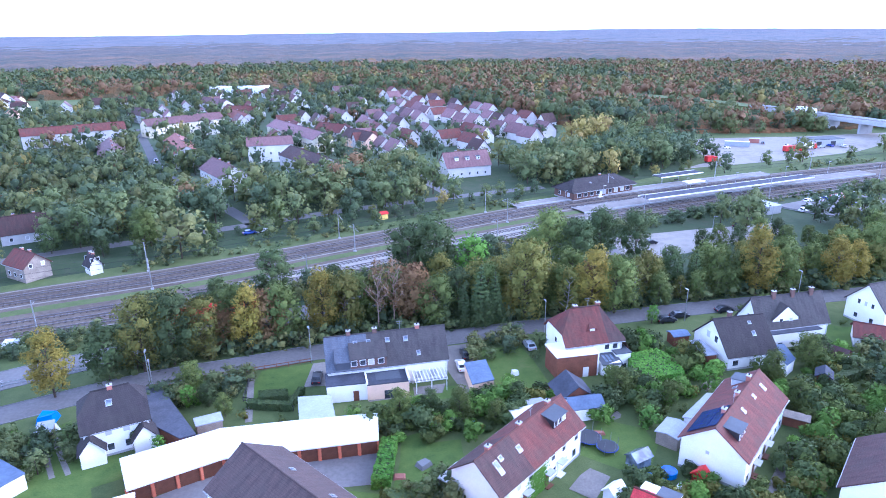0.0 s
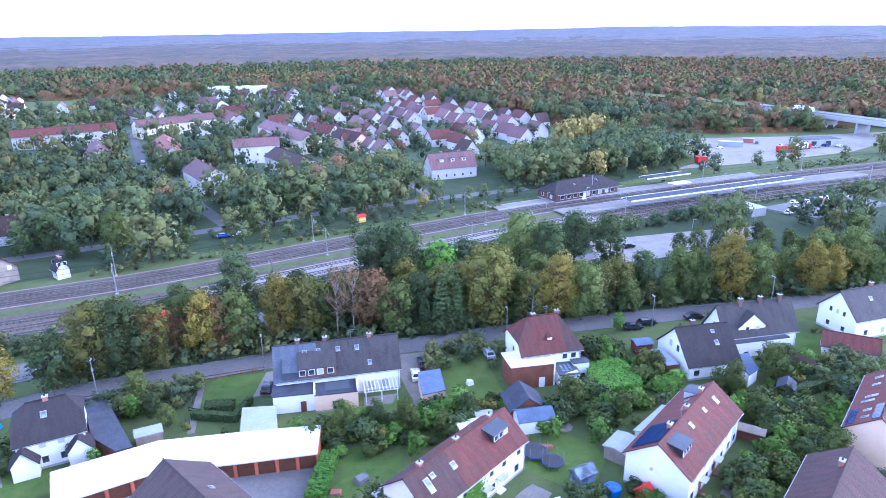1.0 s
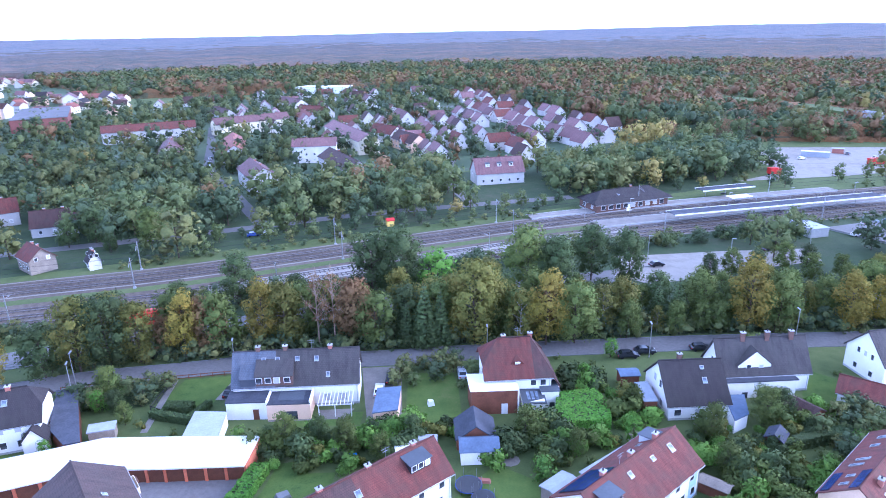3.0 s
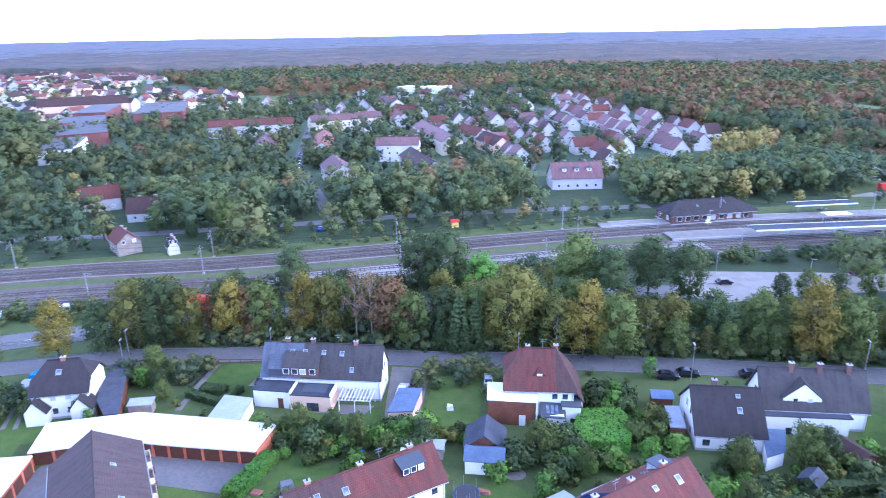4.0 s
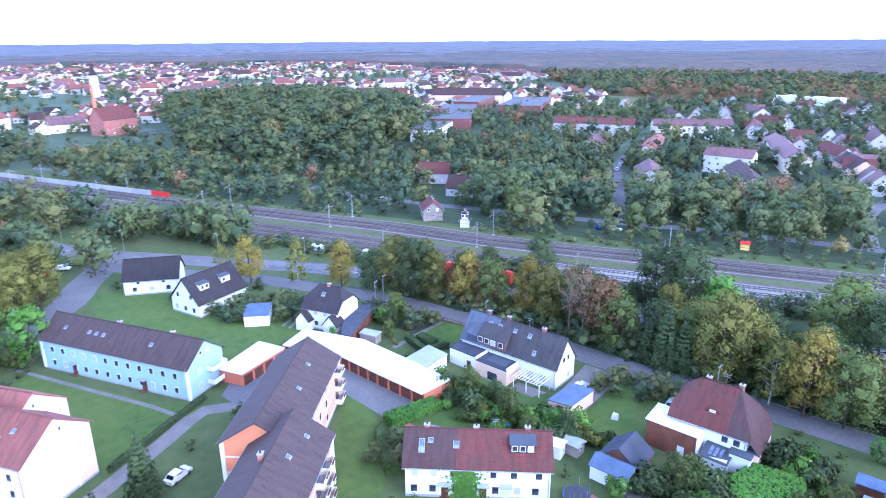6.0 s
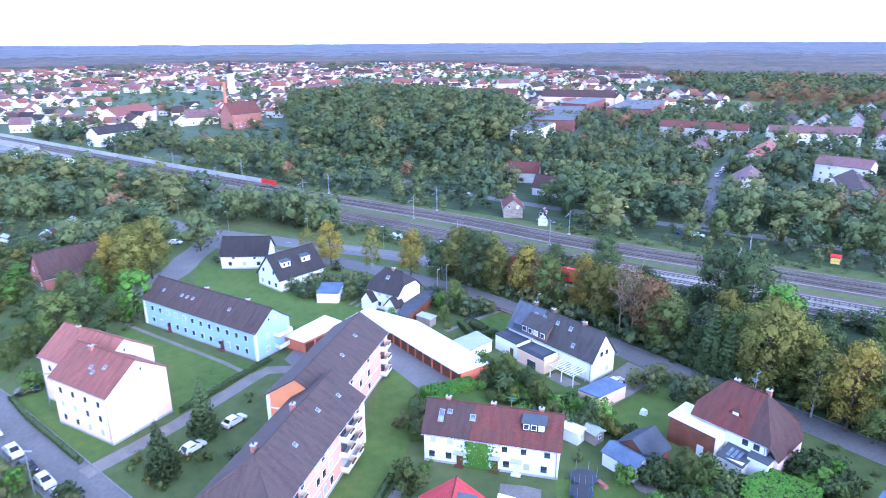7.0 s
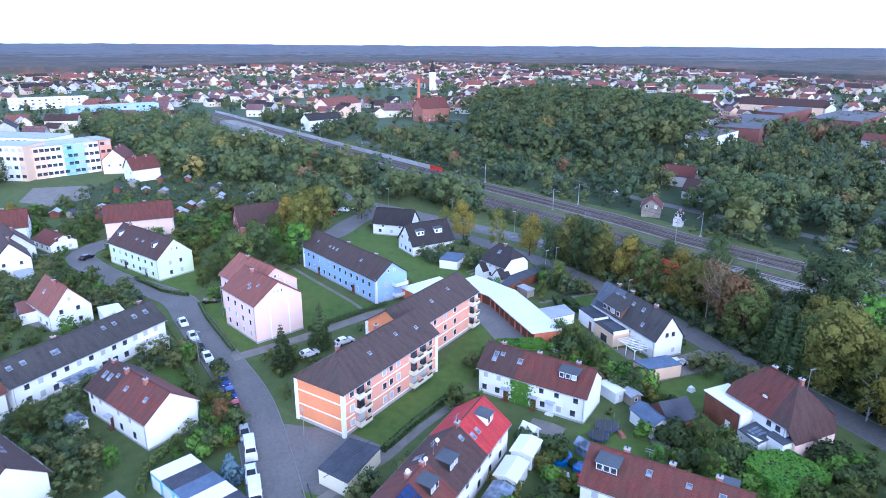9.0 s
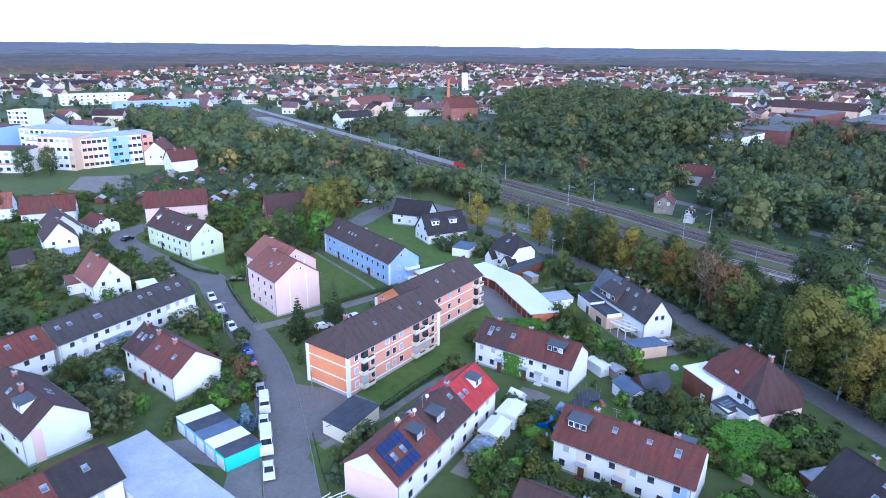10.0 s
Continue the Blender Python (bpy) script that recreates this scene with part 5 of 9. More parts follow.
for i in range(4):
    for y, d in ((0.72, 1.25), (3.78, 1.25)):
        part("solar_panel", Shape().box((0, 0, 0.06), (1.22, d, 0.05)), "pv", hN, "dark blue solar panel", m=pose(-LN / 2 + 0.72 + i * 1.27, y, 8.66 - y * kN, -math.degrees(math.atan(kN)), 0, 0))
gable_house("terrace_house", "white terrace house with a dull red tiled roof", (55.2, 67.2), (63.6, 77.2), 9.2, 5.2, 8.5, roof="tile_brown", rows=TWO, chimneys=[(0.3, 0.1, 0.6)])
# small villas near the junction
gable_house("villa", "white villa with a dark mansard roof", (-105.5, 56.6), (-99.6, 68.6), 9.0, 4.2, 8.4, roof="tile_dark", rows=[("k", 1.6, 3, 1.2, 1.3), ("k", 3.4, 2, 0.9, 1.0), ("r", 1.6, 2, 1.0, 1.2)])
gable_house("villa", "white villa with steep dark roofs and dormers", (-79.6, 63.6), (-84.8, 77.0), 10.0, 3.6, 9.0, roof="tile_dark", rows=[("f", 1.6, 5, 1.3, 1.5), ("l", 1.6, 3, 1.1, 1.3), ("l", 4.8, 2, 1.0, 1.2), ("k", 1.6, 4, 1.2, 1.3)], dormers=[(-0.5, -1, 2.6, 1.6, "white"), (0.4, -1, 2.6, 1.6, "white"), (-0.5, 1, 2.6, 1.6, "white"), (0.4, 1, 2.6, 1.6, "white")])
flat_box("garage", "white flat garage between villas", [(-70.0, 75.2), (-63.6, 71.8), (-60.8, 76.6), (-67.2, 80.2)], 2.6, "white", "felt_blue", "garage")
hV, LV, WV = gable_house("villa", "white villa with a steep dark roof and twin gables", (-57.4, 86.6), (-49.4, 91.0), 8.8, 5.1, 9.2, roof="tile_dark", cut=(0.4, 0.4), inset=(1.8, 1.8),
    rows=[("k", 1.6, [-0.25, 0.3], 1.1, 1.3), ("k", 4.2, [-0.25, 0.3], 1.1, 1.2), ("r", 1.6, [0.0], 1.0, 1.2), ("l", 1.6, [0.0], 1.0, 1.2)], chimneys=[(0.0, 0.0, 0.6)], skylights=[(-0.1, -0.4, 0.8, 1.0)])
for x in (-3.7, 3.7):
    g = Shape().add([(x - 1.7, -6.3, 0), (x + 1.7, -6.3, 0), (x + 1.7, -6.3, 2.6), (x, -6.3, 4.6), (x - 1.7, -6.3, 2.6), (x - 1.7, -4.0, 0), (x + 1.7, -4.0, 0), (x + 1.7, -4.0, 2.6), (x, -4.0, 4.6), (x - 1.7, -4.0, 2.6)],
                    [(0, 1, 2, 3, 4), (1, 6, 7, 2), (5, 0, 4, 9)])
    gp = part("gabled_bay", g, "white", hV)
    part("bay_roof", Shape().slab([(x - 2.0, -6.6, 2.3), (x, -6.6, 4.75), (x, -3.0, 4.75), (x - 2.0, -3.0, 2.3)][::-1], 0.12).slab([(x, -6.6, 4.75), (x + 2.0, -6.6, 2.3), (x + 2.0, -3.0, 2.3), (x, -3.0, 4.75)][::-1], 0.12), "tile_dark", gp, uv=True)
flat_box("carport", "long dark flat carport beside the villa", [(-47.0, 88.4), (-41.8, 85.0), (-39.6, 86.0), (-51.0, 100.0), (-54.6, 99.2)], 2.5, "wood", "felt", "carport")
gable_house("brown_house", "brick house with a wide dark brown roof", (-108.6, 8.4), (-114.2, 22.6), 10.5, 4.0, 9.6, wall="brick", roof="tile_brown", rows=[("f", 1.6, 3, 1.2, 1.3), ("f", 3.2, 1, 2.4, 0.8), ("l", 1.6, 2, 1.0, 1.2), ("l", 4.8, 2, 1.0, 1.2)], skylights=[(-0.2, 0.4, 1.2, 0.8), (0.1, 0.4, 1.2, 0.8)])
for lab, a, b, w, e, r, wl, rf in (
    ("red-roofed long house behind the mint house", (-111, -34), (-116.5, -14), 10, 6.2, 10.6, "pink", "tile_red"),
    ("white house with a dark red roof", (-111, -76), (-116, -60), 9.5, 4.6, 9.4, "white", "tile_red"),
    ("white house with a bright orange roof", (-117, -98), (-121, -84), 9.5, 4.6, 9.2, "white", "tile_orange"),
    ("white house with purple-brown roof and gables", (-82, -52), (-72, -46), 9.0, 5.4, 10.2, "white", "tile_brown"),
    ("white house with brown cross gable", (-96, -58), (-84, -50), 9.5, 5.0, 9.6, "white", "tile_brown"),
    ("low white bungalow with brown roof", (-104, -50), (-96, -42), 8.0, 3.0, 5.4, "white", "tile_red"),
    ("white house with a dark roof", (-60, -62), (-50, -70), 9.0, 5.0, 9.2, "white", "tile_dark"),
):
    gable_house("white_house", lab, a, b, w, e, r, wall=wl, roof=rf, rows=[("r", 1.6, 2, 1.0, 1.2), ("r", 4.2, 2, 1.0, 1.2), ("k", 1.6, 3, 1.0, 1.2), ("f", 1.6, 3, 1.0, 1.2)], chimneys=[(0.2, 0.1, 0.6)])
flat_box("annex", "low annex with a terracotta roof and garage door", [(-45, -34), (-38, -30), (-42, -24), (-49, -28)], 2.8, "white", "tile_orange", "annex", 0.3, (0, (0.5,), 2.4, 2.1, "dark_metal"))
flat_box("garage", "white flat garage behind the orange-roofed house", [(-40, -14), (-34, -10.5), (-36, -6.5), (-42, -10)], 2.6, "white", "sheet_white", "garage")

flat_box("carport", "long low carport with a brown felt roof", [(-69.0, -60.0), (-56.0, -52.6), (-58.6, -47.4), (-72.0, -54.6)], 2.5, "wood_pale", "tile_brown", "carport", 0.3)
flat_box("garage", "white flat garage by the curved street", [(-70.5, -45.5), (-64.5, -41.6), (-66.6, -38.0), (-72.6, -42.0)], 2.5, "white", "sheet_grey", "garage", 0.2)
# rows of garages
GL = [(-44.6, 73.2), (-33.4, 80.2), (-22.6, 82.2), (-10.8, 84.6)]
GU = [(-48.4, 79.4), (-35.9, 86.9), (-24.8, 88.9), (-11.5, 91.0)]
gr = thing("garage_row", "curved row of garages with a white roof and dark doors", "garages", pose(0, 0, 0))
s = Shape()
n = 4
s.add([(x, y, 0) for x, y in GL + GU[::-1]] + [(x, y, 2.6) for x, y in GL + GU[::-1]], [tuple(range(8, 16)), tuple(reversed(range(8)))] + [(i, (i + 1) % 8, 8 + (i + 1) % 8, 8 + i) for i in range(8)])
part("wall", s, "pier", gr)
ol, ou = offset_line(GL, -0.7), offset_line(GU, 0.3)
ring = ol + ou[::-1]
r = Shape().add([(*p, 2.66) for p in ring] + [(*p, 2.9) for p in ring], [(i, 7 - i, 6 - i, i + 1) for i in range(3)] + [(8 + i, 9 + i, 14 - i, 15 - i) for i in range(3)] + [(i, (i + 1) % 8, 8 + (i + 1) % 8, 8 + i) for i in range(8)])
part("roof", r, "sheet_white", gr)
for (p, q) in zip(GL, GL[1:]):
    d = math.hypot(q[0] - p[0], q[1] - p[1])
    a = math.atan2(q[1] - p[1], q[0] - p[0])
    k = round(d / 2.95)
    for i in range(k):
        u = (i + 0.5) / k
        part("door", Shape().box((0, -0.03, 1.1), (d / k - 0.5, 0.12, 2.2)), "door", gr, "dark brown garage door", m=pose(p[0] + (q[0] - p[0]) * u, p[1] + (q[1] - p[1]) * u, 0.02, 0, 0, math.degrees(a)))
        part("pier", Shape().box((0, -0.1, 1.28), (0.42, 0.3, 2.56)), "pier", gr, "orange painted pier", m=pose(p[0] + (q[0] - p[0]) * (i + 0.02) / k, p[1] + (q[1] - p[1]) * (i + 0.02) / k, 0.02, 0, 0, math.degrees(a)))
flat_box("garage_row", "short row of garages with a white roof", [(-37.8, 61.6), (-43.0, 72.2), (-48.9, 69.4), (-42.6, 58.8)], 2.6, "pier", "sheet_white", "garages", 0.3, (0, (0.12, 0.37, 0.62, 0.87), 2.3, 2.1, "door"))
yg_ = flat_box("garage", "pale yellow garage with a ribbed dark flat roof", [(22.4, 43.9), (29.4, 39.2), (33.4, 43.4), (25.8, 48.6)], 2.6, "cream", "felt", "garage", 0.12)
for i in range(1, 5):
    part("seam", Shape().box((-1.9 + i * 1.5 - 1.9, 1.35 - i * 1.0 + 1.15, 2.83), (0.12, 6.0, 0.07), radians(40)), "sheet_slate", yg_)
cg = [(22.8, 19.8), (26.4, 14.8), (38.6, 25.4), (35.0, 30.2)]
for i, (wl, rf, lab) in enumerate((("skyblue", "sheet_white", "pale blue garage with a white flat roof"), ("skyblue", "felt", "blue garage with a black flat roof"), ("skyblue", "felt_blue", "blue garage with a grey flat roof"), ("skyblue", "sheet_white", "light blue garage with a pale roof"), ("turq", "felt", "turquoise garage with a dark flat roof"))):
    u0, u1 = i / 5, (i + 1) / 5 - 0.006
    ring = [(cg[1][0] + (cg[2][0] - cg[1][0]) * u0, cg[1][1] + (cg[2][1] - cg[1][1]) * u0), (cg[1][0] + (cg[2][0] - cg[1][0]) * u1, cg[1][1] + (cg[2][1] - cg[1][1]) * u1),
            (cg[0][0] + (cg[3][0] - cg[0][0]) * u1, cg[0][1] + (cg[3][1] - cg[0][1]) * u1), (cg[0][0] + (cg[3][0] - cg[0][0]) * u0, cg[0][1] + (cg[3][1] - cg[0][1]) * u0)]
    flat_box("garage", lab, ring, 2.5, wl, rf, "garage", 0.0, (0, (0.5,), 2.2, 2.0, "frame"), "coloured garages")
flat_box("garage_row", "long flat garage row with a pale blue-grey sheet roof", [(36.4, 5.4), (55.6, 23.4), (49.2, 29.8), (30.4, 11.4)], 2.6, "white", "sheet_grey", "garages", 0.2)


# ---- trees and shrubs ----
def leaf_cloud(rng, lobes, count, size, down=0.15):
    """Leaf tufts on the outside of overlapping lobes, as one array of crossed blades."""
    w = np.array([l[3] ** 2 for l in lobes])
    pick = rng.choice(len(lobes), count, p=w / w.sum())
    d = rng.normal(size=(count, 3))
    d[:, 2] += down
    d /= np.linalg.norm(d, axis=1)[:, None]
    rad = rng.uniform(0.6, 1.14, count) ** 0.7
    L = np.array(lobes)
    c = L[pick, :3] + d * (L[pick, 3] * rad)[:, None] * np.stack([np.ones(count), np.ones(count), L[pick, 4]], 1)
    nrm = d + rng.normal(size=(count, 3)) * 0.45
    nrm /= np.linalg.norm(nrm, axis=1)[:, None]
    t = np.cross(nrm, rng.normal(size=(count, 3)))
    t /= np.linalg.norm(t, axis=1)[:, None]
    b = np.cross(nrm, t)
    s = size * rng.uniform(0.55, 1.25, count)[:, None]
    bend = nrm * s * 0.25
    v = np.stack([c - t * s * 0.6 - b * s * 0.4 - bend, c + t * s * 0.6 - b * s * 0.4 - bend, c + b * s * 0.65], 1).reshape(-1, 3)
    f = np.arange(count * 3).reshape(-1, 3)
    # the tufts shade with the round of their lobe and of the whole crown
    mid = L[:, :3].mean(0)
    big = c - mid
    big /= np.linalg.norm(big, axis=1)[:, None] + 1e-6
    soft = d * 0.28 + big * 0.6 + nrm * 0.55 + np.array((0, 0, 0.1))
    soft /= np.linalg.norm(soft, axis=1)[:, None]
    return v, f, np.repeat(soft, 3, axis=0)


def ico(rounds):
    bm = bmesh.new()
    bmesh.ops.create_icosphere(bm, subdivisions=rounds, radius=1.0)
    v = np.array([p.co[:] for p in bm.verts])
    f = np.array([[p.index for p in q.verts] for q in bm.faces])
    bm.free()
    return v, f


ICO = {1: ico(1), 2: ico(2)}


def crown_cloud(rng, lobes, count, size, rounds, fill=0.9, rough=0.16):
    """A crown: an uneven lump of foliage for every lobe, with loose tufts standing off them."""
    L = np.array(lobes)
    mid = L[:, :3].mean(0)
    iv, jf = ICO[rounds]
    vs, fs, ns, k = [], [], [], 0
    for x, y, z, r, flat in lobes:
        q = np.linalg.qr(rng.normal(size=(3, 3)))[0]
        d = iv @ q
        p = d * (r * fill * (1 + rng.normal(size=len(d)) * rough))[:, None] * np.array((1, 1, flat)) + np.array((x, y, z))
        big = p - mid
        big /= np.linalg.norm(big, axis=1)[:, None] + 1e-6
        n = d * 0.4 + big * 0.7 + np.array((0, 0, 0.1))
        vs.append(p)
        ns.append(n / np.linalg.norm(n, axis=1)[:, None])
        fs.append(jf + k)
        k += len(p)
    if count:
        v, f, soft = leaf_cloud(rng, lobes, count, size)
        vs.append(v)
        fs.append(f + k)
        ns.append(soft)
    return np.concatenate(vs), np.concatenate(fs), np.concatenate(ns)


def mesh_of(name, v, f, mats, index=None, soft=None):
    me = bpy.data.meshes.new(name)
    me.vertices.add(len(v))
    me.vertices.foreach_set("co", np.asarray(v, dtype=np.float32).ravel())
    k = f.shape[1]
    me.loops.add(f.size)
    me.loops.foreach_set("vertex_index", f.astype(np.int32).ravel())
    me.polygons.add(len(f))
    me.polygons.foreach_set("loop_start", np.arange(0, f.size, k, dtype=np.int32))
    for m in mats:
        me.materials.append(MAT[m])
    if index is not None:
        me.polygons.foreach_set("material_index", np.asarray(index, dtype=np.int32))
    me.update(calc_edges=True)
    if soft is not None:
        at = me.attributes.new("custom_normal", "FLOAT_VECTOR", "POINT")
        at.data.foreach_set("vector", np.asarray(soft, dtype=np.float32).ravel())
    return me


def tree_proto(seed, h, spread, mat, style="broad", count=2700, size=0.4, bark="bark"):
    """A broadleaf, birch, spruce or bare tree: tapered trunk with limbs, and a crown of leaf tufts. Returns the two meshes."""
    rng = np.random.default_rng(seed)
    t = Shape()
    lobes = []
    if style == "spruce":
        t.tube((0, 0, 0), (0, 0, h * 0.97), h * 0.018, 0.02, 7)
        n = 13
        for i in range(n):
            z = h * (0.1 + 0.88 * i / n)
            r = spread * (1 - i / n) ** 0.85 + 0.15
            for j in range(6):
                a = j * 1.05 + rng.uniform(0, 1.0)
                lobes.append((r * 0.55 * math.cos(a), r * 0.55 * math.sin(a), z - r * 0.12, r * 0.55, 0.45))
    else:
        lean = rng.normal(size=2) * h * 0.02
        top = (lean[0], lean[1], h * 0.72)
        girth = 0.55 if style == "bare" else 0.8
        t.tube((0, 0, -0.2), (lean[0] * 0.5, lean[1] * 0.5, h * 0.35), h * 0.02 * girth, h * 0.014 * girth, 7)
        t.tube((lean[0] * 0.5, lean[1] * 0.5, h * 0.35), top, h * 0.014 * girth, h * 0.005 * girth, 6)
        n = {"broad": 22, "birch": 20, "bare": 16}.get(style, 18)
        for i in range(n):
            u = (i + rng.uniform(0, 0.8)) / n
            z = h * (0.11 + 0.76 * u) if style != "bare" else h * (0.3 + 0.6 * u)
            a = i * 2.4 + rng.uniform(-0.5, 0.5)
            reach = spread * (math.sin(math.pi * (0.2 + 0.72 * u)) ** (0.7 if style == "broad" else 1.1)) * rng.uniform(0.5, 0.8)
            e = (reach * math.cos(a) + lean[0] * u, reach * math.sin(a) + lean[1] * u, z + h * 0.06)
            t.tube((lean[0] * u * 0.7, lean[1] * u * 0.7, z - h * 0.06), e, h * 0.007, h * 0.0025, 5)
            lobes.append((*e, spread * rng.uniform(0.28, 0.5), rng.uniform(0.8, 1.15)))
            if style == "bare":
                for _ in range(6):
                    q = Vector(e) + Vector(rng.normal(size=3)) * h * 0.06 + Vector((0, 0, h * 0.05))
                    t.tube(e, tuple(q), h * 0.003, h * 0.001, 4)
        lobes.append((top[0], top[1], h * 0.86, spread * 0.4, 0.9))
    if style == "bare":
        v, f, soft = leaf_cloud(rng, lobes, count, size)
    else:
        v, f, soft = crown_cloud(rng, lobes, count, size, 1, 0.55 if style == "spruce" else 0.38 if style == "birch" else 0.45, 0.12)
    zmin = 0.06 * h
    low = v[:, 2] < zmin * 0.5
    v[low, 2] = zmin * 0.5 + rng.uniform(0, zmin, low.sum())
    return t.mesh("trunk", bark), mesh_of("crown", v, f, [mat], None, soft)


def plant(name, label, category, proto, x, y, s=1.0, group="", z=0.0):
    trunk, crown = proto
    ob = thing(name, label, category, Matrix.LocRotScale((x, y, z), Euler((0, 0, random.uniform(0, 6.28))), (s, s, s * random.uniform(0.92, 1.1))), group)
    if trunk is not None:
        part("trunk", trunk, None, ob)
    part("crown", crown, None, ob)
    return ob


PROTO = {
    "green": [tree_proto(i, 13, 4.6, "leaf_green") for i in (1, 2, 3)],
    "dark": [tree_proto(i, 13, 4.8, "leaf_dark") for i in (4, 5, 6)],
    "olive": [tree_proto(i, 12, 4.0, "leaf_olive") for i in (7, 8, 9)],
    "yellow": [tree_proto(i, 12, 3.6, "leaf_yellow", "birch", bark="birch") for i in (10, 11)],
    "rust": [tree_proto(i, 12, 3.6, "leaf_rust") for i in (12, 13)],
    "bare": [tree_proto(14, 11, 2.2, "leaf_rust", "bare", 420, 0.26, "dry_bark")],
    "birch": [tree_proto(i, 11, 3.0, "leaf_olive", "birch", 1300, 0.32, "birch") for i in (15, 16)],
    "spruce": [tree_proto(i, 11, 2.6, "leaf_dark", "spruce", 1800, 0.34) for i in (17, 18)],
    "blue_spruce": [tree_proto(19, 5, 1.7, "leaf_blue", "spruce", 900, 0.4)],
    "bright": [tree_proto(20, 7, 2.6, "leaf_bright", count=1000, size=0.26)],
}
BIG = {
    "green": [tree_proto(41, 17, 6.0, "leaf_green", count=4600, size=0.4)],
    "dark": [tree_proto(42, 17, 6.3, "leaf_dark", count=4600, size=0.4), tree_proto(43, 17, 5.8, "leaf_dark", count=4600, size=0.4)],
    "olive": [tree_proto(44, 17, 5.6, "leaf_olive", count=4600, size=0.38), tree_proto(45, 17, 5.2, "leaf_olive", count=4600, size=0.38)],
    "yellow": [tree_proto(46, 17, 4.8, "leaf_yellow", "birch", 4200, 0.38, "bark")],
}
TREE_LABEL = {"green": "leafy green broadleaf tree in full crown", "dark": "dense dark green broadleaf tree", "olive": "olive green tree beginning to turn", "yellow": "slender birch with yellowing leaves", "rust": "tree with rust brown autumn leaves",
              "bare": "half-bare tree with pale branches", "birch": "slim birch with a pale trunk", "spruce": "dark green conical spruce tree", "blue_spruce": "small blue-grey spruce tree", "bright": "small bright green tree"}


def bush_proto(seed, h, r, mat, count=600, size=0.29):
    rng = np.random.default_rng(seed)
    lobes = [(rng.normal() * r * 0.35, rng.normal() * r * 0.35, h * rng.uniform(0.3, 0.62), r * rng.uniform(0.34, 0.58), 0.85) for _ in range(8)]
    v, f, soft = crown_cloud(rng, lobes, count, size, 1, 0.5, 0.1)
    v[:, 2] = np.maximum(v[:, 2], 0.05)
    return None, mesh_of("crown", v, f, [mat], None, soft)


BUSH = [bush_proto(30, 2.2, 1.5, "leaf_green"), bush_proto(31, 1.8, 1.4, "leaf_dark"), bush_proto(32, 2.6, 1.6, "leaf_fresh"), bush_proto(33, 1.6, 1.2, "leaf_olive"), bush_proto(34, 2.0, 1.5, "leaf_fresh"), bush_proto(35, 2.4, 1.7, "leaf_dark")]
BUSH_LABEL = ["round green shrub in a garden", "low dark green garden shrub", "tall green shrub in a garden", "small olive green garden shrub", "light green shrub by a lawn", "broad dark green garden shrub"]


def tree(kind, x, y, h, group=""):
    protos = PROTO[kind]
    if h > 13.4 and kind in BIG:
        return plant("tree", TREE_LABEL[kind], "tree", BIG[kind][random.randrange(len(BIG[kind]))], x, y, h / 17, group)
    base = {"green": 13, "dark": 13, "olive": 12, "yellow": 12, "rust": 12, "bare": 11, "birch": 11, "spruce": 11, "blue_spruce": 5, "bright": 7}[kind]
    return plant("tree", TREE_LABEL[kind], "tree", protos[random.randrange(len(protos))], x, y, h / base, group)


def shrub(x, y, s, k=None):
    k = random.randrange(len(BUSH)) if k is None else k
    return plant("shrub", BUSH_LABEL[k], "shrub", BUSH[k], x, y, s, "garden shrubs")


# trees that stand out of the belt
SPECIAL = [("olive", 17.5, 133.5, 19.5), ("bare", -15, 127.5, 16.5), ("bare", -11.6, 128, 17), ("rust", -7.4, 130, 16), ("dark", -2.4, 154, 19), ("dark", -10, 151, 16.5), ("green", 27, 163, 19), ("dark", 34.5, 160, 15.5), ("bright", 6.4, 151, 14.5),
           ("yellow", -26.6, 126, 14), ("olive", -22, 126.5, 13), ("yellow", 32.5, 134.5, 16), ("green", 38.5, 136, 14.5), ("spruce", 7.4, 130.5, 14.5), ("spruce", 3.6, 130, 11), ("spruce", 10.6, 131.5, 12), ("dark", 43.5, 173, 15), ("dark", 53, 171, 14),
           ("yellow", 75.5, 146, 17), ("green", 82, 148, 14), ("yellow", 97, 150, 14.5), ("dark", -43, 146, 13.5), ("green", -3.2, 129, 13), ("olive", -58.6, 110, 15.5), ("dark", -54, 113, 15), ("olive", -49, 115.5, 13.5), ("yellow", -41, 119, 13.5),
           ("rust", -37, 121.5, 12.5), ("green", -33.5, 122, 13), ("olive", 49, 147, 11), ("spruce", 57, 149, 10.5), ("spruce", 61, 148, 11.5), ("birch", 44.5, 141, 12), ("birch", 27, 133.5, 12)]
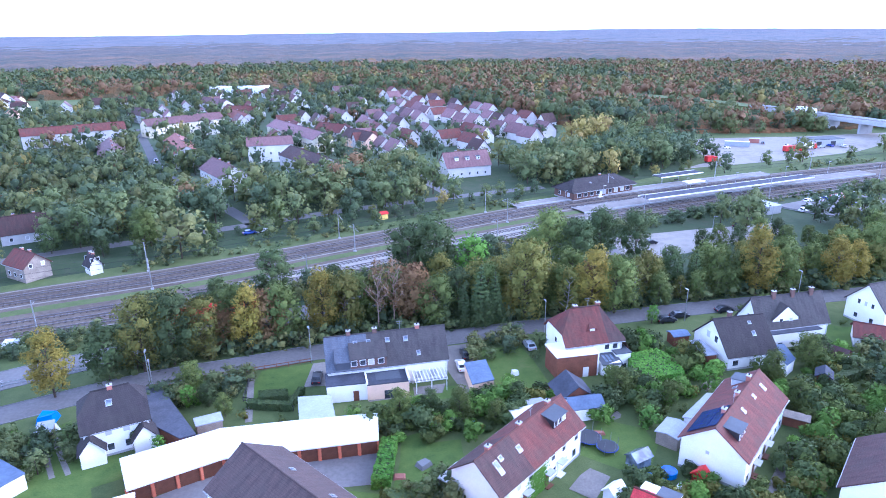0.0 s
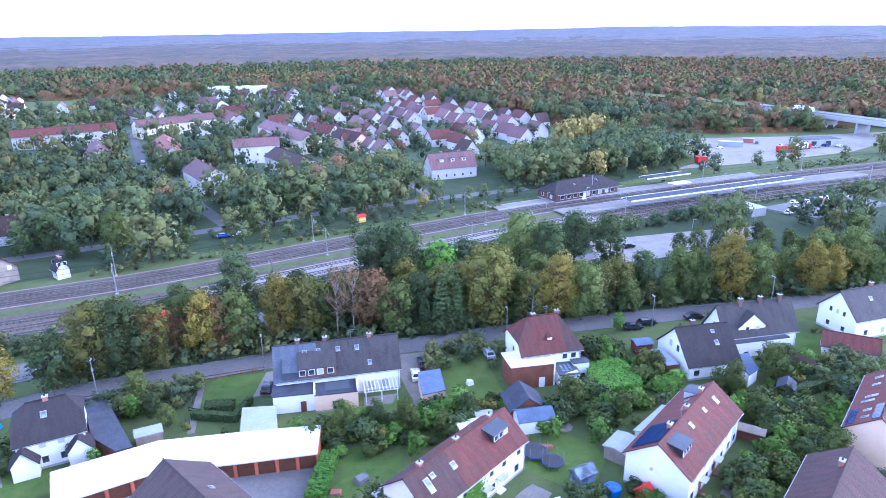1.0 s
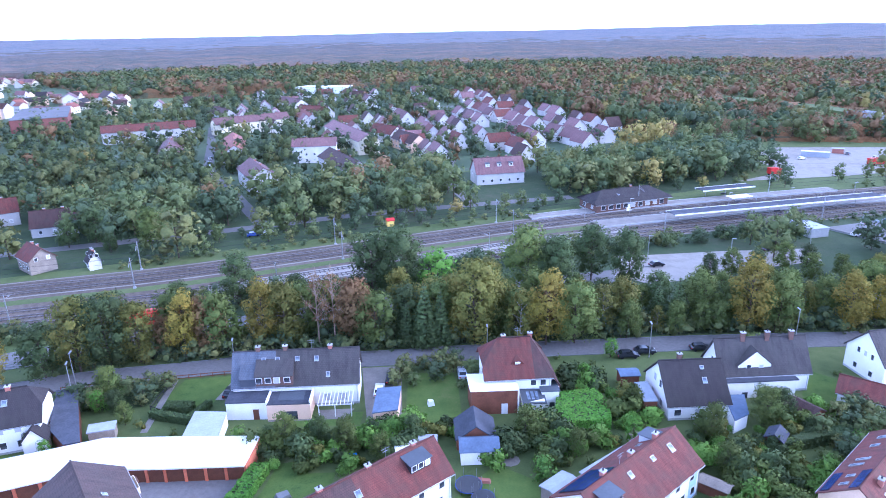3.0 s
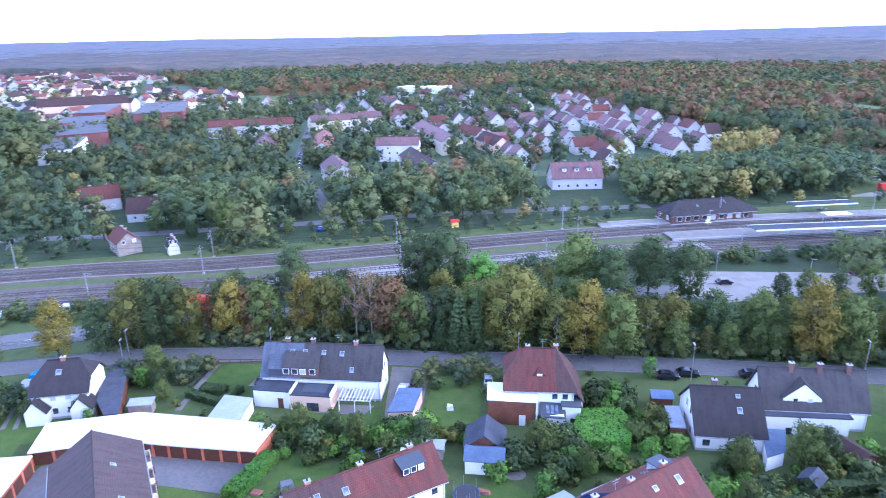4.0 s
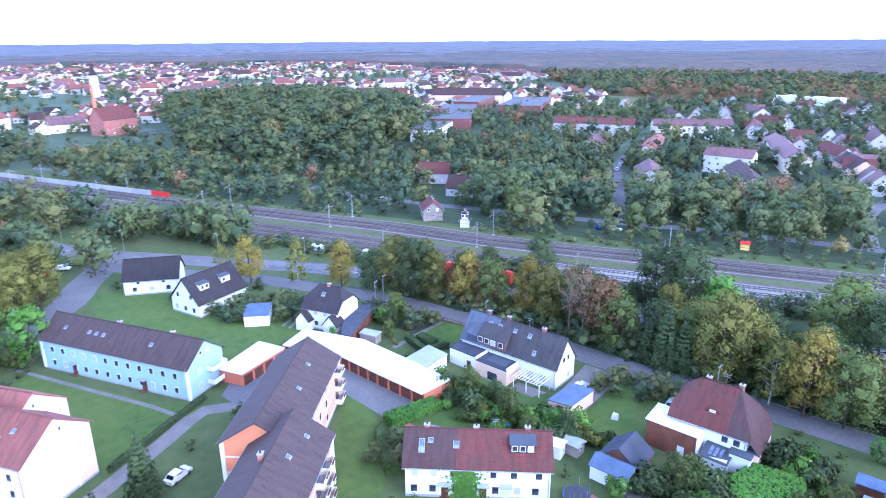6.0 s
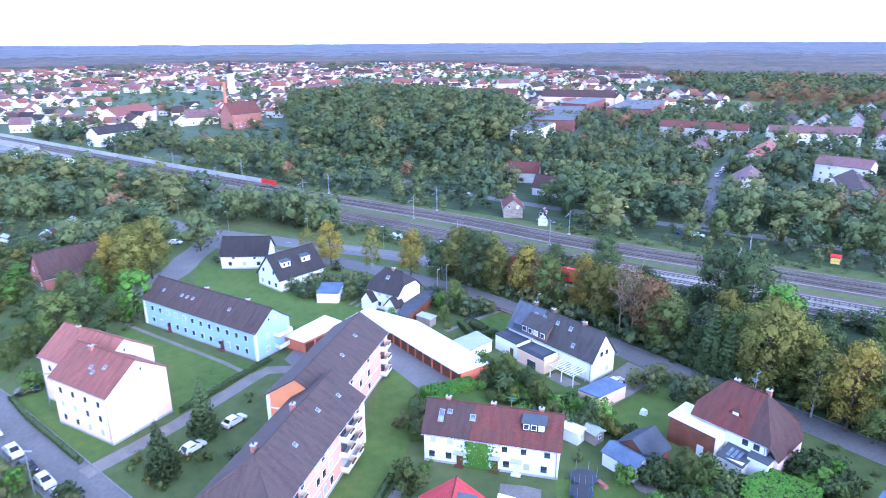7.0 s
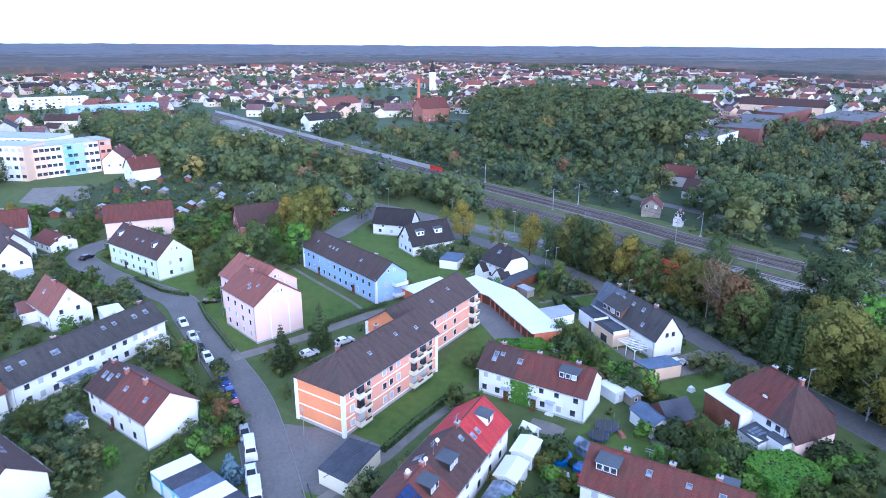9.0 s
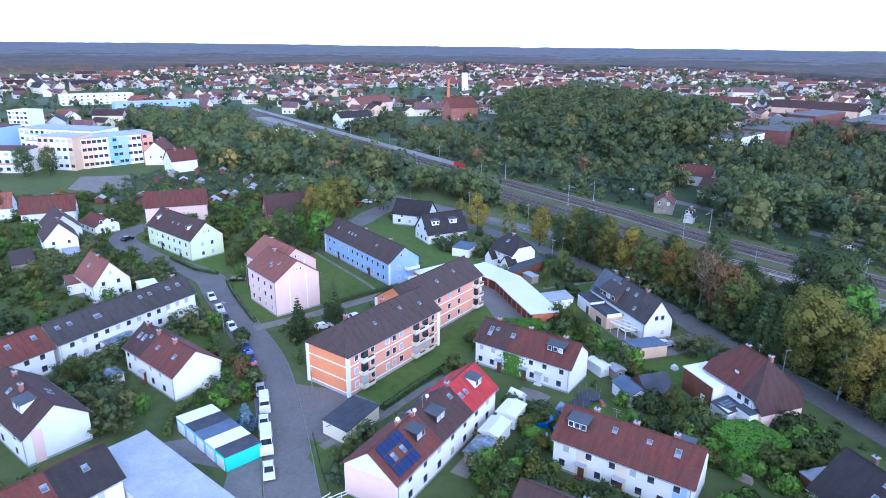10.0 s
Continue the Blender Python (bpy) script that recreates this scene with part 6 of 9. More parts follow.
# the belt between street and railway
rnd = random.Random(5)
belt = []
line = [p for p in STREET if -56 < p[0] < 240]
for p, q in zip(line, line[1:]):
    d = Vector((q[0] - p[0], q[1] - p[1], 0)).normalized()
    nrm = Vector((-d.y, d.x, 0))
    low = 0.78 if 44 < p[0] < 104 else 1.0
    for row, (o0, o1, chance, h0, h1) in enumerate(((4.4, 6.6, 0.95, 7.5, 11.5), (8.0, 12, 0.95, 10.5, 14.5), (13, 20, 0.8, 8, 12.5), (21, 30, 0.4, 6, 10), (31, 42, 0.35, 5, 9))):
        if rnd.random() < chance:
            o = rnd.uniform(o0, o1)
            x, y = p[0] + nrm.x * o + rnd.uniform(-1.5, 1.5), p[1] + nrm.y * o + rnd.uniform(-1.5, 1.5)
            if near_line(x, y, RAILS) < 20.5 or near_line(x, y, MAIN) < 5.5 or any(inside(x, y, r) for r in PARKING):
                continue
            kind = rnd.choices(["green", "dark", "olive", "yellow", "rust", "birch", "spruce", "bare"], [38, 24, 24, 6, 1.5, 7, 4, 0] if row < 2 else [40, 36, 18, 2, 1, 2, 3, 0])[0]
            if all((x - b[1]) ** 2 + (y - b[2]) ** 2 > 13 for b in SPECIAL):
                belt.append((kind, x, y, rnd.uniform(h0, h1) * low))
belt.sort(key=lambda b: math.hypot(b[1] - 20, b[2] - 120))
for kind, x, y, hgt in SPECIAL:
    tree(kind, x, y, hgt, "tree belt")
SPECIAL_LOW = [("dark", 74, 177.5, 7), ("green", 80, 180, 8), ("dark", 87, 183, 7.5), ("green", 95, 187, 8), ("dark", 102, 190, 7)]
for kind, x, y, hgt in SPECIAL_LOW + belt[:216]:
    tree(kind, x, y, hgt, "tree belt")
BELT_REST = belt[216:]
for kind, x, y, hgt in (("green", -91, 184, 13.5), ("dark", -112, 186, 12), ("dark", -118, 181, 10), ("dark", -81, 193, 6.5), ("green", -75, 195.5, 5.5), ("green", -57, 207, 9), ("dark", -33, 226, 7.5), ("green", -22, 238, 7), ("dark", -101, 178, 6)):
    tree(kind, x, y, hgt, "trees north of the tracks")
# single trees
for kind, x, y, hgt in (("spruce", -7.7, 31.3, 11), ("spruce", -16.3, 38.5, 11.5), ("blue_spruce", 27.0, 26.2, 5.5), ("rust", 11.2, 22.6, 5), ("green", -67, 15.5, 13), ("dark", -72.5, 12, 11), ("dark", -76, 20, 12), ("bright", -73.5, 31, 13), ("green", -64, 9, 8),
                        ("olive", -97, 31, 15), ("olive", -102, 36, 17), ("olive", -107, 31, 16), ("yellow", -104, 26, 14), ("green", -96, 22, 9), ("green", -92, 16, 9), ("bright", -90, 23, 7), ("green", -57.5, 6.5, 6.5), ("yellow", -71, 101.2, 14), ("yellow", -90, 84, 14.5), ("birch", -80, 93, 12.5), ("birch", -97, 79, 11), ("dark", -64, 107, 12),
                        ("bright", 45.5, 130.5, 4.5), ("green", 69, 110, 8), ("green", 59, 104.5, 7), ("dark", 72, 112, 6.5), ("green", 30, 100, 6), ("green", 38, 97, 5), ("bright", 47, 102, 5),
                        ("green", 48, 111, 5.0), ("bright", 40, 120, 4), ("green", -46, 102, 6.5), ("dark", -42, 98, 5), ("green", -8, 93, 6), ("dark", -3, 94.5, 5), ("green", 2, 93, 6), ("dark", 12, 97, 5), ("green", 8, 92, 5),
                        ("dark", -118, -88, 9), ("dark", -112, -94, 10), ("yellow", -140, -76, 6), ("bright", 18.2, 20.3, 4.2), ("bright", 17.6, 24.3, 4), ("bright", -13, 12, 4.5), ("green", 9.9, -8.3, 6), ("bright", 21.3, 7.8, 4), ("bright", -45.3, 97.5, 4.4), ("green", -38.1, 94.7, 4.4), ("dark", -49.3, 86.4, 3.6), ("bright", -45.1, 84.6, 3.2), ("green", 70, 60, 7), ("green", 62, 55, 7), ("green", 66, 84, 7), ("dark", 68, 76, 6), ("green", 60, 96, 6)):
    tree(kind, x, y, hgt)
# garden shrubs, kept off houses, roads and lawns
GARDENS = [[(-8, 86), (0, 88), (12, 90), (20, 100), (20, 104), (8, 99), (-12, 97), (-12, 91)], [(24, 92), (36, 96), (52, 106), (50, 112), (40, 122), (34, 121), (38, 110), (28, 102)], [(52, 96), (66, 100), (82, 112), (80, 118), (66, 106), (52, 107)],
           [(22, 72), (32, 70), (38, 76), (34, 84), (26, 76)], [(50, 62), (34, 66), (40, 74), (52, 84), (62, 88), (60, 78)], [(64, 82), (76, 90), (74, 98), (62, 96), (56, 88)],
           [(-10, 18), (8, 24), (16, 27), (24, 18), (18, 16), (6, 20)], [(-24, 6), (0, -10), (10, -4), (0, 2), (-14, 14)], [(16, -14), (2, -12), (14, 4), (30, 8), (28, 4)], [(-52, 95), (-38, 100), (-37, 108), (-54, 103)],
           [(-94, 62), (-66, 70), (-60, 82), (-52, 84), (-56, 90), (-72, 86)], [(-60, -10), (-40, -6), (-32, -4), (-26, -2), (-40, -14), (-56, -24)], [(-76, -36), (-60, -30), (-46, -38), (-56, -56), (-84, -48)],
           [(80, 98), (94, 114), (86, 118), (76, 108)], [(17, 120), (17.5, 112), (22, 121), (20, 125)], [(4, 112.5), (9, 114), (18, 121), (16, 126), (6, 122)], [(-30, 63), (-26, 70), (-22, 72), (-24, 66)], [(33, 42), (40, 40), (48, 44), (40, 46), (34, 50), (28, 56)],
           [(55, 48), (70, 52), (86, 70), (76, 76), (62, 60)], [(-3, 66), (2, 70), (4, 76), (0, 78), (-6, 75)]]
MOUND = [(33.4, 106.6), (36.4, 101.6), (45.0, 104.2), (45.0, 111.0), (42.0, 116.0), (33.8, 113.4)]


def clear_of_houses(x, y, d):
    for cx, cy, rz, L, W in FOOT:
        dx, dy = x - cx, y - cy
        if abs(dx) + abs(dy) > L + W:
            continue
        u, v = dx * math.cos(rz) + dy * math.sin(rz), -dx * math.sin(rz) + dy * math.cos(rz)
        if abs(u) < L / 2 + d and abs(v) < W / 2 + d:
            return False
    return True


shrubs = []
for ring in GARDENS:
    xs, ys = [p[0] for p in ring], [p[1] for p in ring]
    size = abs(sum(xs[i - 1] * ys[i] - xs[i] * ys[i - 1] for i in range(len(ring)))) / 2
    todo = int(size / 5.5)
    for _ in range(todo * 3):
        if todo == 0:
            break
        x, y = rnd.uniform(min(xs), max(xs)), rnd.uniform(min(ys), max(ys))
        if inside(x, y, ring) and not inside(x, y, MOUND) and clear_of_houses(x, y, 0.8):
            if len(shrubs) < 290:
                shrub(x, y, rnd.uniform(0.7, 1.9))
            shrubs.append((x, y))
            todo -= 1
# allotments: low green and little huts
ALLOT = []
for _ in range(900):
    x, y = rnd.uniform(-225, -118), rnd.uniform(-85, 35)
    if inside(x, y, [(-215, -60), (-150, -78), (-128, -40), (-124, 4), (-150, 30), (-200, 16)]):
        ALLOT.append((x, y, rnd.choice([0.45, 0.6, 0.8, 1.3])))
for i in range(26):
    x, y = rnd.uniform(-205, -130), rnd.uniform(-62, 20)
    if inside(x, y, [(-215, -60), (-150, -78), (-128, -40), (-124, 4), (-150, 30), (-185, 22)]):
        gable_house("allotment_hut", "small allotment hut with a flat pitched roof", (x - 1.6, y), (x + 1.6, y + rnd.uniform(-1, 1)), rnd.uniform(2.4, 3.2), 2.1, 2.9, wall=rnd.choice(["wood", "wood", "wood_pale"]), roof=rnd.choice(["felt", "sheet_grey", "felt", "sheet_grey"]), over=0.25, category="hut", group="allotment huts", plinth=False, drops=False)


# hedges
def hedge(label, ring, h, mat="leaf_bright", size=0.22, density=26):
    rng = np.random.default_rng(len(ring) + int(abs(ring[0][0]) * 7))
    xs, ys = [p[0] for p in ring], [p[1] for p in ring]
    pts, nr = [], []
    for (ax, ay), (bx, by) in zip(ring, ring[1:] + ring[:1]):
        d = math.hypot(bx - ax, by - ay)
        for _ in range(int(d * h * density)):
            u = rng.random()
            pts.append((ax + (bx - ax) * u, ay + (by - ay) * u, rng.random() * h))
            nr.append(((by - ay) / d, -(bx - ax) / d, 0.2))
    size2 = abs(sum(xs[i - 1] * ys[i] - xs[i] * ys[i - 1] for i in range(len(ring)))) / 2
    n = 0
    while n < size2 * density:
        x, y = rng.uniform(min(xs), max(xs)), rng.uniform(min(ys), max(ys))
        if inside(x, y, ring):
            pts.append((x, y, h + rng.normal() * 0.04))
            nr.append((0, 0, 1))
        n += 1
    c, nrm = np.array(pts), np.array(nr) + rng.normal(size=(len(pts), 3)) * 0.35
    nrm /= np.linalg.norm(nrm, axis=1)[:, None]
    t = np.cross(nrm, rng.normal(size=nrm.shape))
    t /= np.linalg.norm(t, axis=1)[:, None]
    b = np.cross(nrm, t)
    v = np.stack([c - t * size, c - b * size, c + t * size, c + b * size], 1).reshape(-1, 3)
    hd = thing("hedge", label, "hedge", pose(0, 0, 0))
    part("leaves", mesh_of("leaves", v, np.arange(len(v)).reshape(-1, 4), [mat]), None, hd)
    cx, cy = sum(xs) / len(xs), sum(ys) / len(ys)
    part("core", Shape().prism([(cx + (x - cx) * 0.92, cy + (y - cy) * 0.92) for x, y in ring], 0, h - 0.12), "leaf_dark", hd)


hedge("clipped bright green hedge beside the garages", [(-11.0, 76.0), (-8.4, 76.2), (-8.0, 86.4), (-10.4, 86.0)], 1.9)
hedge("broad bright green climber mound", [(34.6, 106.6), (36.9, 103.2), (43.8, 105.2), (43.6, 110.6), (41.5, 114.7), (35.0, 112.2)], 2.2)
hedge("dark green hedge between gardens", [(-27.0, 102), (-26, 102.2), (-27.0, 96.0), (-35, 96.8), (-35, 98.2), (-27.8, 97.4)], 1.4, "leaf_dark")
hedge("dark clipped hedge beside the fenced lawn", [(-34.0, 101.0), (-29.0, 101.6), (-28.4, 99.4), (-33.4, 98.8)], 1.3, "leaf_dark")
hedge("dark green hedge along the villas", [(-91, 64), (-68, 73.6), (-67.5, 72.4), (-90.5, 62.8)], 1.6, "leaf_dark", 0.3, 12)
hedge("green shrub row below the terrace", [(-9.6, 74.6), (-8.4, 72.6), (1.2, 68.6), (2.2, 70.6), (-6.0, 74.4)], 1.6, "leaf_green", 0.28, 16)
hedge("low dark hedge between lawn and slab path", [(23.4, 49.4), (16.0, 55.6), (8.8, 62.4), (8.2, 61.8), (15.4, 55.0), (22.8, 48.8)], 0.9, "leaf_dark", 0.22, 14)
hedge("low dark hedge beside the asphalt path", [(-25.2, 35.6), (-32.6, 46.6), (-37.6, 54.6), (-38.4, 54.2), (-33.4, 46.2), (-26.0, 35.2)], 0.9, "leaf_dark", 0.22, 14)
hedge("low clipped hedge round the corner lawn", [(-45.4, 8.2), (-36.0, 11.8), (-17.4, 20.4), (-17.0, 19.8), (-35.6, 11.2), (-45.2, 7.6)], 0.8, "leaf_dark", 0.22, 14)
hedge("low clipped hedge round the mint house", [(-66.6, -12.6), (-55.8, -2.8), (-51.6, 4.2), (-51.0, 3.8), (-55.2, -3.4), (-66.0, -13.2)], 0.9, "leaf_dark", 0.22, 14)
hedge("dark hedge between the white house and the garages", [(14.6, 15.6), (22.0, 12.6), (28.0, 13.0), (27.8, 14.0), (22.2, 13.6), (15.0, 16.4)], 1.3, "leaf_green", 0.25, 14)
hedge("dark hedge along the garden lawn", [(68, 103.5), (84, 110.5), (84.6, 109), (68.6, 102)], 2.0, "leaf_dark", 0.3, 12)
hedge("green hedge along the lane", [(-33, 2.4), (-14, 11.4), (4, 18.6), (4.4, 17.4), (-13.6, 10.0), (-32.6, 1.0)], 1.5, "leaf_green", 0.3, 12)


# ---- the far land: village, town, woods ----
VILLAGE = [(-330, 260), (-330, 470), (-320, 600), (-230, 670), (-110, 715), (-55, 670), (45, 515), (75, 440), (70, 395), (20, 330), (-5, 310), (-60, 262), (-110, 250), (-190, 240)]
HILL_WOOD = [(-205, 172), (-250, 148), (-318, 130), (-430, 150), (-560, 200), (-520, 300), (-416, 350), (-300, 292), (-230, 240)]
TOWN = [(-330, -120), (-440, -100), (-505, -50), (-262, 82), (-300, 132), (-330, 300), (-300, 480), (-420, 640), (-800, 900), (-1500, 900), (-1900, 300), (-1500, -350), (-800, -620), (-500, -420), (-380, -230)]


def far_house_proto(L, W, e, r, wall, roof):
    h, _, _ = gable_house("village_house", "white village house with a tiled roof", (-L / 2, 0), (L / 2, 0), W, e, r, wall=wall, roof=roof, rows=[("k", 1.6, 2, 1.5, 1.3), ("l", 4.4, 1, 1.2, 1.2)], plinth=False, drops=False, gutters=False, group="village houses")
    return h


far = random.Random(9)
spots = []


def free(x, y, d):
    if any((x - a) ** 2 + (y - b) ** 2 < d * d for a, b in spots):
        return False
    return near_line(x, y, VILLAGE_ROAD) > 9 and near_line(x, y, RAILS) > 26


protos = [far_house_proto(11, 9, 4.2, 8.6, "plaster_old", "tile_mauve"), far_house_proto(10, 9, 3.6, 8.8, "plaster_old", "tile_brown"), far_house_proto(13, 9, 4.6, 8.8, "plaster_old", "tile_red"), far_house_proto(12, 10, 4.4, 9.4, "plaster_old", "tile_mauve")]
first = {p: True for p in protos}
ridge_dir = radians(28)
# rows of village houses
for i in range(-9, 10):
    for j in range(-9, 18):
        x = -75 + i * 22 * math.cos(ridge_dir) - j * 17 * math.sin(ridge_dir) + far.uniform(-3, 3)
        y = 420 + i * 22 * math.sin(ridge_dir) + j * 17 * math.cos(ridge_dir) + far.uniform(-3, 3)
        if inside(x, y, VILLAGE) and y > 330 + max(0, -x - 40) * 0.7 and free(x, y, 14) and far.random() < (0.85 if x > -60 else 0.24):
            spots.append((x, y))
            p = far.choice(protos)
            m = pose(x, y, 0, 0, 0, 28 + far.choice([0, 90, 90, 90, 270]) + far.uniform(-6, 6))
            if first[p]:
                p.matrix_basis, first[p] = m, False
            else:
                copy_thing(p, m)
for p in protos:
    if first[p]:
        p.matrix_basis = pose(-60 + protos.index(p) * 16, 380, 0)


def long_block(label, a, b, w, e, r, wall, roof, name="apartment_block"):
    n = max(3, int(math.hypot(b[0] - a[0], b[1] - a[1]) / 4))
    h = gable_house(name, label, a, b, w, e, r, wall=wall, roof=roof, rows=[(f, z, n, 1.1, 1.3) for f in "k" for z in ((1.7, 4.5) if e > 5 else (1.7,))] + [("l", 4.2, 2, 1.0, 1.2), ("r", 4.2, 2, 1.0, 1.2)], plinth=False, drops=False, chimneys=[(0.4, 0.1, 0.6), (-0.4, 0.1, 0.6)], dormers=[(u, -1, 1.7, 1.5, "white") for u in (-0.5, 0.0, 0.5)] if "dormers" in label else [])
    spots.append(((a[0] + b[0]) / 2, (a[1] + b[1]) / 2))
    return h


for spec in (
    ("white house with a maroon roof and three dormers", (-1.5, 283), (18, 291), 11, 5.0, 10.6, "plaster_old", "tile_mauve", "dormer_house"),
    ("long white block with a dull red roof", (-242, 366), (-197, 396), 12, 7.5, 11, "plaster_old", "tile_red"),
    ("cream block with a maroon roof towards the street", (-176, 336), (-158, 302), 12, 6.5, 10.5, "cream", "tile_mauve"),
    ("long block with a purple-brown roof", (-188, 403), (-153, 440), 12, 7.5, 11, "cream", "tile_mauve"),
    ("white block with an orange-red roof", (-147, 350), (-125, 308), 12, 7, 10.5, "plaster_old", "tile_orange"),
    ("white house with a maroon roof among trees", (-102, 278), (-86, 257), 12, 6.5, 10.5, "plaster_old", "tile_mauve"),
    ("tall white apartment block with a brown roof", (-100, 323), (-79, 329), 12, 8.6, 11.8, "plaster_old", "tile_mauve"),
    ("white apartment house with a maroon roof", (-74, 305), (-50, 273), 12, 7.2, 10.8, "plaster_old", "tile_brown"),
    ("long cream block with a maroon roof", (-105, 401), (-66, 345), 12, 7.5, 11, "cream", "tile_mauve"),
    ("white house with a dark red roof", (-77, 397), (-60, 384), 10, 5.5, 9.5, "plaster_old", "tile_red"),
    ("peach house with a dark red roof", (-56, 372), (-40, 352), 10, 5.5, 9.5, "peach", "tile_brown"),
    ("white house with a red roof", (-161, 492), (-142, 490), 11, 5.5, 9.5, "plaster_old", "tile_red"),
    ("white house with a purple-brown roof", (-205, 556), (-176, 526), 12, 6.5, 10.5, "plaster_old", "tile_mauve"),
    ("white house with an orange roof", (-154, 471), (-134, 440), 11, 5.5, 9.5, "plaster_old", "tile_orange"),
    ("white house with a brown roof", (-232, 486), (-206, 460), 11, 6, 10, "plaster_old", "tile_brown"),
    ("white cottage with a dark red roof", (-139.5, 191.5), (-127.5, 198.5), 8, 3.6, 8.2, "plaster_old", "tile_brown", "cottage"),
    ("brick gatekeeper's house with a red roof", (-117, 164.5), (-109, 160), 7, 4.2, 7.2, "wood_pale", "tile_red", "gatehouse"),
    ("tiny white hut with a dark roof", (-98.2, 166.0), (-95.4, 163.6), 3.2, 2.9, 5.4, "plaster_old", "tile_dark", "hut"),
    ("white corner house with a steep roof", (-168, 196), (-158, 206), 9, 5, 9, "plaster_old", "tile_red"),
):
    long_block(*spec[:8], name=spec[8] if len(spec) > 8 else "apartment_block")

gable_house("station_building", "long brown brick station building with a dark hipped roof", (45.5, 243.0), (72.0, 258.0), 11.5, 3.8, 6.8, wall="brick_dark", roof="tile_dark", over=1.1, cut=(0.0, 0.0), inset=(5.0, 5.0),
    rows=[("k", 1.9, 9, 1.9, 1.7), ("l", 1.9, 2, 1.4, 1.5), ("r", 1.9, 2, 1.4, 1.5)], chimneys=[(0.2, 0.1, 0.7)], skylights=[(-0.3, -0.5, 0.7, 0.7)], doors=[("k", -0.12, 1.6, 2.3, "frame"), ("k", 0.55, 1.6, 2.3, "door")], category="station")
spots.append((58.7, 250.5))
structure("ground_village", area(VILLAGE, 0.016), "townland", "gardens and yards between the village houses", "ground")
structure("ground_town", area(TOWN, 0.014), "townland", "gardens, yards and streets between the town houses", "ground")
# town houses, hundreds of them
tv, tf, ti = [], [], []
TOWN_MATS = ["plaster_old", "cream", "peach", "tile_mauve", "tile_orange", "tile_brown", "tile_dark", "glass"]


def town_house(x, y, L, W, e, r, rz, wall, roof):
    co, si = math.cos(rz), math.sin(rz)
    def P(px, py, pz):
        tv.append((x + px * co - py * si, y + px * si + py * co, pz))
        return len(tv) - 1
    a = [P(sx * L / 2, sy * W / 2, z) for z in (0, e) for sx, sy in ((-1, -1), (1, -1), (1, 1), (-1, 1))]
    g = [P(-L / 2, 0, r - 0.05), P(L / 2, 0, r - 0.05)]
    for q in ((a[0], a[1], a[5], a[4]), (a[1], a[2], a[6], a[5]), (a[2], a[3], a[7], a[6]), (a[3], a[0], a[4], a[7]), (a[5], a[6], g[1], g[1]), (a[7], a[4], g[0], g[0])):
        tf.append(q)
        ti.append(wall)
    o = 0.5
    k = (r - e) / (W / 2)
    b = [P(-L / 2 - o, -W / 2 - o, e - o * k), P(L / 2 + o, -W / 2 - o, e - o * k), P(L / 2 + o, 0, r), P(-L / 2 - o, 0, r), P(L / 2 + o, W / 2 + o, e - o * k), P(-L / 2 - o, W / 2 + o, e - o * k)]
    tf.extend([(b[0], b[1], b[2], b[3]), (b[3], b[2], b[4], b[5])])
    ti.extend([roof, roof])
    for sx in (-0.6, 0, 0.6):
        for sy in (-1, 1):
            c = [P(sx * L / 2 + dx, sy * (W / 2 + 0.05), z) for dx, z in ((-0.7, 1.2), (0.7, 1.2), (0.7, 2.6), (-0.7, 2.6))]
            tf.append(tuple(c))
            ti.append(7)


count = 0
while count < 1900:
    x, y = far.uniform(-1900, -300), far.uniform(-620, 900)
    if not inside(x, y, TOWN) or inside(x, y, HILL_WOOD) or near_line(x, y, RAILS) < 28:
        continue
    d = math.hypot(x - 120, y - 50)
    if noise.noise(Vector((x * 0.006, y * 0.006, 3.0))) < -0.12:
        continue
    count += 1
    big = far.random() < 0.1
    L, W = (far.uniform(18, 32), 12) if big else (far.uniform(9, 15), far.uniform(8, 10))
    e = far.uniform(6, 9) if big else far.uniform(3.6, 6.2)
    town_house(x, y, L, W, e, e + W * far.uniform(0.3, 0.5), far.uniform(0, 3.14), far.choices([0, 1, 2], [38, 36, 26])[0], far.choices([3, 4, 5, 6], [36, 30, 24, 10])[0])
me = bpy.data.meshes.new("town_houses")
me.from_pydata(tv, [], [tuple(dict.fromkeys(q)) for q in tf])
for m in TOWN_MATS:
    me.materials.append(MAT[m])
me.polygons.foreach_set("material_index", np.array(ti, dtype=np.int32))
lay = me.uv_layers.new(name="slope")
solid("town_houses", me, None, "distant town of white houses with red roofs", "town", kind="stuff")

# trees past the railway, in the village, the town and the woods: crowns of tufts on short trunks
WOOD_MATS = ["wood_green", "wood_dark", "wood_olive", "wood_rust", "wood_yellow", "bark"]
GARDEN_MATS = ["leaf_green", "leaf_dark", "leaf_olive", "leaf_rust", "leaf_fresh", "bark"]
rng = np.random.default_rng(77)


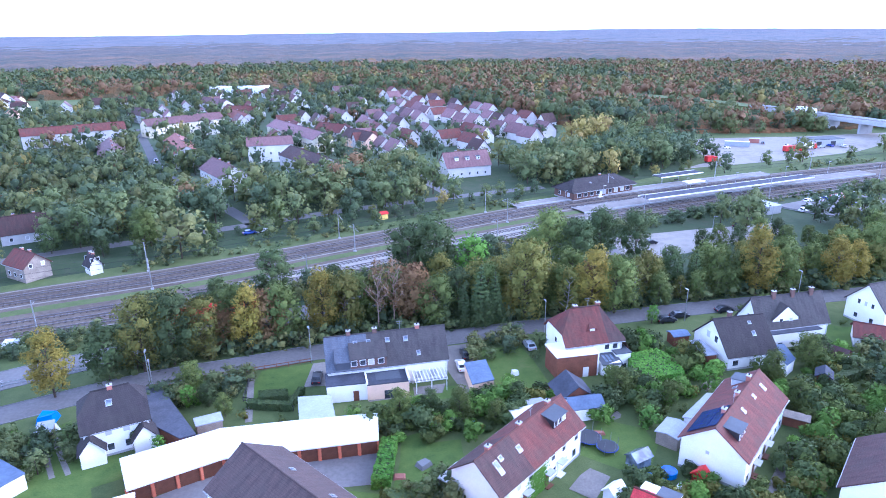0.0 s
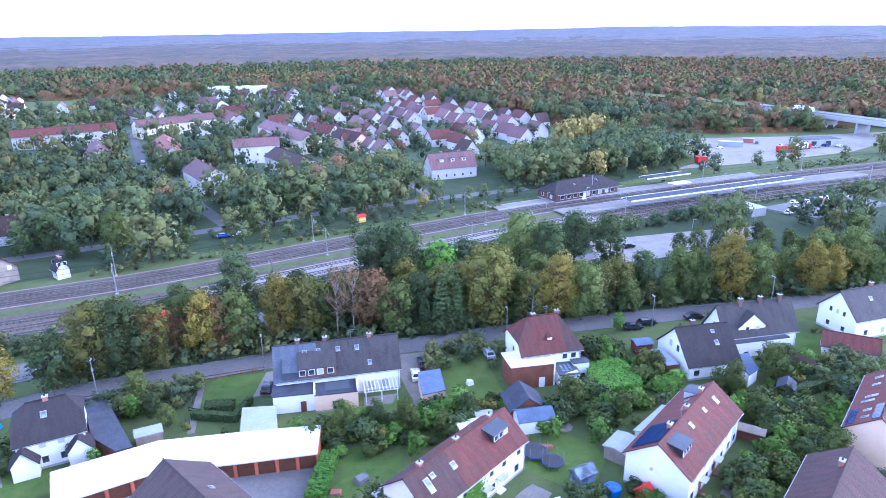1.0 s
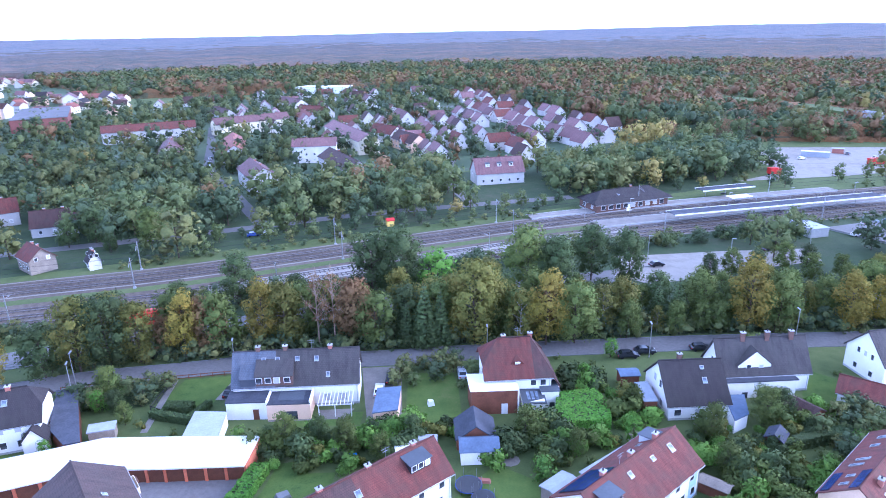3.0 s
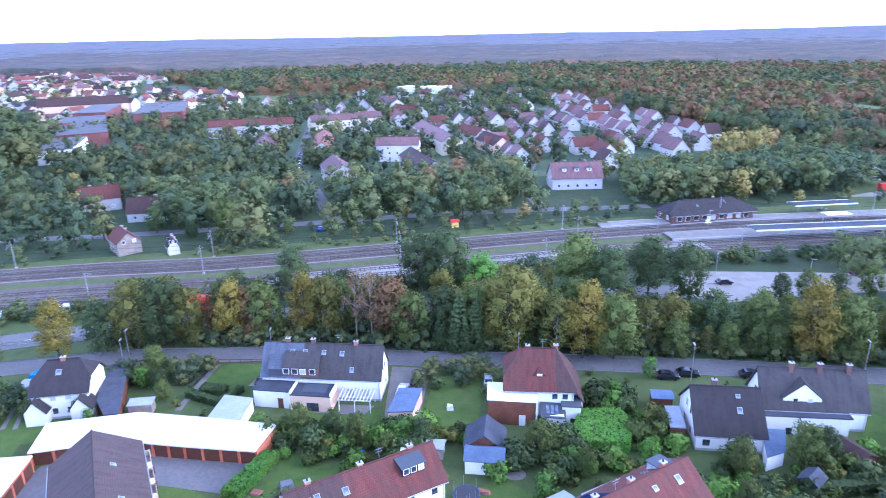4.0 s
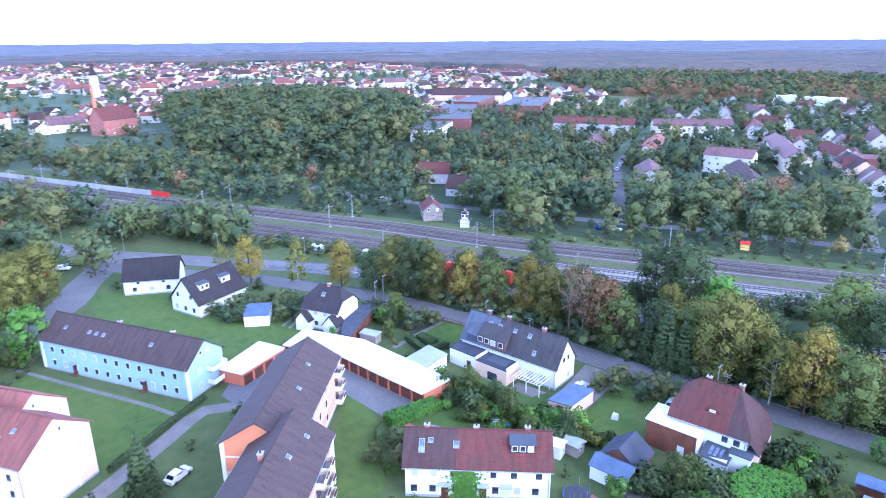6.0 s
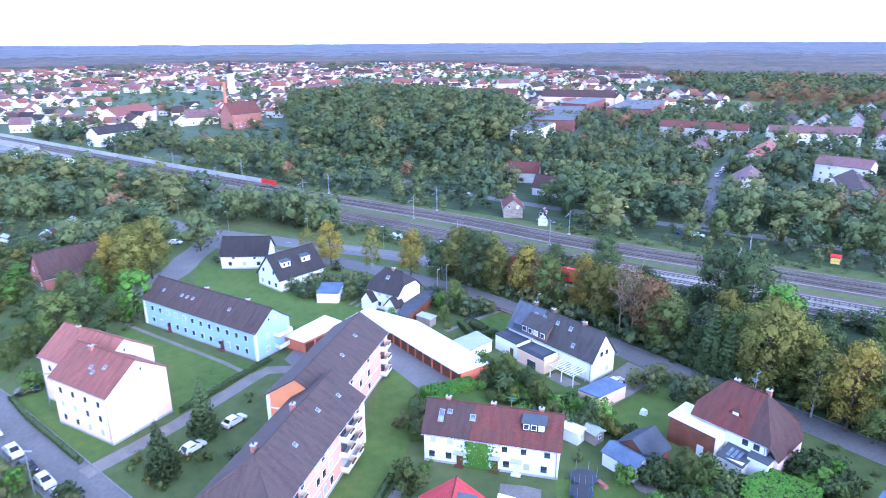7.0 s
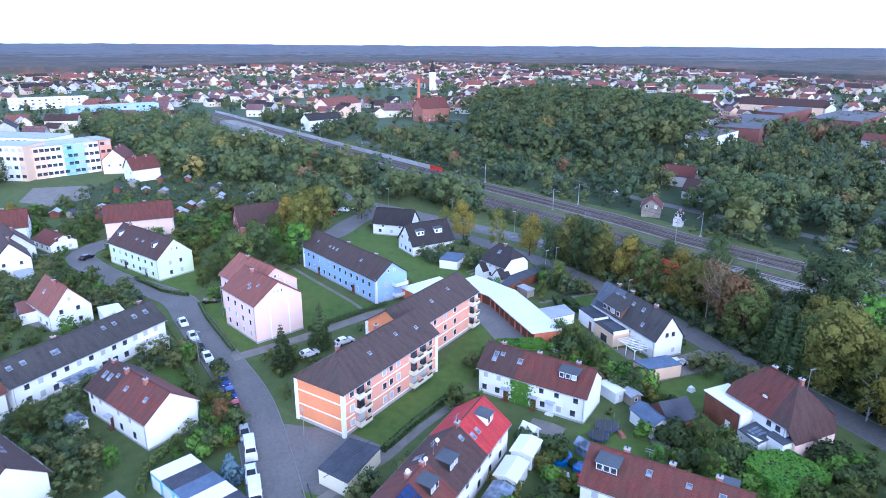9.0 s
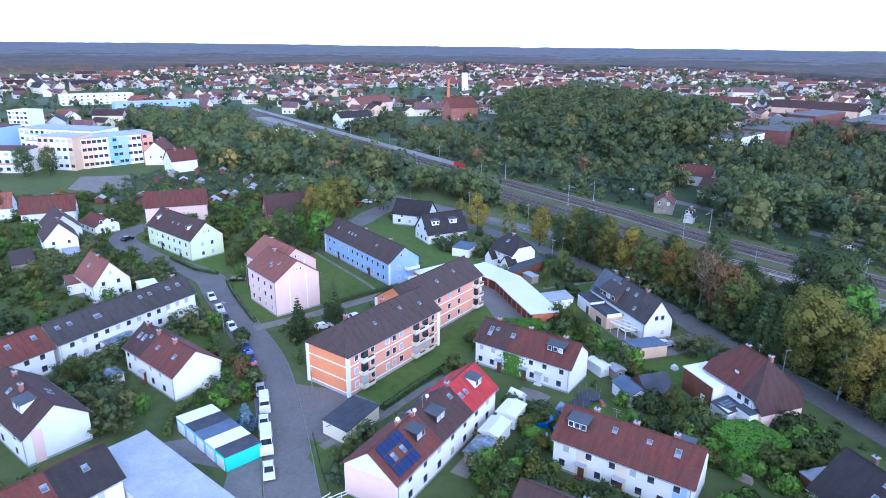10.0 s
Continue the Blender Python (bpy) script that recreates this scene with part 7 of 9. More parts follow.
def unit_tree(lumps, count, size):
    lob = []
    for i in range(lumps):
        u = (i + rng.random() * 0.8) / lumps
        a = i * 2.4 + rng.uniform(-0.5, 0.5)
        reach = 0.34 * math.sin(math.pi * (0.2 + 0.72 * u)) * rng.uniform(0.5, 0.95)
        wide = rng.uniform(0.17, 0.25) * (9 / lumps) ** 0.36
        lob.append((reach * math.cos(a), reach * math.sin(a), 0.19 + 0.67 * u, wide, 0.95))
    v, f, soft = crown_cloud(rng, lob, count, size, 1, 0.5, 0.15)
    w = 0.013
    k = len(v)
    tr = np.array([(sx * w * s, sy * w * s, z) for z, s in ((0, 1), (0.6, 0.5)) for sx, sy in ((-1, -1), (1, -1), (1, 1), (-1, 1))])
    tf = np.array([q for i in range(4) for q in ((k + i, k + (i + 1) % 4, k + 4 + (i + 1) % 4), (k + i, k + 4 + (i + 1) % 4, k + 4 + i))])
    side = tr * np.array((1, 1, 0))
    return np.concatenate([v, tr]), np.concatenate([f, tf]), np.concatenate([soft, side / np.linalg.norm(side, axis=1)[:, None]])


UNIT = {"mid": [unit_tree(6, 235, 0.074) for _ in range(8)], "far": [unit_tree(3, 58, 0.108) for _ in range(8)], "tiny": [unit_tree(1, 28, 0.17) for _ in range(8)]}


def along_line(line, step, lo, hi):
    """Places along a line with the way to its left."""
    out, run = [], 0.0
    for p, q in zip(line, line[1:]):
        d = math.hypot(q[0] - p[0], q[1] - p[1])
        while run < d:
            x, y = p[0] + (q[0] - p[0]) * run / d, p[1] + (q[1] - p[1]) * run / d
            if lo < x < hi:
                out.append((x, y, -(q[1] - p[1]) / d, (q[0] - p[0]) / d))
            run += step
        run -= d
    return out


class Wood:
    """Many trees gathered in one mesh."""

    def __init__(self):
        self.v, self.f, self.i, self.s, self.n = [], [], [], [], 0

    def tree(self, grade, x, y, h, w, mat, z=0.0):
        v, f, soft = UNIT[grade][far.randrange(8)]
        a = far.uniform(0, 6.28)
        co, si = math.cos(a), math.sin(a)
        self.v.append(np.stack([x + (v[:, 0] * co - v[:, 1] * si) * w, y + (v[:, 0] * si + v[:, 1] * co) * w, z + v[:, 2] * h], 1))
        self.s.append(np.stack([soft[:, 0] * co - soft[:, 1] * si, soft[:, 0] * si + soft[:, 1] * co, soft[:, 2]], 1))
        self.f.append(f + self.n)
        m = np.full(len(f), mat)
        m[-8:] = 5
        self.i.append(m)
        self.n += len(v)

    def build(self, name, label, mats=WOOD_MATS):
        solid(name, mesh_of(name, np.concatenate(self.v), np.concatenate(self.f), mats, np.concatenate(self.i), np.concatenate(self.s)), None, label, "trees", kind="stuff")


def hill(x, y):
    d = ((x + 390) / 190) ** 2 + ((y - 235) / 120) ** 2
    return 13.0 * max(0.0, 1 - d)


BRIDGE_ROAD = [(150, 600), (224, 474), (292, 303)]
EDGE = [(-5000, 2600), (-1500, 1100), (-600, 700), (-400, 633), (-285, 680), (-99, 735), (-53, 690), (54, 470), (100, 415), (150, 400), (209, 400), (300, 425), (600, 540), (5000, 2200)]


def in_forest(x, y):
    if inside(x, y, TOWN) or inside(x, y, VILLAGE) or near_line(x, y, RAILS) < 28:
        return False
    for (ax, ay), (bx, by) in zip(EDGE, EDGE[1:]):
        if ax <= x <= bx:
            if y > ay + (by - ay) * (x - ax) / (bx - ax):
                return True
    return math.hypot(x - 60, y - 40) > 1500 and x < 0


MIX = {"mixed": [44, 34, 18, 2.2, 1.4], "hill": [58, 18, 22, 0.4, 1.6], "autumn": [12, 8, 28, 46, 6]}


def pick(kind):
    return far.choices([0, 1, 2, 3, 4], MIX[kind])[0]


# along the railway
KEEP_CLEAR = [[(-124, 152), (-90, 156), (-88, 176), (-110, 180), (-128, 172)], [(-152, 168), (-122, 178), (-126, 206), (-154, 204)], [(-4, 246), (36, 260), (28, 300), (-14, 298)], [(36, 232), (82, 252), (78, 275), (36, 256)], [(80, 256), (125, 276), (118, 296), (80, 275)]]
wood = Wood()
placed = []
tries = 0
while len(placed) < 400 and tries < 30000:
    tries += 1
    x, y = far.uniform(-330, 130), far.uniform(70, 345)
    side = y - (155.6 + (x + 65.7) * 0.575)
    if side < 22 or side > 100 or near_line(x, y, RAILS) < 22 or near_line(x, y, NORTH_ROAD) < 5.5 or near_line(x, y, VILLAGE_ROAD) < 5 or near_line(x, y, MILL_LANE) < 4:
        continue
    if any(inside(x, y, r) for r in KEEP_CLEAR) or any((x - a) ** 2 + (y - b) ** 2 < 70 for a, b in spots) or any((x - a) ** 2 + (y - b) ** 2 < 42 for a, b in placed) or inside(x, y, HILL_WOOD):
        continue
    if side < 44 and far.random() < 0.55:
        continue
    placed.append((x, y))
    h = far.uniform(6, 10) if x < -150 else far.uniform(3.5, 7.5) if side < 44 else far.uniform(10, 15.5)
    wood.tree("mid", x, y, h, h * far.uniform(0.85, 1.15), pick("mixed"))
for kind, x, y, h in BELT_REST:
    wood.tree("mid", x, y, h, h * 0.85, pick("mixed"))
wood.tree("mid", -77, 176, 16, 18, 2)
for x, y, h, m in ((68, 350, 17, 4), (76, 357, 18, 4), (90, 372, 18, 4), (84, 362, 17, 4), (100, 368, 13, 2), (83.6, 287.8, 12, 2), (96, 318, 12, 2), (88, 312, 11, 0), (104, 326, 12, 0), (50, 292, 13, 0)):
    wood.tree("mid", x, y, h, h * 0.9, m)
for x, y in shrubs[290:]:
    h = far.uniform(2, 4.6)
    wood.tree("mid", x, y, h, h * 1.2, far.choice([0, 0, 1, 2]))
for x, y, s in ALLOT:
    h = far.uniform(1.6, 3.4) * s
    wood.tree("far", x, y, h, h * 1.1, far.choice([0, 0, 1, 1, 2]))
n = 0
while n < 400:
    x, y = far.uniform(-440, -122), far.uniform(-200, 130)
    dr = near_line(x, y, RAILS)
    if y < 57 + 0.56 * (x + 245) and 19 < dr < 100 and near_line(x, y, MAIN) > 8 and not inside(x, y, [(-215, -60), (-150, -78), (-128, -40), (-124, 4), (-150, 30), (-185, 22)]) and not inside(x, y, [(-425, -70), (-300, -20), (-300, 20), (-420, -30)]):
        h = far.uniform(8, 15)
        wood.tree("mid", x, y, h, h * far.uniform(0.9, 1.15), pick("mixed"))
        n += 1
n = 0
while n < 300:
    x, y = far.uniform(80, 560), far.uniform(190, 440)
    dr = near_line(x, y, RAILS)
    if dr > 24 and near_line(x, y, BRIDGE_ROAD) > 12 and not inside(x, y, [(105, 292), (135, 318), (122, 352), (150, 388), (280, 406), (330, 400), (262, 366), (215, 332), (160, 306)]) and not inside(x, y, [(105, 205), (175, 225), (175, 258), (120, 240)]) and y > 150 + 0.3 * x and not inside(x, y, KEEP_CLEAR[4]):
        h = far.uniform(7, 14)
        wood.tree("mid", x, y, h, h * 0.9, pick("mixed"))
        n += 1
for p in along_line(STREET, 1.7, -62, 235):
    for o in (4.3, 6.3, 10):
        x, y = p[0] + p[2] * (o + far.uniform(-1, 1.5)) + far.uniform(-1, 1), p[1] + p[3] * (o + far.uniform(-1, 1.5))
        if far.random() < 0.85 and not any(inside(x, y, r) for r in PARKING):
            h = far.uniform(2.5, 6.0)
            wood.tree("far", x, y, h, h * far.uniform(0.9, 1.3), far.choices([0, 1, 2], [45, 40, 15])[0], -0.15 * h)
for p in along_line(RAILS, 3.0, -330, 240):
    for o in (-18.5, -21, 19, 22):
        if far.random() < 0.5:
            x, y = p[0] + p[2] * o, p[1] + p[3] * o
            if o > 0 and -128 < x < -90 or near_line(x, y, MAIN) < 6 or (o > 0 and 30 < x < 150):
                continue
            h = far.uniform(1.2, 3.6)
            wood.tree("far", x, y, h, h * 1.4, far.choices([0, 1, 2], [45, 30, 25])[0], -0.15 * h)
for p in along_line(RAILS, 2.6, 30, 175):
    for o in (-20.5, -23, -26):
        x, y = p[0] + p[2] * (o + far.uniform(-1, 1)), p[1] + p[3] * (o + far.uniform(-1, 1))
        if far.random() < 0.7 and not any(inside(x, y, r) for r in PARKING):
            h = far.uniform(2.5, 5.5)
            wood.tree("mid" if h > 4 else "far", x, y, h, h * far.uniform(1.0, 1.3), far.choices([0, 1, 2], [45, 40, 15])[0], -0.12 * h)
for p in along_line(RAILS, 2.1, -175, -58):
    for o in (-19.5, -22.5, -26):
        x, y = p[0] + p[2] * (o + far.uniform(-1.2, 1.2)), p[1] + p[3] * (o + far.uniform(-1.2, 1.2))
        if far.random() < 0.72 and near_line(x, y, MAIN) > 6.5 and near_line(x, y, STREET) > 6:
            h = far.uniform(1.8, 4.6)
            wood.tree("mid" if h > 3.6 else "far", x, y, h, h * far.uniform(1.0, 1.4), far.choices([0, 1, 2], [45, 38, 17])[0], -0.12 * h)
for p in along_line(RAILS, 3.4, -75, 42):
    for o in (-19.5, -23):
        x, y = p[0] + p[2] * (o + far.uniform(-1, 1)), p[1] + p[3] * (o + far.uniform(-1, 1))
        if far.random() < 0.55 and near_line(x, y, MAIN) > 6.5 and near_line(x, y, STREET) > 6:
            h = far.uniform(3.6, 7.2)
            wood.tree("mid", x, y, h, h * far.uniform(0.9, 1.25), far.choices([0, 1, 2], [45, 35, 20])[0], -0.12 * h)
wood.build("railway_woods", "mixed green and autumn trees along the railway")
wood = Wood()
n = 0
while n < 420:
    x, y = far.uniform(-560, -205), far.uniform(125, 350)
    if inside(x, y, HILL_WOOD) and near_line(x, y, RAILS) > 24:
        h = far.uniform(13, 19)
        wood.tree("mid", x, y, h, h * far.uniform(0.95, 1.25), pick("hill"), hill(x, y))
        n += 1
wood.build("hill_wood", "dense green wood on a low hill")
wood = Wood()
n = 0
while n < 6300:
    a, r = radians(far.uniform(-42, 44)), math.sqrt(far.uniform(390 ** 2, 1120 ** 2))
    x, y = 30 - math.sin(a) * r, 20 + math.cos(a) * r
    if in_forest(x, y) and near_line(x, y, BRIDGE_ROAD) > 15:
        h = far.uniform(13, 18)
        wood.tree("far" if r < 470 else "tiny", x, y, h, h * far.uniform(0.8, 1.05), pick("autumn" if noise.noise(Vector((x * 0.008, y * 0.008, 2.0))) > -0.12 - 0.0006 * x else "mixed"))
        n += 1
n = 0
while n < 950:
    x, y = far.uniform(-340, 70), far.uniform(240, 715)
    if inside(x, y, VILLAGE) and all((x - a) ** 2 + (y - b) ** 2 > 40 for a, b in spots) and near_line(x, y, VILLAGE_ROAD) > 5:
        h = far.uniform(8, 14.5) if x < -60 else far.uniform(6, 12) if y < 400 else far.uniform(4, 8.5)
        wood.tree("far", x, y, h, h * 0.85, pick("mixed"))
        n += 1
n = 0
while n < 2600:
    x, y = far.uniform(-1900, -300), far.uniform(-620, 900)
    if inside(x, y, TOWN) and not inside(x, y, HILL_WOOD) and near_line(x, y, RAILS) > 22:
        h = far.uniform(6, 12)
        wood.tree("far" if x > -560 else "tiny", x, y, h, h * far.uniform(0.9, 1.3), pick("mixed"))
        n += 1
n = 0
while n < 240:
    x, y = far.uniform(-420, -60), far.uniform(-330, -60)
    if y < -90 - (x + 120) * 0.1 or x < -240:
        if not inside(x, y, [(-300, -150), (-180, -150), (-180, -50), (-262, -50)]):
            h = far.uniform(5, 11)
            wood.tree("far", x, y, h, h, pick("mixed"))
            n += 1
n = 0
while n < 170:
    x, y = far.uniform(-470, -235), far.uniform(-20, 150)
    if y > 57 + 0.56 * (x + 245) and 24 < near_line(x, y, RAILS) < 80 and all((x - a) ** 2 + (y - b) ** 2 > 90 for a, b in spots):
        h = far.uniform(6, 12)
        wood.tree("far", x, y, h, h, pick("mixed"))
        n += 1
n = 0
while n < 330:
    x, y = far.uniform(-330, -105), far.uniform(170, 345)
    side = y - (155.6 + (x + 65.7) * 0.575)
    if 55 < side < 215 and not inside(x, y, HILL_WOOD) and not inside(x, y, KEEP_CLEAR[1]) and near_line(x, y, NORTH_ROAD) > 6 and near_line(x, y, VILLAGE_ROAD) > 6 and all((x - a) ** 2 + (y - b) ** 2 > 110 for a, b in spots):
        h = far.uniform(8, 13)
        wood.tree("far", x, y, h, h * 0.9, pick("mixed"))
        n += 1
wood.build("distant_woods", "woods and town trees in green and rusty autumn tones")

# wooded plain out to the hills: crumpled canopies, the nearer one rusty, the farther one tinted blue-grey for distance
# haze
def canopy_mat(name, stops, cell):
    """Crowns seen from afar: one tone a crown, patches of autumn between them."""
    m, nt, b = nodes_of(name, 0.95)
    co = nt.nodes.new("ShaderNodeNewGeometry")
    vo = nt.nodes.new("ShaderNodeTexVoronoi")
    vo.inputs["Scale"].default_value = 1 / cell
    nt.links.new(co.outputs["Position"], vo.inputs["Vector"])
    n1, n2 = noise_node(nt, 0.006, 4), noise_node(nt, 0.35, 4)
    sep = nt.nodes.new("ShaderNodeSeparateColor")
    nt.links.new(vo.outputs["Color"], sep.inputs[0])
    a = nt.nodes.new("ShaderNodeMath")
    a.operation = "MULTIPLY_ADD"
    a.inputs[1].default_value = 0.34
    nt.links.new(sep.outputs[0], a.inputs[0])
    c = nt.nodes.new("ShaderNodeMath")
    c.operation = "MULTIPLY_ADD"
    c.inputs[1].default_value = 1.3
    c.inputs[2].default_value = -0.32
    nt.links.new(n1.outputs[0], c.inputs[0])
    nt.links.new(c.outputs[0], a.inputs[2])
    e = nt.nodes.new("ShaderNodeMath")
    e.operation = "MULTIPLY_ADD"
    e.inputs[1].default_value = 0.3
    nt.links.new(n2.outputs[0], e.inputs[0])
    nt.links.new(a.outputs[0], e.inputs[2])
    r = ramp(nt, stops)
    nt.links.new(e.outputs[0], r.inputs[0])
    nt.links.new(r.outputs[0], b.inputs["Base Color"])
    leaf = noise_node(nt, 3.2 / cell, 5)
    bp = nt.nodes.new("ShaderNodeBump")
    bp.inputs["Strength"].default_value, bp.inputs["Distance"].default_value = 1.0, cell * 0.35
    nt.links.new(leaf.outputs[0], bp.inputs["Height"])
    nt.links.new(bp.outputs[0], b.inputs["Normal"])
    return m


# each band is bluer and greyer than the last: distance haze put into the colour
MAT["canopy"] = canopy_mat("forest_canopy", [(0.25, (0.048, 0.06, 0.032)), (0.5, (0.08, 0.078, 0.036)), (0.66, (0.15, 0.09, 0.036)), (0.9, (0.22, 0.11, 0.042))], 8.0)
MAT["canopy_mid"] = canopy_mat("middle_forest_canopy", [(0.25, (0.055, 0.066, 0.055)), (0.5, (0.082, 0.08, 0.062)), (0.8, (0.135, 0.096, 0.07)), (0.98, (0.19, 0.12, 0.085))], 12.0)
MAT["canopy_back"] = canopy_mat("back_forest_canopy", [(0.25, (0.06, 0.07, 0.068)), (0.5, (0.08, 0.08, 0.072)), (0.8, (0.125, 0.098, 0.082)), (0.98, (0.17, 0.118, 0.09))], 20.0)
MAT["canopy_far_hazed"] = canopy_mat("far_forest_canopy_hazed", [(0.25, (0.11, 0.12, 0.138)), (0.55, (0.13, 0.135, 0.15)), (0.85, (0.165, 0.152, 0.16))], 45.0)

# one rolling sheet of crowns out to low hills, which lift its rim to fit the camera's horizon
NA, R0, R1 = 350, 390, 5000
STEP = radians(190) / (NA - 1)
NR = int(math.log(R1 / R0) / (STEP * 1.15)) + 1
cv, ci = [], []
for j in range(NR):
    r = R0 * (R1 / R0) ** (j / (NR - 1))
    cell = max(9.0, r * 0.018)
    for i in range(NA):
        a = radians(-48) + STEP * i
        x, y = 30 - math.sin(a) * r, 20 + math.cos(a) * r
        p = Vector((x, y, 0))
        d = noise.voronoi(p / cell)[0][0]
        z = 10.5 + 2.5 * noise.noise(p * 0.02) + (min(6.0, cell * 0.42) if r < 1400 else 2.5) * (1.0 - 1.6 * d * d) + 1.2 * noise.noise(p * 0.3)
        z -= 6.5 * min(1.0, max(0.0, (1180 - r) / 120))
        # rise of the far rim, sized to reach the skyline from the camera
        z += max(0.0, (r - 2700) / 2300) ** 1.5 * (33 + 5 * noise.noise(Vector((a * 3.0, 0.3, 0))) + 3 * noise.noise(Vector((a * 11.0, r * 0.002, 5.0))) + 12 * max(0.0, math.sin(a * -6.0)) * (a < 0))
        if r < 2400 and not in_forest(x, y):
            z = -6.0
        elif r < 1500 and not (in_forest(x + 14, y) and in_forest(x - 14, y) and in_forest(x, y + 14) and in_forest(x, y - 14)):
            z = 2.0
        cv.append((x, y, z if j else -6.0))
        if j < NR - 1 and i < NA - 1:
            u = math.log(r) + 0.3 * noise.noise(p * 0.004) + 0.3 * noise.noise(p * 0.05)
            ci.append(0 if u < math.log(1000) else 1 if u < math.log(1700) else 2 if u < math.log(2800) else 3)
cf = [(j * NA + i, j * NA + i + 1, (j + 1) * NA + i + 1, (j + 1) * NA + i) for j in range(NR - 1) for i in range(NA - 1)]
solid("forest_canopy", mesh_of("forest_canopy", np.array(cv), np.array(cf), ["canopy", "canopy_mid", "canopy_back", "canopy_far_hazed"], ci), None, "rust and green forest crowns reaching to low hills", "forest", kind="stuff")


# ---- vehicles ----
def car_proto(name, label, paint, L=4.3, W=1.75, H=1.48, van=False):
    c = thing(name, label, "van" if van else "car", pose(0, 0, 0), "parked cars")
    hood = H * 0.6
    s = Shape()
    if van:
        prof = [(-L / 2, 0.35), (-L / 2, H - 0.1), (-L / 2 + 0.1, H), (L / 2 - 1.3, H), (L / 2 - 0.55, hood + 0.3), (L / 2 - 0.05, hood), (L / 2, 0.35)]
    else:
        prof = [(-L / 2, 0.35), (-L / 2 + 0.02, hood * 0.98), (-L / 2 + 0.35, hood + 0.05), (-L / 2 + 0.85, H - 0.04), (-L / 2 + 1.3, H), (0.25, H - 0.03), (1.1, hood + 0.03), (L / 2 - 0.1, hood - 0.14), (L / 2, 0.35)]
    n = len(prof)
    vs = []
    for y, k in ((-W / 2, 1), (W / 2, 1)):
        for x, z in prof:
            t = 0.16 if z > hood + 0.1 else 0.0
            vs.append((x, y - math.copysign(t, y), z))
    s.add(vs, [tuple(range(n)), tuple(reversed(range(n, 2 * n)))] + [(i, n + i, n + (i + 1) % n, (i + 1) % n) for i in range(n)])
    part("body", s, paint, c)
    if van:
        part("windscreen", Shape().slab([(L / 2 - 0.52, -W / 2 + 0.2, hood + 0.34), (L / 2 - 0.52, W / 2 - 0.2, hood + 0.34), (L / 2 - 1.26, W / 2 - 0.3, H - 0.05), (L / 2 - 1.26, -W / 2 + 0.3, H - 0.05)], 0.05), "car_glass", c)
        part("side_window", Shape().box((L / 2 - 1.55, 0, hood + 0.45), (0.9, W - 0.1, 0.5)), "car_glass", c)
        part("roof_hatch", Shape().box((-0.4, 0, H + 0.05), (0.7, 0.7, 0.1)), "white_plastic", c)
    else:
        part("windscreen", Shape().slab([(1.06, -W / 2 + 0.2, hood + 0.08), (1.06, W / 2 - 0.2, hood + 0.08), (0.3, W / 2 - 0.26, H - 0.03), (0.3, -W / 2 + 0.26, H - 0.03)], -0.03), "car_glass", c)
        part("rear_window", Shape().slab([(-L / 2 + 0.4, W / 2 - 0.2, hood + 0.1), (-L / 2 + 0.4, -W / 2 + 0.2, hood + 0.1), (-L / 2 + 0.83, -W / 2 + 0.26, H - 0.08), (-L / 2 + 0.83, W / 2 - 0.26, H - 0.08)], -0.03), "car_glass", c)
        for sd in (-1, 1):
            y = sd * (W / 2 - 0.12)
            q = [(-L / 2 + 0.75, y, hood + 0.08), (0.9, y, hood + 0.08), (0.28, y - sd * 0.03, H - 0.1), (-L / 2 + 1.05, y - sd * 0.03, H - 0.1)]
            part("side_window", Shape().slab(q if sd < 0 else q[::-1], -0.03), "car_glass", c)
    for x in (-L / 2 + 0.8, L / 2 - 0.85):
        for y in (-W / 2 + 0.1, W / 2 - 0.1):
            part("wheel", Shape().tube((x, y - 0.1, 0.32), (x, y + 0.1, 0.32), 0.32, 0.32, 12), "tyre", c)
    for y in (-W / 2 + 0.3, W / 2 - 0.3):
        part("headlight", Shape().box((L / 2 - 0.04, y, hood * 0.72), (0.08, 0.35, 0.16)), "white_plastic", c)
        part("tail_light", Shape().box((-L / 2 + 0.02, y, hood * 0.8), (0.08, 0.3, 0.18)), "red_paint", c)
    return c


CARS = {}


def park(kind, x, y, deg, label=""):
    spec = {"white": ("car", "white parked car beside the kerb", "car_white"), "silver": ("car", "silver grey parked hatchback car", "car_silver"), "black": ("car", "black parked estate car", "car_black"), "blue": ("car", "dark blue parked car", "car_blue"),
            "red": ("car", "dark red parked car", "car_red"), "grey": ("car", "dark grey parked car", "car_grey"), "van": ("van", "white delivery van parked at the kerb", "car_white"), "camper": ("camper_van", "large white camper van at the kerb", "car_white")}[kind]
    m = pose(x, y, 0.05, 0, 0, deg)
    if kind not in CARS:
        ob = car_proto(*spec, **({"L": 5.2, "W": 1.95, "H": 2.2, "van": True} if kind == "van" else {"L": 6.0, "W": 2.1, "H": 2.7, "van": True} if kind == "camper" else {}))
        ob.matrix_basis = m
        CARS[kind] = ob
    else:
        ob = copy_thing(CARS[kind], m)
    tagged(ob, (label or spec[1]) if len((label or spec[1]).split()) > 3 else spec[1] + " on asphalt")
    return ob


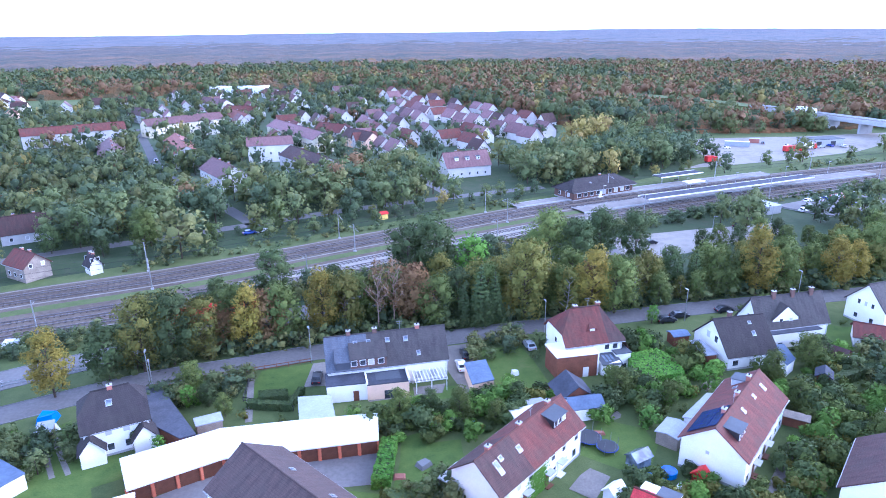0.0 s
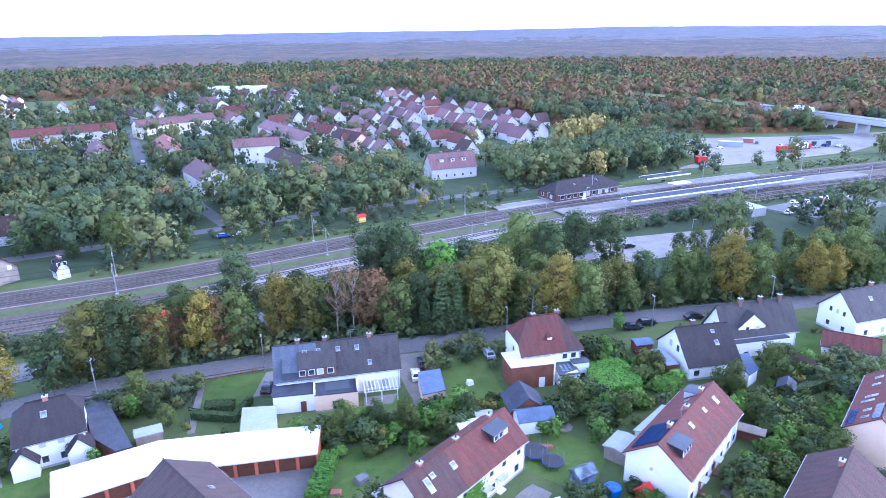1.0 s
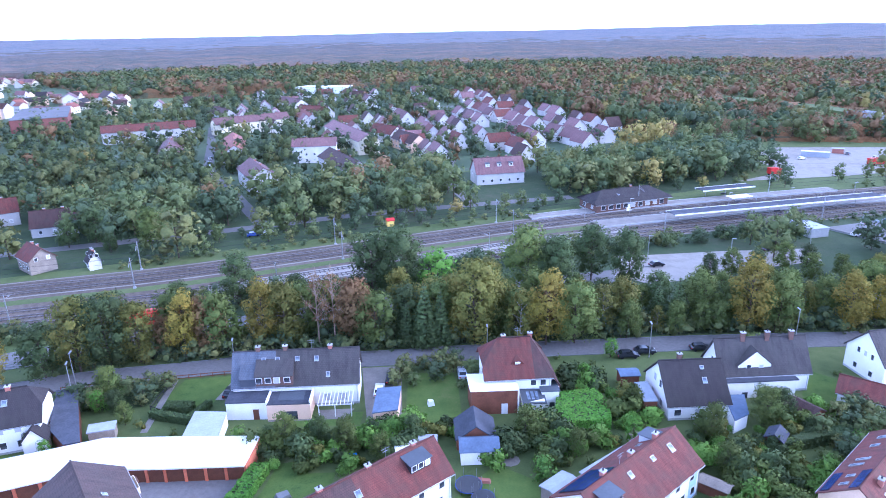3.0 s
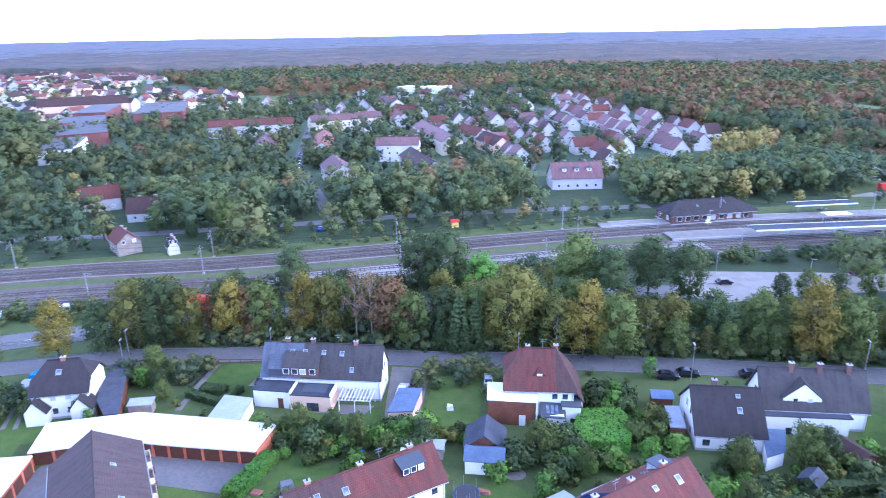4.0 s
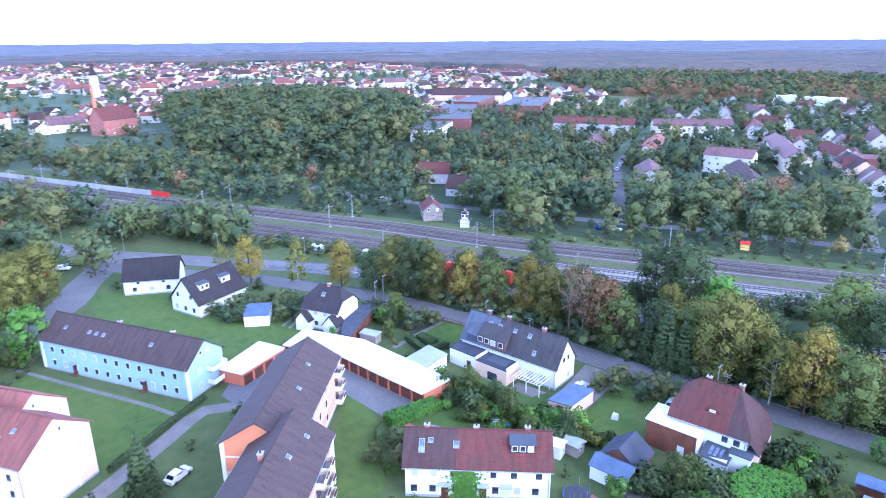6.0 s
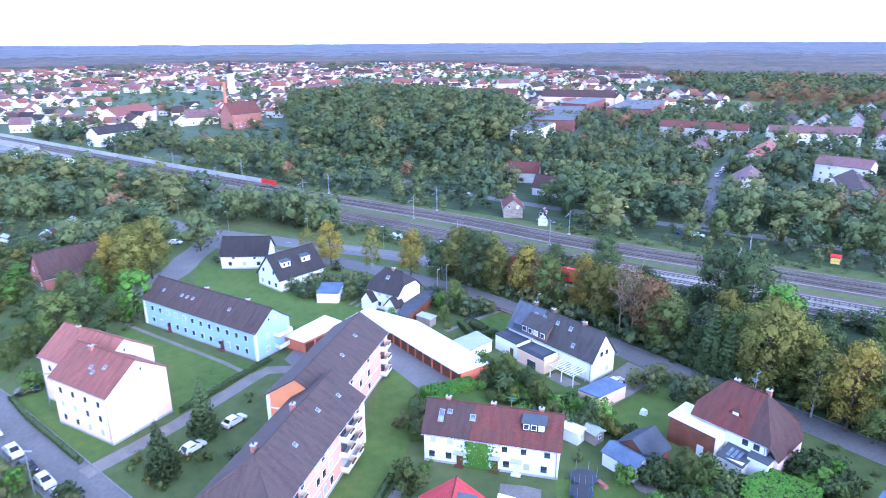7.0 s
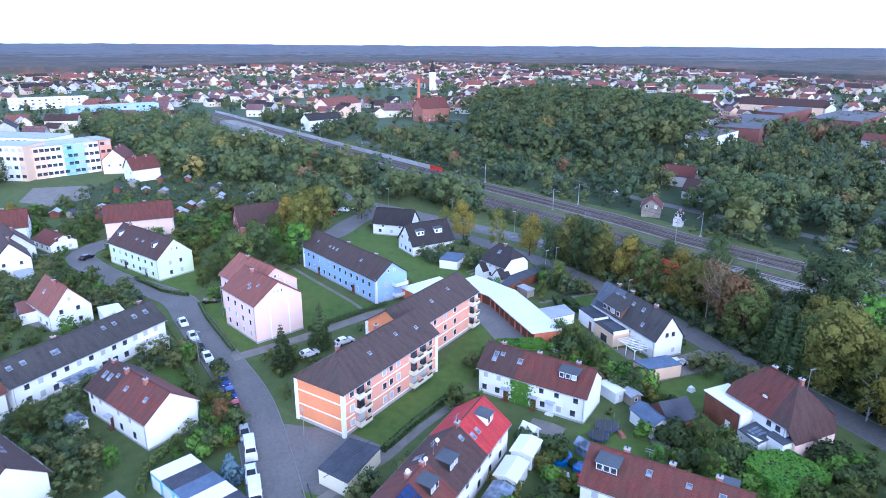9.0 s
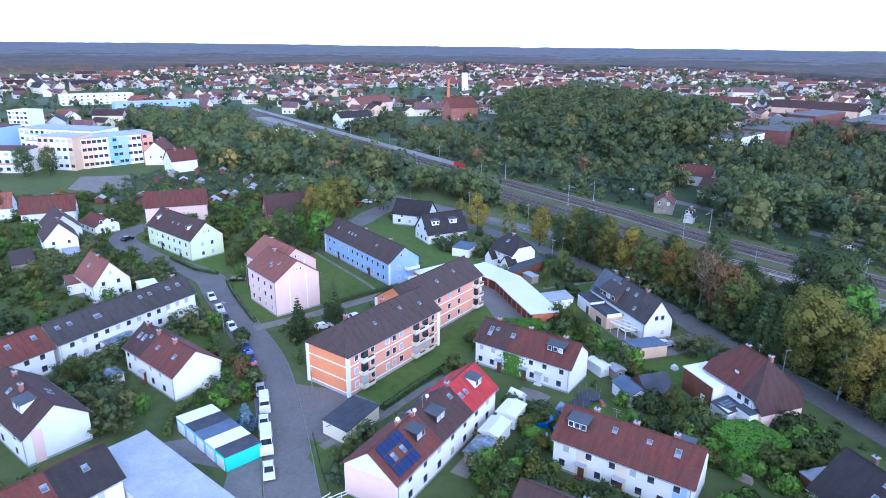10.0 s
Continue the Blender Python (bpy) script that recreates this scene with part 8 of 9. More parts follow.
LANE_A = 17
for kind, x, y, a in (("white", -33, 6.6, 25), ("white", -25, 10.4, 25), ("black", -19.4, 12.8, 25), ("white", -14.2, 15.4, 26), ("silver", -9.4, 17.8, 24), ("blue", -3.6, 20.4, 22), ("blue", 1.6, 22.4, 18), ("red", 6.6, 24.0, 16), ("black", 11.4, 25.4, 15),
                      ("silver", 15.0, 26.6, 14), ("van", 20.4, 28.2, 11), ("white", 26.2, 29.0, 10), ("camper", 32.4, 30.4, 10), ("white", 39.4, 31.8, 11), ("black", -46.2, 10.6, 100), ("grey", -49.4, -8.4, 45), ("grey", -52.2, -11.4, 45), ("black", -87, -32.6, 150),
                      ("white", -12.7, 36.2, 120), ("white", -17.6, 43.6, 120), ("black", 3.6, 115.6, 100), ("white", 2.6, 111.0, 100), ("silver", 16.8, 119.4, 105), ("black", -24.6, 106.6, 95), ("black", 52.6, 133.4, 12), ("black", 64.0, 136.4, 12), ("black", 49.0, 131.2, 12),
                      ("white", -137, 49, 60), ("white", -134, 45, 60), ("red", -130, 41, 30), ("white", 135.3, 234.2, 25), ("silver", 139.6, 236.0, 115), ("blue", 143.2, 237.6, 115), ("red", 146.4, 238.8, 115), ("white", 150.0, 240.4, 115), ("white", 154.6, 242.4, 115), ("black", 137.0, 218.6, 25),
                      ("blue", 149.6, 228.0, 25), ("white", 187, 352, 20), ("red", 196, 350, 100), ("silver", 203, 348, 15), ("blue", 210, 352, 100), ("white", 216, 350, 95), ("grey", 178, 362, 60), ("white", 152, 348, 30), ("black", 131, 226, 115), ("white", 127, 221, 25), ("red", 152, 242, 115), ("black", 62, 186, 25), ("white", 158.0, 243.8, 115), ("black", 96.0, 203.0, 30), ("blue", -64, 199, 30), ("white", -60, 201.4, 30), ("white", -152, 163.5, 20),
                      ("white", -127, 288, 124), ("silver", -132, 296, 124), ("white", -137, 304, 124), ("black", -142, 312, 124), ("white", -148, 324, 120)):
    park(kind, x, y, a)


def lorry(x, y, deg, label, cab, load, L=9.0):
    t = thing("lorry", label, "lorry", pose(x, y, 0.05 if y < 360 else 8.2, 0, 0, deg))
    part("cab", Shape().add([(L / 2 - 2, -1.2, 0.5), (L / 2, -1.2, 0.5), (L / 2, -1.2, 1.7), (L / 2 - 0.4, -1.2, 3.0), (L / 2 - 2, -1.2, 3.0), (L / 2 - 2, 1.2, 0.5), (L / 2, 1.2, 0.5), (L / 2, 1.2, 1.7), (L / 2 - 0.4, 1.2, 3.0), (L / 2 - 2, 1.2, 3.0)],
                            [(0, 1, 2, 3, 4), (9, 8, 7, 6, 5), (0, 5, 6, 1), (1, 6, 7, 2), (2, 7, 8, 3), (3, 8, 9, 4), (4, 9, 5, 0)]), cab, t)
    part("load_box", Shape().box((-1.1, 0, 2.1), (L - 2.3, 2.45, 2.6)), load, t)
    part("chassis", Shape().box((-0.2, 0, 0.65), (L - 0.6, 0.9, 0.3)), "dark_metal", t)
    for wx in (-L / 2 + 1.0, -L / 2 + 2.2, L / 2 - 1.1):
        for wy in (-1.0, 1.0):
            part("wheel", Shape().tube((wx, wy - 0.15, 0.5), (wx, wy + 0.15, 0.5), 0.5, 0.5, 10), "tyre", t)


lorry(128.5, 310, 20, "small red lorry cab on gravel", "red_paint", "red_paint", 6.0)
lorry(182, 337, 20, "red lorry with a red body on gravel", "red_paint", "red_paint", 12.0)
flat_box("yard_building", "low grey workshop with a flat roof in the yard", [(198, 352), (219, 355), (217, 364), (196, 361)], 3.6, "concrete", "sheet_slate", "workshop", 0.5, (0, (0.3, 0.7), 3.0, 2.6, "dark_metal"))
flat_box("yard_building", "small red site hut on gravel", [(172, 366), (177, 364.4), (178, 367), (173, 368.6)], 2.3, "brick", "sheet_grey", "hut", 0.3)
flat_box("container", "pale blue-grey container on gravel", [(154, 356), (166, 352), (167, 354.6), (155, 358.6)], 2.6, "sheet_grey", "sheet_white", "container", 0.0)
lorry(194, 344, 20, "red and white lorry on gravel", "red_paint", "white_plastic", 9.0)


def railcar(x, y, deg, L, label, body, roof, z=0.35):
    t = thing("railway_carriage", label, "carriage", pose(x, y, z, 0, 0, deg), "carriages")
    s = Shape()
    prof = [(-1.4, 0.6), (-1.45, 2.6), (-1.2, 3.4), (-0.5, 3.75), (0.5, 3.75), (1.2, 3.4), (1.45, 2.6), (1.4, 0.6)]
    n = len(prof)
    s.add([(-L / 2, y_, z_) for y_, z_ in prof] + [(L / 2, y_, z_) for y_, z_ in prof], [tuple(range(n)), tuple(reversed(range(n, 2 * n)))] + [(i, n + i, n + (i + 1) % n, (i + 1) % n) for i in range(n)])
    part("body", s, body, t)
    part("roof", Shape().box((0, 0, 3.78), (L - 0.6, 1.5, 0.12)), roof, t)
    for sd in (-1, 1):
        part("window_band", Shape().box((0, sd * 1.44, 2.1), (L - 2.4, 0.05, 0.8)), "glass", t)
    for wx in (-L / 2 + 3, L / 2 - 3):
        part("bogie", Shape().box((wx, 0, 0.35), (2.8, 2.0, 0.55)), "dark_metal", t)


railcar(-53.5, 134.0, 25.4, 19.6, "red railway carriage half hidden by trees", "red_paint", "red_paint", 0.0)
noise_wall = offset_line([p for p in RAILS if -520 < p[0] < -200], 16.2)
nw = thing("noise_barrier", "long pale noise barrier along the railway", "barrier")
for i, (p, q) in enumerate(zip(noise_wall, noise_wall[1:])):
    d = math.hypot(q[0] - p[0], q[1] - p[1])
    # the last panels are red in place of a rail car standing there
    part("panel", Shape().box((0, 0, 1.1), (d - 0.1, 0.18, 2.2)), "red_paint" if i > len(noise_wall) - 3 else "concrete", nw, m=pose((p[0] + q[0]) / 2, (p[1] + q[1]) / 2, 0, 0, 0, math.degrees(math.atan2(q[1] - p[1], q[0] - p[0]))))


# ---- railway furniture ----
def mast(x, y, deg, arms=(1,), h=8.6):
    m = thing("catenary_mast", "grey steel railway mast with a cantilever arm", "mast", pose(x, y, 0, 0, 0, deg), "catenary masts")
    part("pole", Shape().tube((0, 0, 0), (0, 0, h), 0.17, 0.1, 6), "metal", m)
    part("foot", Shape().box((0, 0, 0.25), (0.7, 0.7, 0.5)), "concrete", m)
    for a in arms:
        arm = part("arm", Shape().tube((0, 0, h - 1.0), (0, a * 3.4, h - 1.6), 0.05), "metal", m)
        part("stay", Shape().tube((0, 0, h - 0.1), (0, a * 3.3, h - 1.5), 0.03, 0.03, 4), "metal", arm)
        part("insulator", Shape().tube((0, a * 0.4, h - 0.95), (0, a * 0.9, h - 1.1), 0.1, 0.1, 6), "door", arm)
    return m


def along(line, step, lo=-1e9, hi=1e9):
    out, run = [], 0.0
    for p, q in zip(line, line[1:]):
        d = math.hypot(q[0] - p[0], q[1] - p[1])
        while run < d:
            x, y = p[0] + (q[0] - p[0]) * run / d, p[1] + (q[1] - p[1]) * run / d
            if lo < x < hi:
                out.append((x, y, math.degrees(math.atan2(q[1] - p[1], q[0] - p[0]))))
            run += step
        run -= d
    return out


for x, y, a in along(offset_line(RAILS, 1.4), 56, -360, 45):
    mast(x, y, a, (1, -1))
for x, y, a in along(offset_line(RAILS, 16.0), 56, -330, 240):
    mast(x, y, a, (-1,))
for x, y, a in along(offset_line(RAILS, -17.0), 60, -100, 240):
    mast(x, y, a, (1,))
for off in (11.5, 7.0, -6.0, -10.5):
    wl = offset_line([p for p in RAILS if -360 < p[0] < 260], off)
    for z, r in ((6.9, 0.025), (5.6, 0.025)):
        k = Shape()
        for p, q in zip(wl, wl[1:]):
            k.tube((*p, z), (*q, z), r, r, 3)
        solid("contact_wire", k, "dark_metal", "thin dark overhead railway wire", "wire", group="overhead wires")


def platform(line, width, label):
    p = structure("platform", strip(line, width, 0.62), "paving", label, "platform")
    for sd in (-1, 1):
        e = offset_line(line, sd * width / 2)
        k = Shape()
        for a, b in zip(e, e[1:]):
            d = math.hypot(b[0] - a[0], b[1] - a[1])
            k.box(((a[0] + b[0]) / 2, (a[1] + b[1]) / 2, 0.33), (d + 0.02, 0.3, 0.66), math.atan2(b[1] - a[1], b[0] - a[0]))
        part("edge", k, "concrete", p)


def platform_roof(a, b, w, h, label, top="felt"):
    c, L, rz = frame_axes(a, b)
    t = thing("platform_canopy", label, "canopy", Matrix.Translation(c) @ Matrix.Rotation(rz, 4, "Z"), "platform canopies")
    part("roof", Shape().box((0, 0, h + 0.12), (L, w, 0.14)), top, t)
    part("fascia", Shape().box((0, -w / 2, h + 0.06), (L + 0.2, 0.14, 0.5)).box((0, w / 2, h + 0.06), (L + 0.2, 0.14, 0.5)), "white", t, "white roof edge")
    for i in range(max(2, int(L / 9))):
        part("post", Shape().tube((-L / 2 + 3 + i * 9, 0, 0.6), (-L / 2 + 3 + i * 9, 0, h + 0.05), 0.14), "metal", t)
    part("bench", Shape().box((0, 0.5, 0.95), (2.2, 0.5, 0.5)), "dark_metal", t)


PL = [p for p in RAILS if 44 < p[0] < 190]
platform(offset_line(PL, 0.6), 7.4, "pale paved island platform between the tracks")
platform(offset_line([p for p in RAILS if 30 < p[0] < 150], 17.0), 5.0, "pale paved platform by the station")
platform_roof((72, 228.6), (150, 262.6), 5.6, 3.6, "long dark platform roof with a white edge")
platform_roof((88, 264.5), (109, 274.4), 5.2, 3.4, "short dark platform roof with a white edge")
platform_roof((97, 256.0), (105, 259.8), 3.4, 2.8, "small white-edged platform shelter", "sheet_white")
flat_box("bike_shelter", "grey flat shelter beside the car park", [(112, 217), (118, 219.6), (113.6, 229.4), (107.6, 226.8)], 2.8, "concrete", "sheet_grey", "shelter")
flat_box("parking_deck", "grey parking deck with cars", [(120, 228), (132, 214), (168, 232), (160, 248)], 0.35, "concrete", "asphalt_light", "car park", 0.0)
# bridge over the railway
bx = thing("road_bridge", "pale concrete road bridge over the railway", "bridge")
BA, BB = Vector((224, 474, 0)), Vector((292, 303, 0))
bd = (BB - BA).normalized()
brz = math.atan2(bd.y, bd.x)
bm_ = (BA + BB) / 2
part("deck", Shape().box((bm_.x, bm_.y, 7.2), ((BB - BA).length, 13, 1.7), brz), "concrete", bx)
part("carriageway", Shape().box((bm_.x, bm_.y, 8.1), ((BB - BA).length, 10.5, 0.08), brz), "asphalt", bx)
for sd in (-1, 1):
    o = Vector((-bd.y, bd.x, 0)) * 6.3 * sd
    part("parapet", Shape().box((bm_.x + o.x, bm_.y + o.y, 8.5), ((BB - BA).length, 0.3, 0.9), brz), "concrete", bx, "pale concrete parapet")
for u in (0.12, 0.34, 0.46, 0.72, 0.9):
    p = BA + (BB - BA) * u
    part("pier", Shape().box((p.x, p.y, 3.4), (1.4, 11, 6.8), brz), "concrete", bx)
emb = Shape().prism([(217, 472), (231, 478), (218, 512), (166, 584), (151, 576), (204, 506)], 0, 8.0)
structure("embankment", emb, "grass", "grassy road embankment behind the bridge", "embankment")
lorry(240, 436, -68, "white articulated lorry on the bridge", "car_white", "white_plastic", 14.0)


# ---- street furniture and garden things ----
def street_lamp(x, y, deg, h=7.5):
    l = thing("street_lamp", "slim grey street lamp with a short arm", "lamp", pose(x, y, 0, 0, 0, deg), "street lamps")
    part("pole", Shape().tube((0, 0, 0), (0, 0, h), 0.1, 0.06, 6), "metal", l)
    part("head", Shape().box((0.5, 0, h + 0.02), (1.2, 0.28, 0.14)), "metal", l)


for x, y, a in ((-55, 104.2, 110), (21, 126.0, 100), (53.2, 131.6, 100), (-12, 14.2, 60), (-52.6, 100.4, 120), (-109, 58, 30), (-166, 49.5, -60), (-140, 63, -60), (-118, 85, -60), (-97, 103.5, -60), (84, 142.5, 100), (-27, 113.4, 110), (60, 190, 0), (82, 190, 0), (108, 206, 0), (128, 222, 0), (-37, 15, 60), (21, 36.8, 190), (-88, 30, 0)):
    street_lamp(x, y, a)
for p in ((96, 252), (120, 262), (146, 273), (60, 240), (44, 232), (170, 283)):
    street_lamp(*p, 25, 5.5)


def fence(label, pts, h=1.0, mat="wood_pale", step=2.2):
    f = thing("fence", label, "fence")
    line = []
    for p, q in zip(pts, pts[1:]):
        d = math.hypot(q[0] - p[0], q[1] - p[1])
        n = max(1, round(d / step))
        line += [(p[0] + (q[0] - p[0]) * i / n, p[1] + (q[1] - p[1]) * i / n) for i in range(n)]
    line.append(pts[-1])
    for x, y in line:
        part("post", Shape().box((x, y, h / 2), (0.1, 0.1, h)), mat, f)
    for z in (h * 0.35, h * 0.88):
        for p, q in zip(line, line[1:]):
            part("rail", Shape().box(((p[0] + q[0]) / 2, (p[1] + q[1]) / 2, z), (math.hypot(q[0] - p[0], q[1] - p[1]), 0.05, 0.14), math.atan2(q[1] - p[1], q[0] - p[0])), mat, f)


fence("brown timber fence along the street", [(-57, 102.6), (-48, 106.4), (-37.6, 109.8), (-27, 113.4)], 1.1, "wood")
fence("grey metal railing beside the main road", [(-103, 88.5), (-88, 102.0), (-70, 111.6)], 1.0, "metal", 3)
fence("pale garden fence by the terraced house", [(46, 41.4), (50, 36.8), (58, 39)], 1.1, "frame")
fence("white picket fence along the lane garden", [(47.5, 40.2), (44.4, 45.8), (42.6, 48.6)], 1.0, "frame", 1.6)
fence("dark wire fence behind the vegetable plots", [(-37.6, 109.6), (-36.4, 99.4), (-26.8, 96.4)], 1.1, "dark_metal", 2.4)
fence("low fence along the yard", [(9, 99.4), (19, 102.6), (20.5, 104)], 1.0, "wood_pale")
fence("dark fence by the lane garden", [(30.4, 37.6), (40, 39.8), (46, 41.4)], 1.0, "dark_metal")


def shed(label, x, y, deg, L, W, e, r, wall, roof):
    a = radians(deg)
    gable_house("garden_shed", label, (x - math.cos(a) * L / 2, y - math.sin(a) * L / 2), (x + math.cos(a) * L / 2, y + math.sin(a) * L / 2), W, e, r, wall=wall, roof=roof, over=0.25, category="shed", group="garden sheds", plinth=False, drops=False, gutters=False,
                rows=[("r", 1.3, [0.0], 0.7, 0.8)], doors=())


for spec in (("small white summer house with a blue roof", 23.0, 94.9, 12, 5.8, 3.8, 2.4, 3.4, "white", "felt_blue"), ("brown timber shed with a dark roof", 21.8, 99.4, 102, 5.6, 6.2, 2.0, 4.3, "wood", "felt"),
             ("white garden cabin with a pointed roof", 23.0, 73.6, 40, 2.4, 2.0, 1.9, 2.8, "white_plastic", "sheet_white"), ("greenhouse with pale panels", 28.6, 81.4, 30, 3.0, 2.2, 1.7, 2.5, "roof_glass", "roof_glass"),
             ("brown garden shed with a felt roof", 69.0, 104.4, 60, 3.0, 2.6, 2.1, 3.0, "wood", "felt"),
             ("brown low shed behind the annex", 76.0, 113.4, -50, 5.0, 4.0, 2.0, 3.0, "wood", "tile_brown"), ("small blue shed with a flat roof", 48.0, 121.0, 12, 3.4, 2.6, 2.2, 2.6, "wood", "felt_blue"), ("red play house on the lawn", 36.4, 77.6, 40, 1.8, 1.6, 1.5, 2.2, "red_paint", "red_paint"),
             ("pale carport with a white roof", 35.6, 87.4, 50, 4.6, 3.4, 2.2, 2.5, "wood_pale", "sheet_grey"), ("grey lean-to along the terrace", 42.4, 93.2, 47, 9.4, 2.0, 2.3, 2.6, "white", "sheet_grey"), ("low timber shelter beside the terrace", 57.2, 91.6, -30, 4.0, 2.0, 1.7, 2.1, "wood", "wood_pale"), ("white conservatory on the terrace row", 33.6, 67.6, -36, 5.0, 3.4, 2.5, 2.9, "white", "sheet_white"),
             ("glass-roofed porch on the terrace row", 38.8, 64.2, -36, 4.6, 3.0, 2.4, 2.8, "wood_pale", "roof_glass"), ("white conservatory on the red house", 28.4, 71.4, -36, 4.6, 3.4, 2.5, 2.9, "white", "sheet_white"), ("glass porch behind the white house", 9.2, -1.6, 45, 3.4, 2.4, 2.3, 2.7, "white", "roof_glass"),
             ("pale porch on the long row", -19.6, 3.8, -36, 5.0, 3.2, 2.5, 2.9, "white", "sheet_white"), ("glass veranda on the long row", -6.0, -6.4, -36, 6.0, 2.6, 2.4, 2.8, "white", "roof_glass"), ("white lean-to beside the white house", 5.6, 14.6, 44, 6.0, 3.0, 2.5, 2.8, "white", "sheet_white"),
             ("white veranda of the brown-roofed house", 22.6, -3.4, 46, 5.0, 3.2, 2.4, 2.8, "white", "sheet_white"), ("small grey hut by the timber shed", 14.8, 95.4, 10, 2.6, 2.2, 2.0, 2.4, "wood_pale", "sheet_grey"), ("white caravan beside the shed", 12.6, 92.4, 20, 4.2, 2.1, 2.2, 2.4, "white_plastic", "white_plastic"),
             ("yellow hut beside the road", -22, 216, 30, 2.4, 2.2, 2.0, 2.6, "yellow", "red_paint")):
    shed(*spec)


def pool(x, y, r, label, water="water"):
    p = thing("garden_pool", label, "pool", pose(x, y, 0), "garden pools")
    part("wall", Shape().tube((0, 0, 0), (0, 0, 0.85), r, r, 20), "blue_plastic", p)
    part("water", Shape().tube((0, 0, 0.85), (0, 0, 0.87), r - 0.12, r - 0.12, 20), water, p)


def trampoline(x, y, r):
    t = thing("trampoline", "dark round trampoline with a safety net", "trampoline", pose(x, y, 0), "trampolines")
    part("mat", Shape().tube((0, 0, 0.75), (0, 0, 0.8), r, r, 18), "dark_metal", t)
    for i in range(6):
        a = i * math.pi / 3
        part("pole", Shape().tube((r * math.cos(a), r * math.sin(a), 0), (r * math.cos(a), r * math.sin(a), 2.4), 0.03), "metal", t)
    part("rim", Shape().tube((0, 0, 0.68), (0, 0, 0.75), r + 0.12, r + 0.12, 18), "car_blue", t)


pool(29.1, 76.6, 2.1, "round blue garden pool with dark water")
pool(32.4, 79.0, 1.2, "small pale paddling pool on grass")
trampoline(22.4, 87.4, 1.9)
trampoline(24.8, 85.0, 1.6)
trampoline(8.0, 97.6, 1.8)


def tarp(x, y, w, d, h, mat, label):
    s = Shape()
    s.add([(-w / 2, -d / 2, 0), (w / 2, -d / 2, 0), (w / 2, d / 2, 0), (-w / 2, d / 2, 0), (-w * 0.4, -d * 0.38, h * 0.8), (w * 0.38, -d * 0.36, h), (w * 0.4, d * 0.4, h * 0.75), (-w * 0.36, d * 0.38, h * 0.95)],
          [(3, 2, 1, 0), (4, 5, 6, 7), (0, 1, 5, 4), (1, 2, 6, 5), (2, 3, 7, 6), (3, 0, 4, 7)])
    solid("tarpaulin" if "tarp" in label or "cover" in label else "garden_box", s, mat, label, "pile", pose(x, y, 0.0, 0, 0, (x * 37) % 90))


tarp(-67.9, 93.8, 3.0, 2.6, 1.6, "blue_plastic", "garden pile under a blue tarpaulin")
flat_box("garden_shed", "low grey shed with a flat sheet roof", [(-66.2, 87.6), (-63.6, 88.0), (-65.2, 91.4), (-67.4, 90.6)], 1.6, "wood_pale", "sheet_grey", "shed")
flat_box("garden_shed", "low shed with a pale roof behind the garages", [(-40.6, 88.9), (-37.0, 90.6), (-38.2, 92.8), (-41.8, 91.0)], 2.0, "wood_pale", "sheet_grey", "shed")
flat_box("lean_to", "white-roofed lean-to beside the terrace house", [(0.0, 74.4), (2.6, 77.6), (1.2, 78.8), (-1.4, 75.6)], 2.4, "wood_pale", "sheet_white", "lean-to")
tarp(-3.7, 81.4, 2.2, 1.8, 0.8, "kerb", "pile of grey garden rocks on grass")
tarp(-7.2, 78.8, 1.8, 1.4, 0.3, "brick", "small red-brown garden bed on grass")
tarp(3.8, 91.1, 1.2, 1.1, 1.4, "blue_plastic", "blue garden barrel cover beside shrubs")
tarp(32.9, 75.7, 2.6, 1.2, 0.7, "white_plastic", "white rowing boat cover on grass")
tarp(-66.4, 91.0, 2.4, 3.4, 1.2, "white_plastic", "pale boxes stacked in a garden")
tarp(4.6, 96.2, 1.4, 1.4, 1.2, "blue_plastic", "blue plastic barrel cover on grass")
tarp(36.0, 79.6, 1.6, 1.2, 0.8, "white_plastic", "white garden box on the lawn")
tarp(24.4, 89.2, 2.2, 0.9, 0.5, "brick", "orange garden slide lying on grass")
tarp(12.8, 108.4, 1.2, 1.2, 1.0, "white_plastic", "white garden chairs on the lawn")
tarp(7.8, 98.6, 2.4, 2.2, 1.0, "dark_metal", "dark garden furniture under a cover")
tarp(-106, 112, 7, 3, 1.6, "white_plastic", "white covered boat beside the road")
tarp(-92, 122, 4, 2.4, 1.2, "white_plastic", "pale covered trailer among shrubs")
tarp(88, 114, 2.4, 1.8, 0.7, "kerb", "grey garden stones on the lawn")
tarp(47.4, 103.4, 2.6, 1.2, 1.0, "wood_pale", "timber pile beside a hedge")

# ivy on the terrace front
rngi = np.random.default_rng(3)
iv = []
for _ in range(700):
    u = rngi.normal() * 0.11 - 0.16
    z = rngi.uniform(0.2, 5.0)
    x, y = u * LT / 2, -WT / 2 - 0.12 - rngi.random() * 0.15
    s_ = rngi.uniform(0.12, 0.26)
    iv += [(x - s_, y, z), (x, y - 0.06, z - s_), (x + s_, y, z), (x, y - 0.06, z + s_)]
part("ivy", mesh_of("ivy", np.array(iv), np.arange(len(iv)).reshape(-1, 4), ["leaf_bright"]), None, hT, "green ivy on the wall")


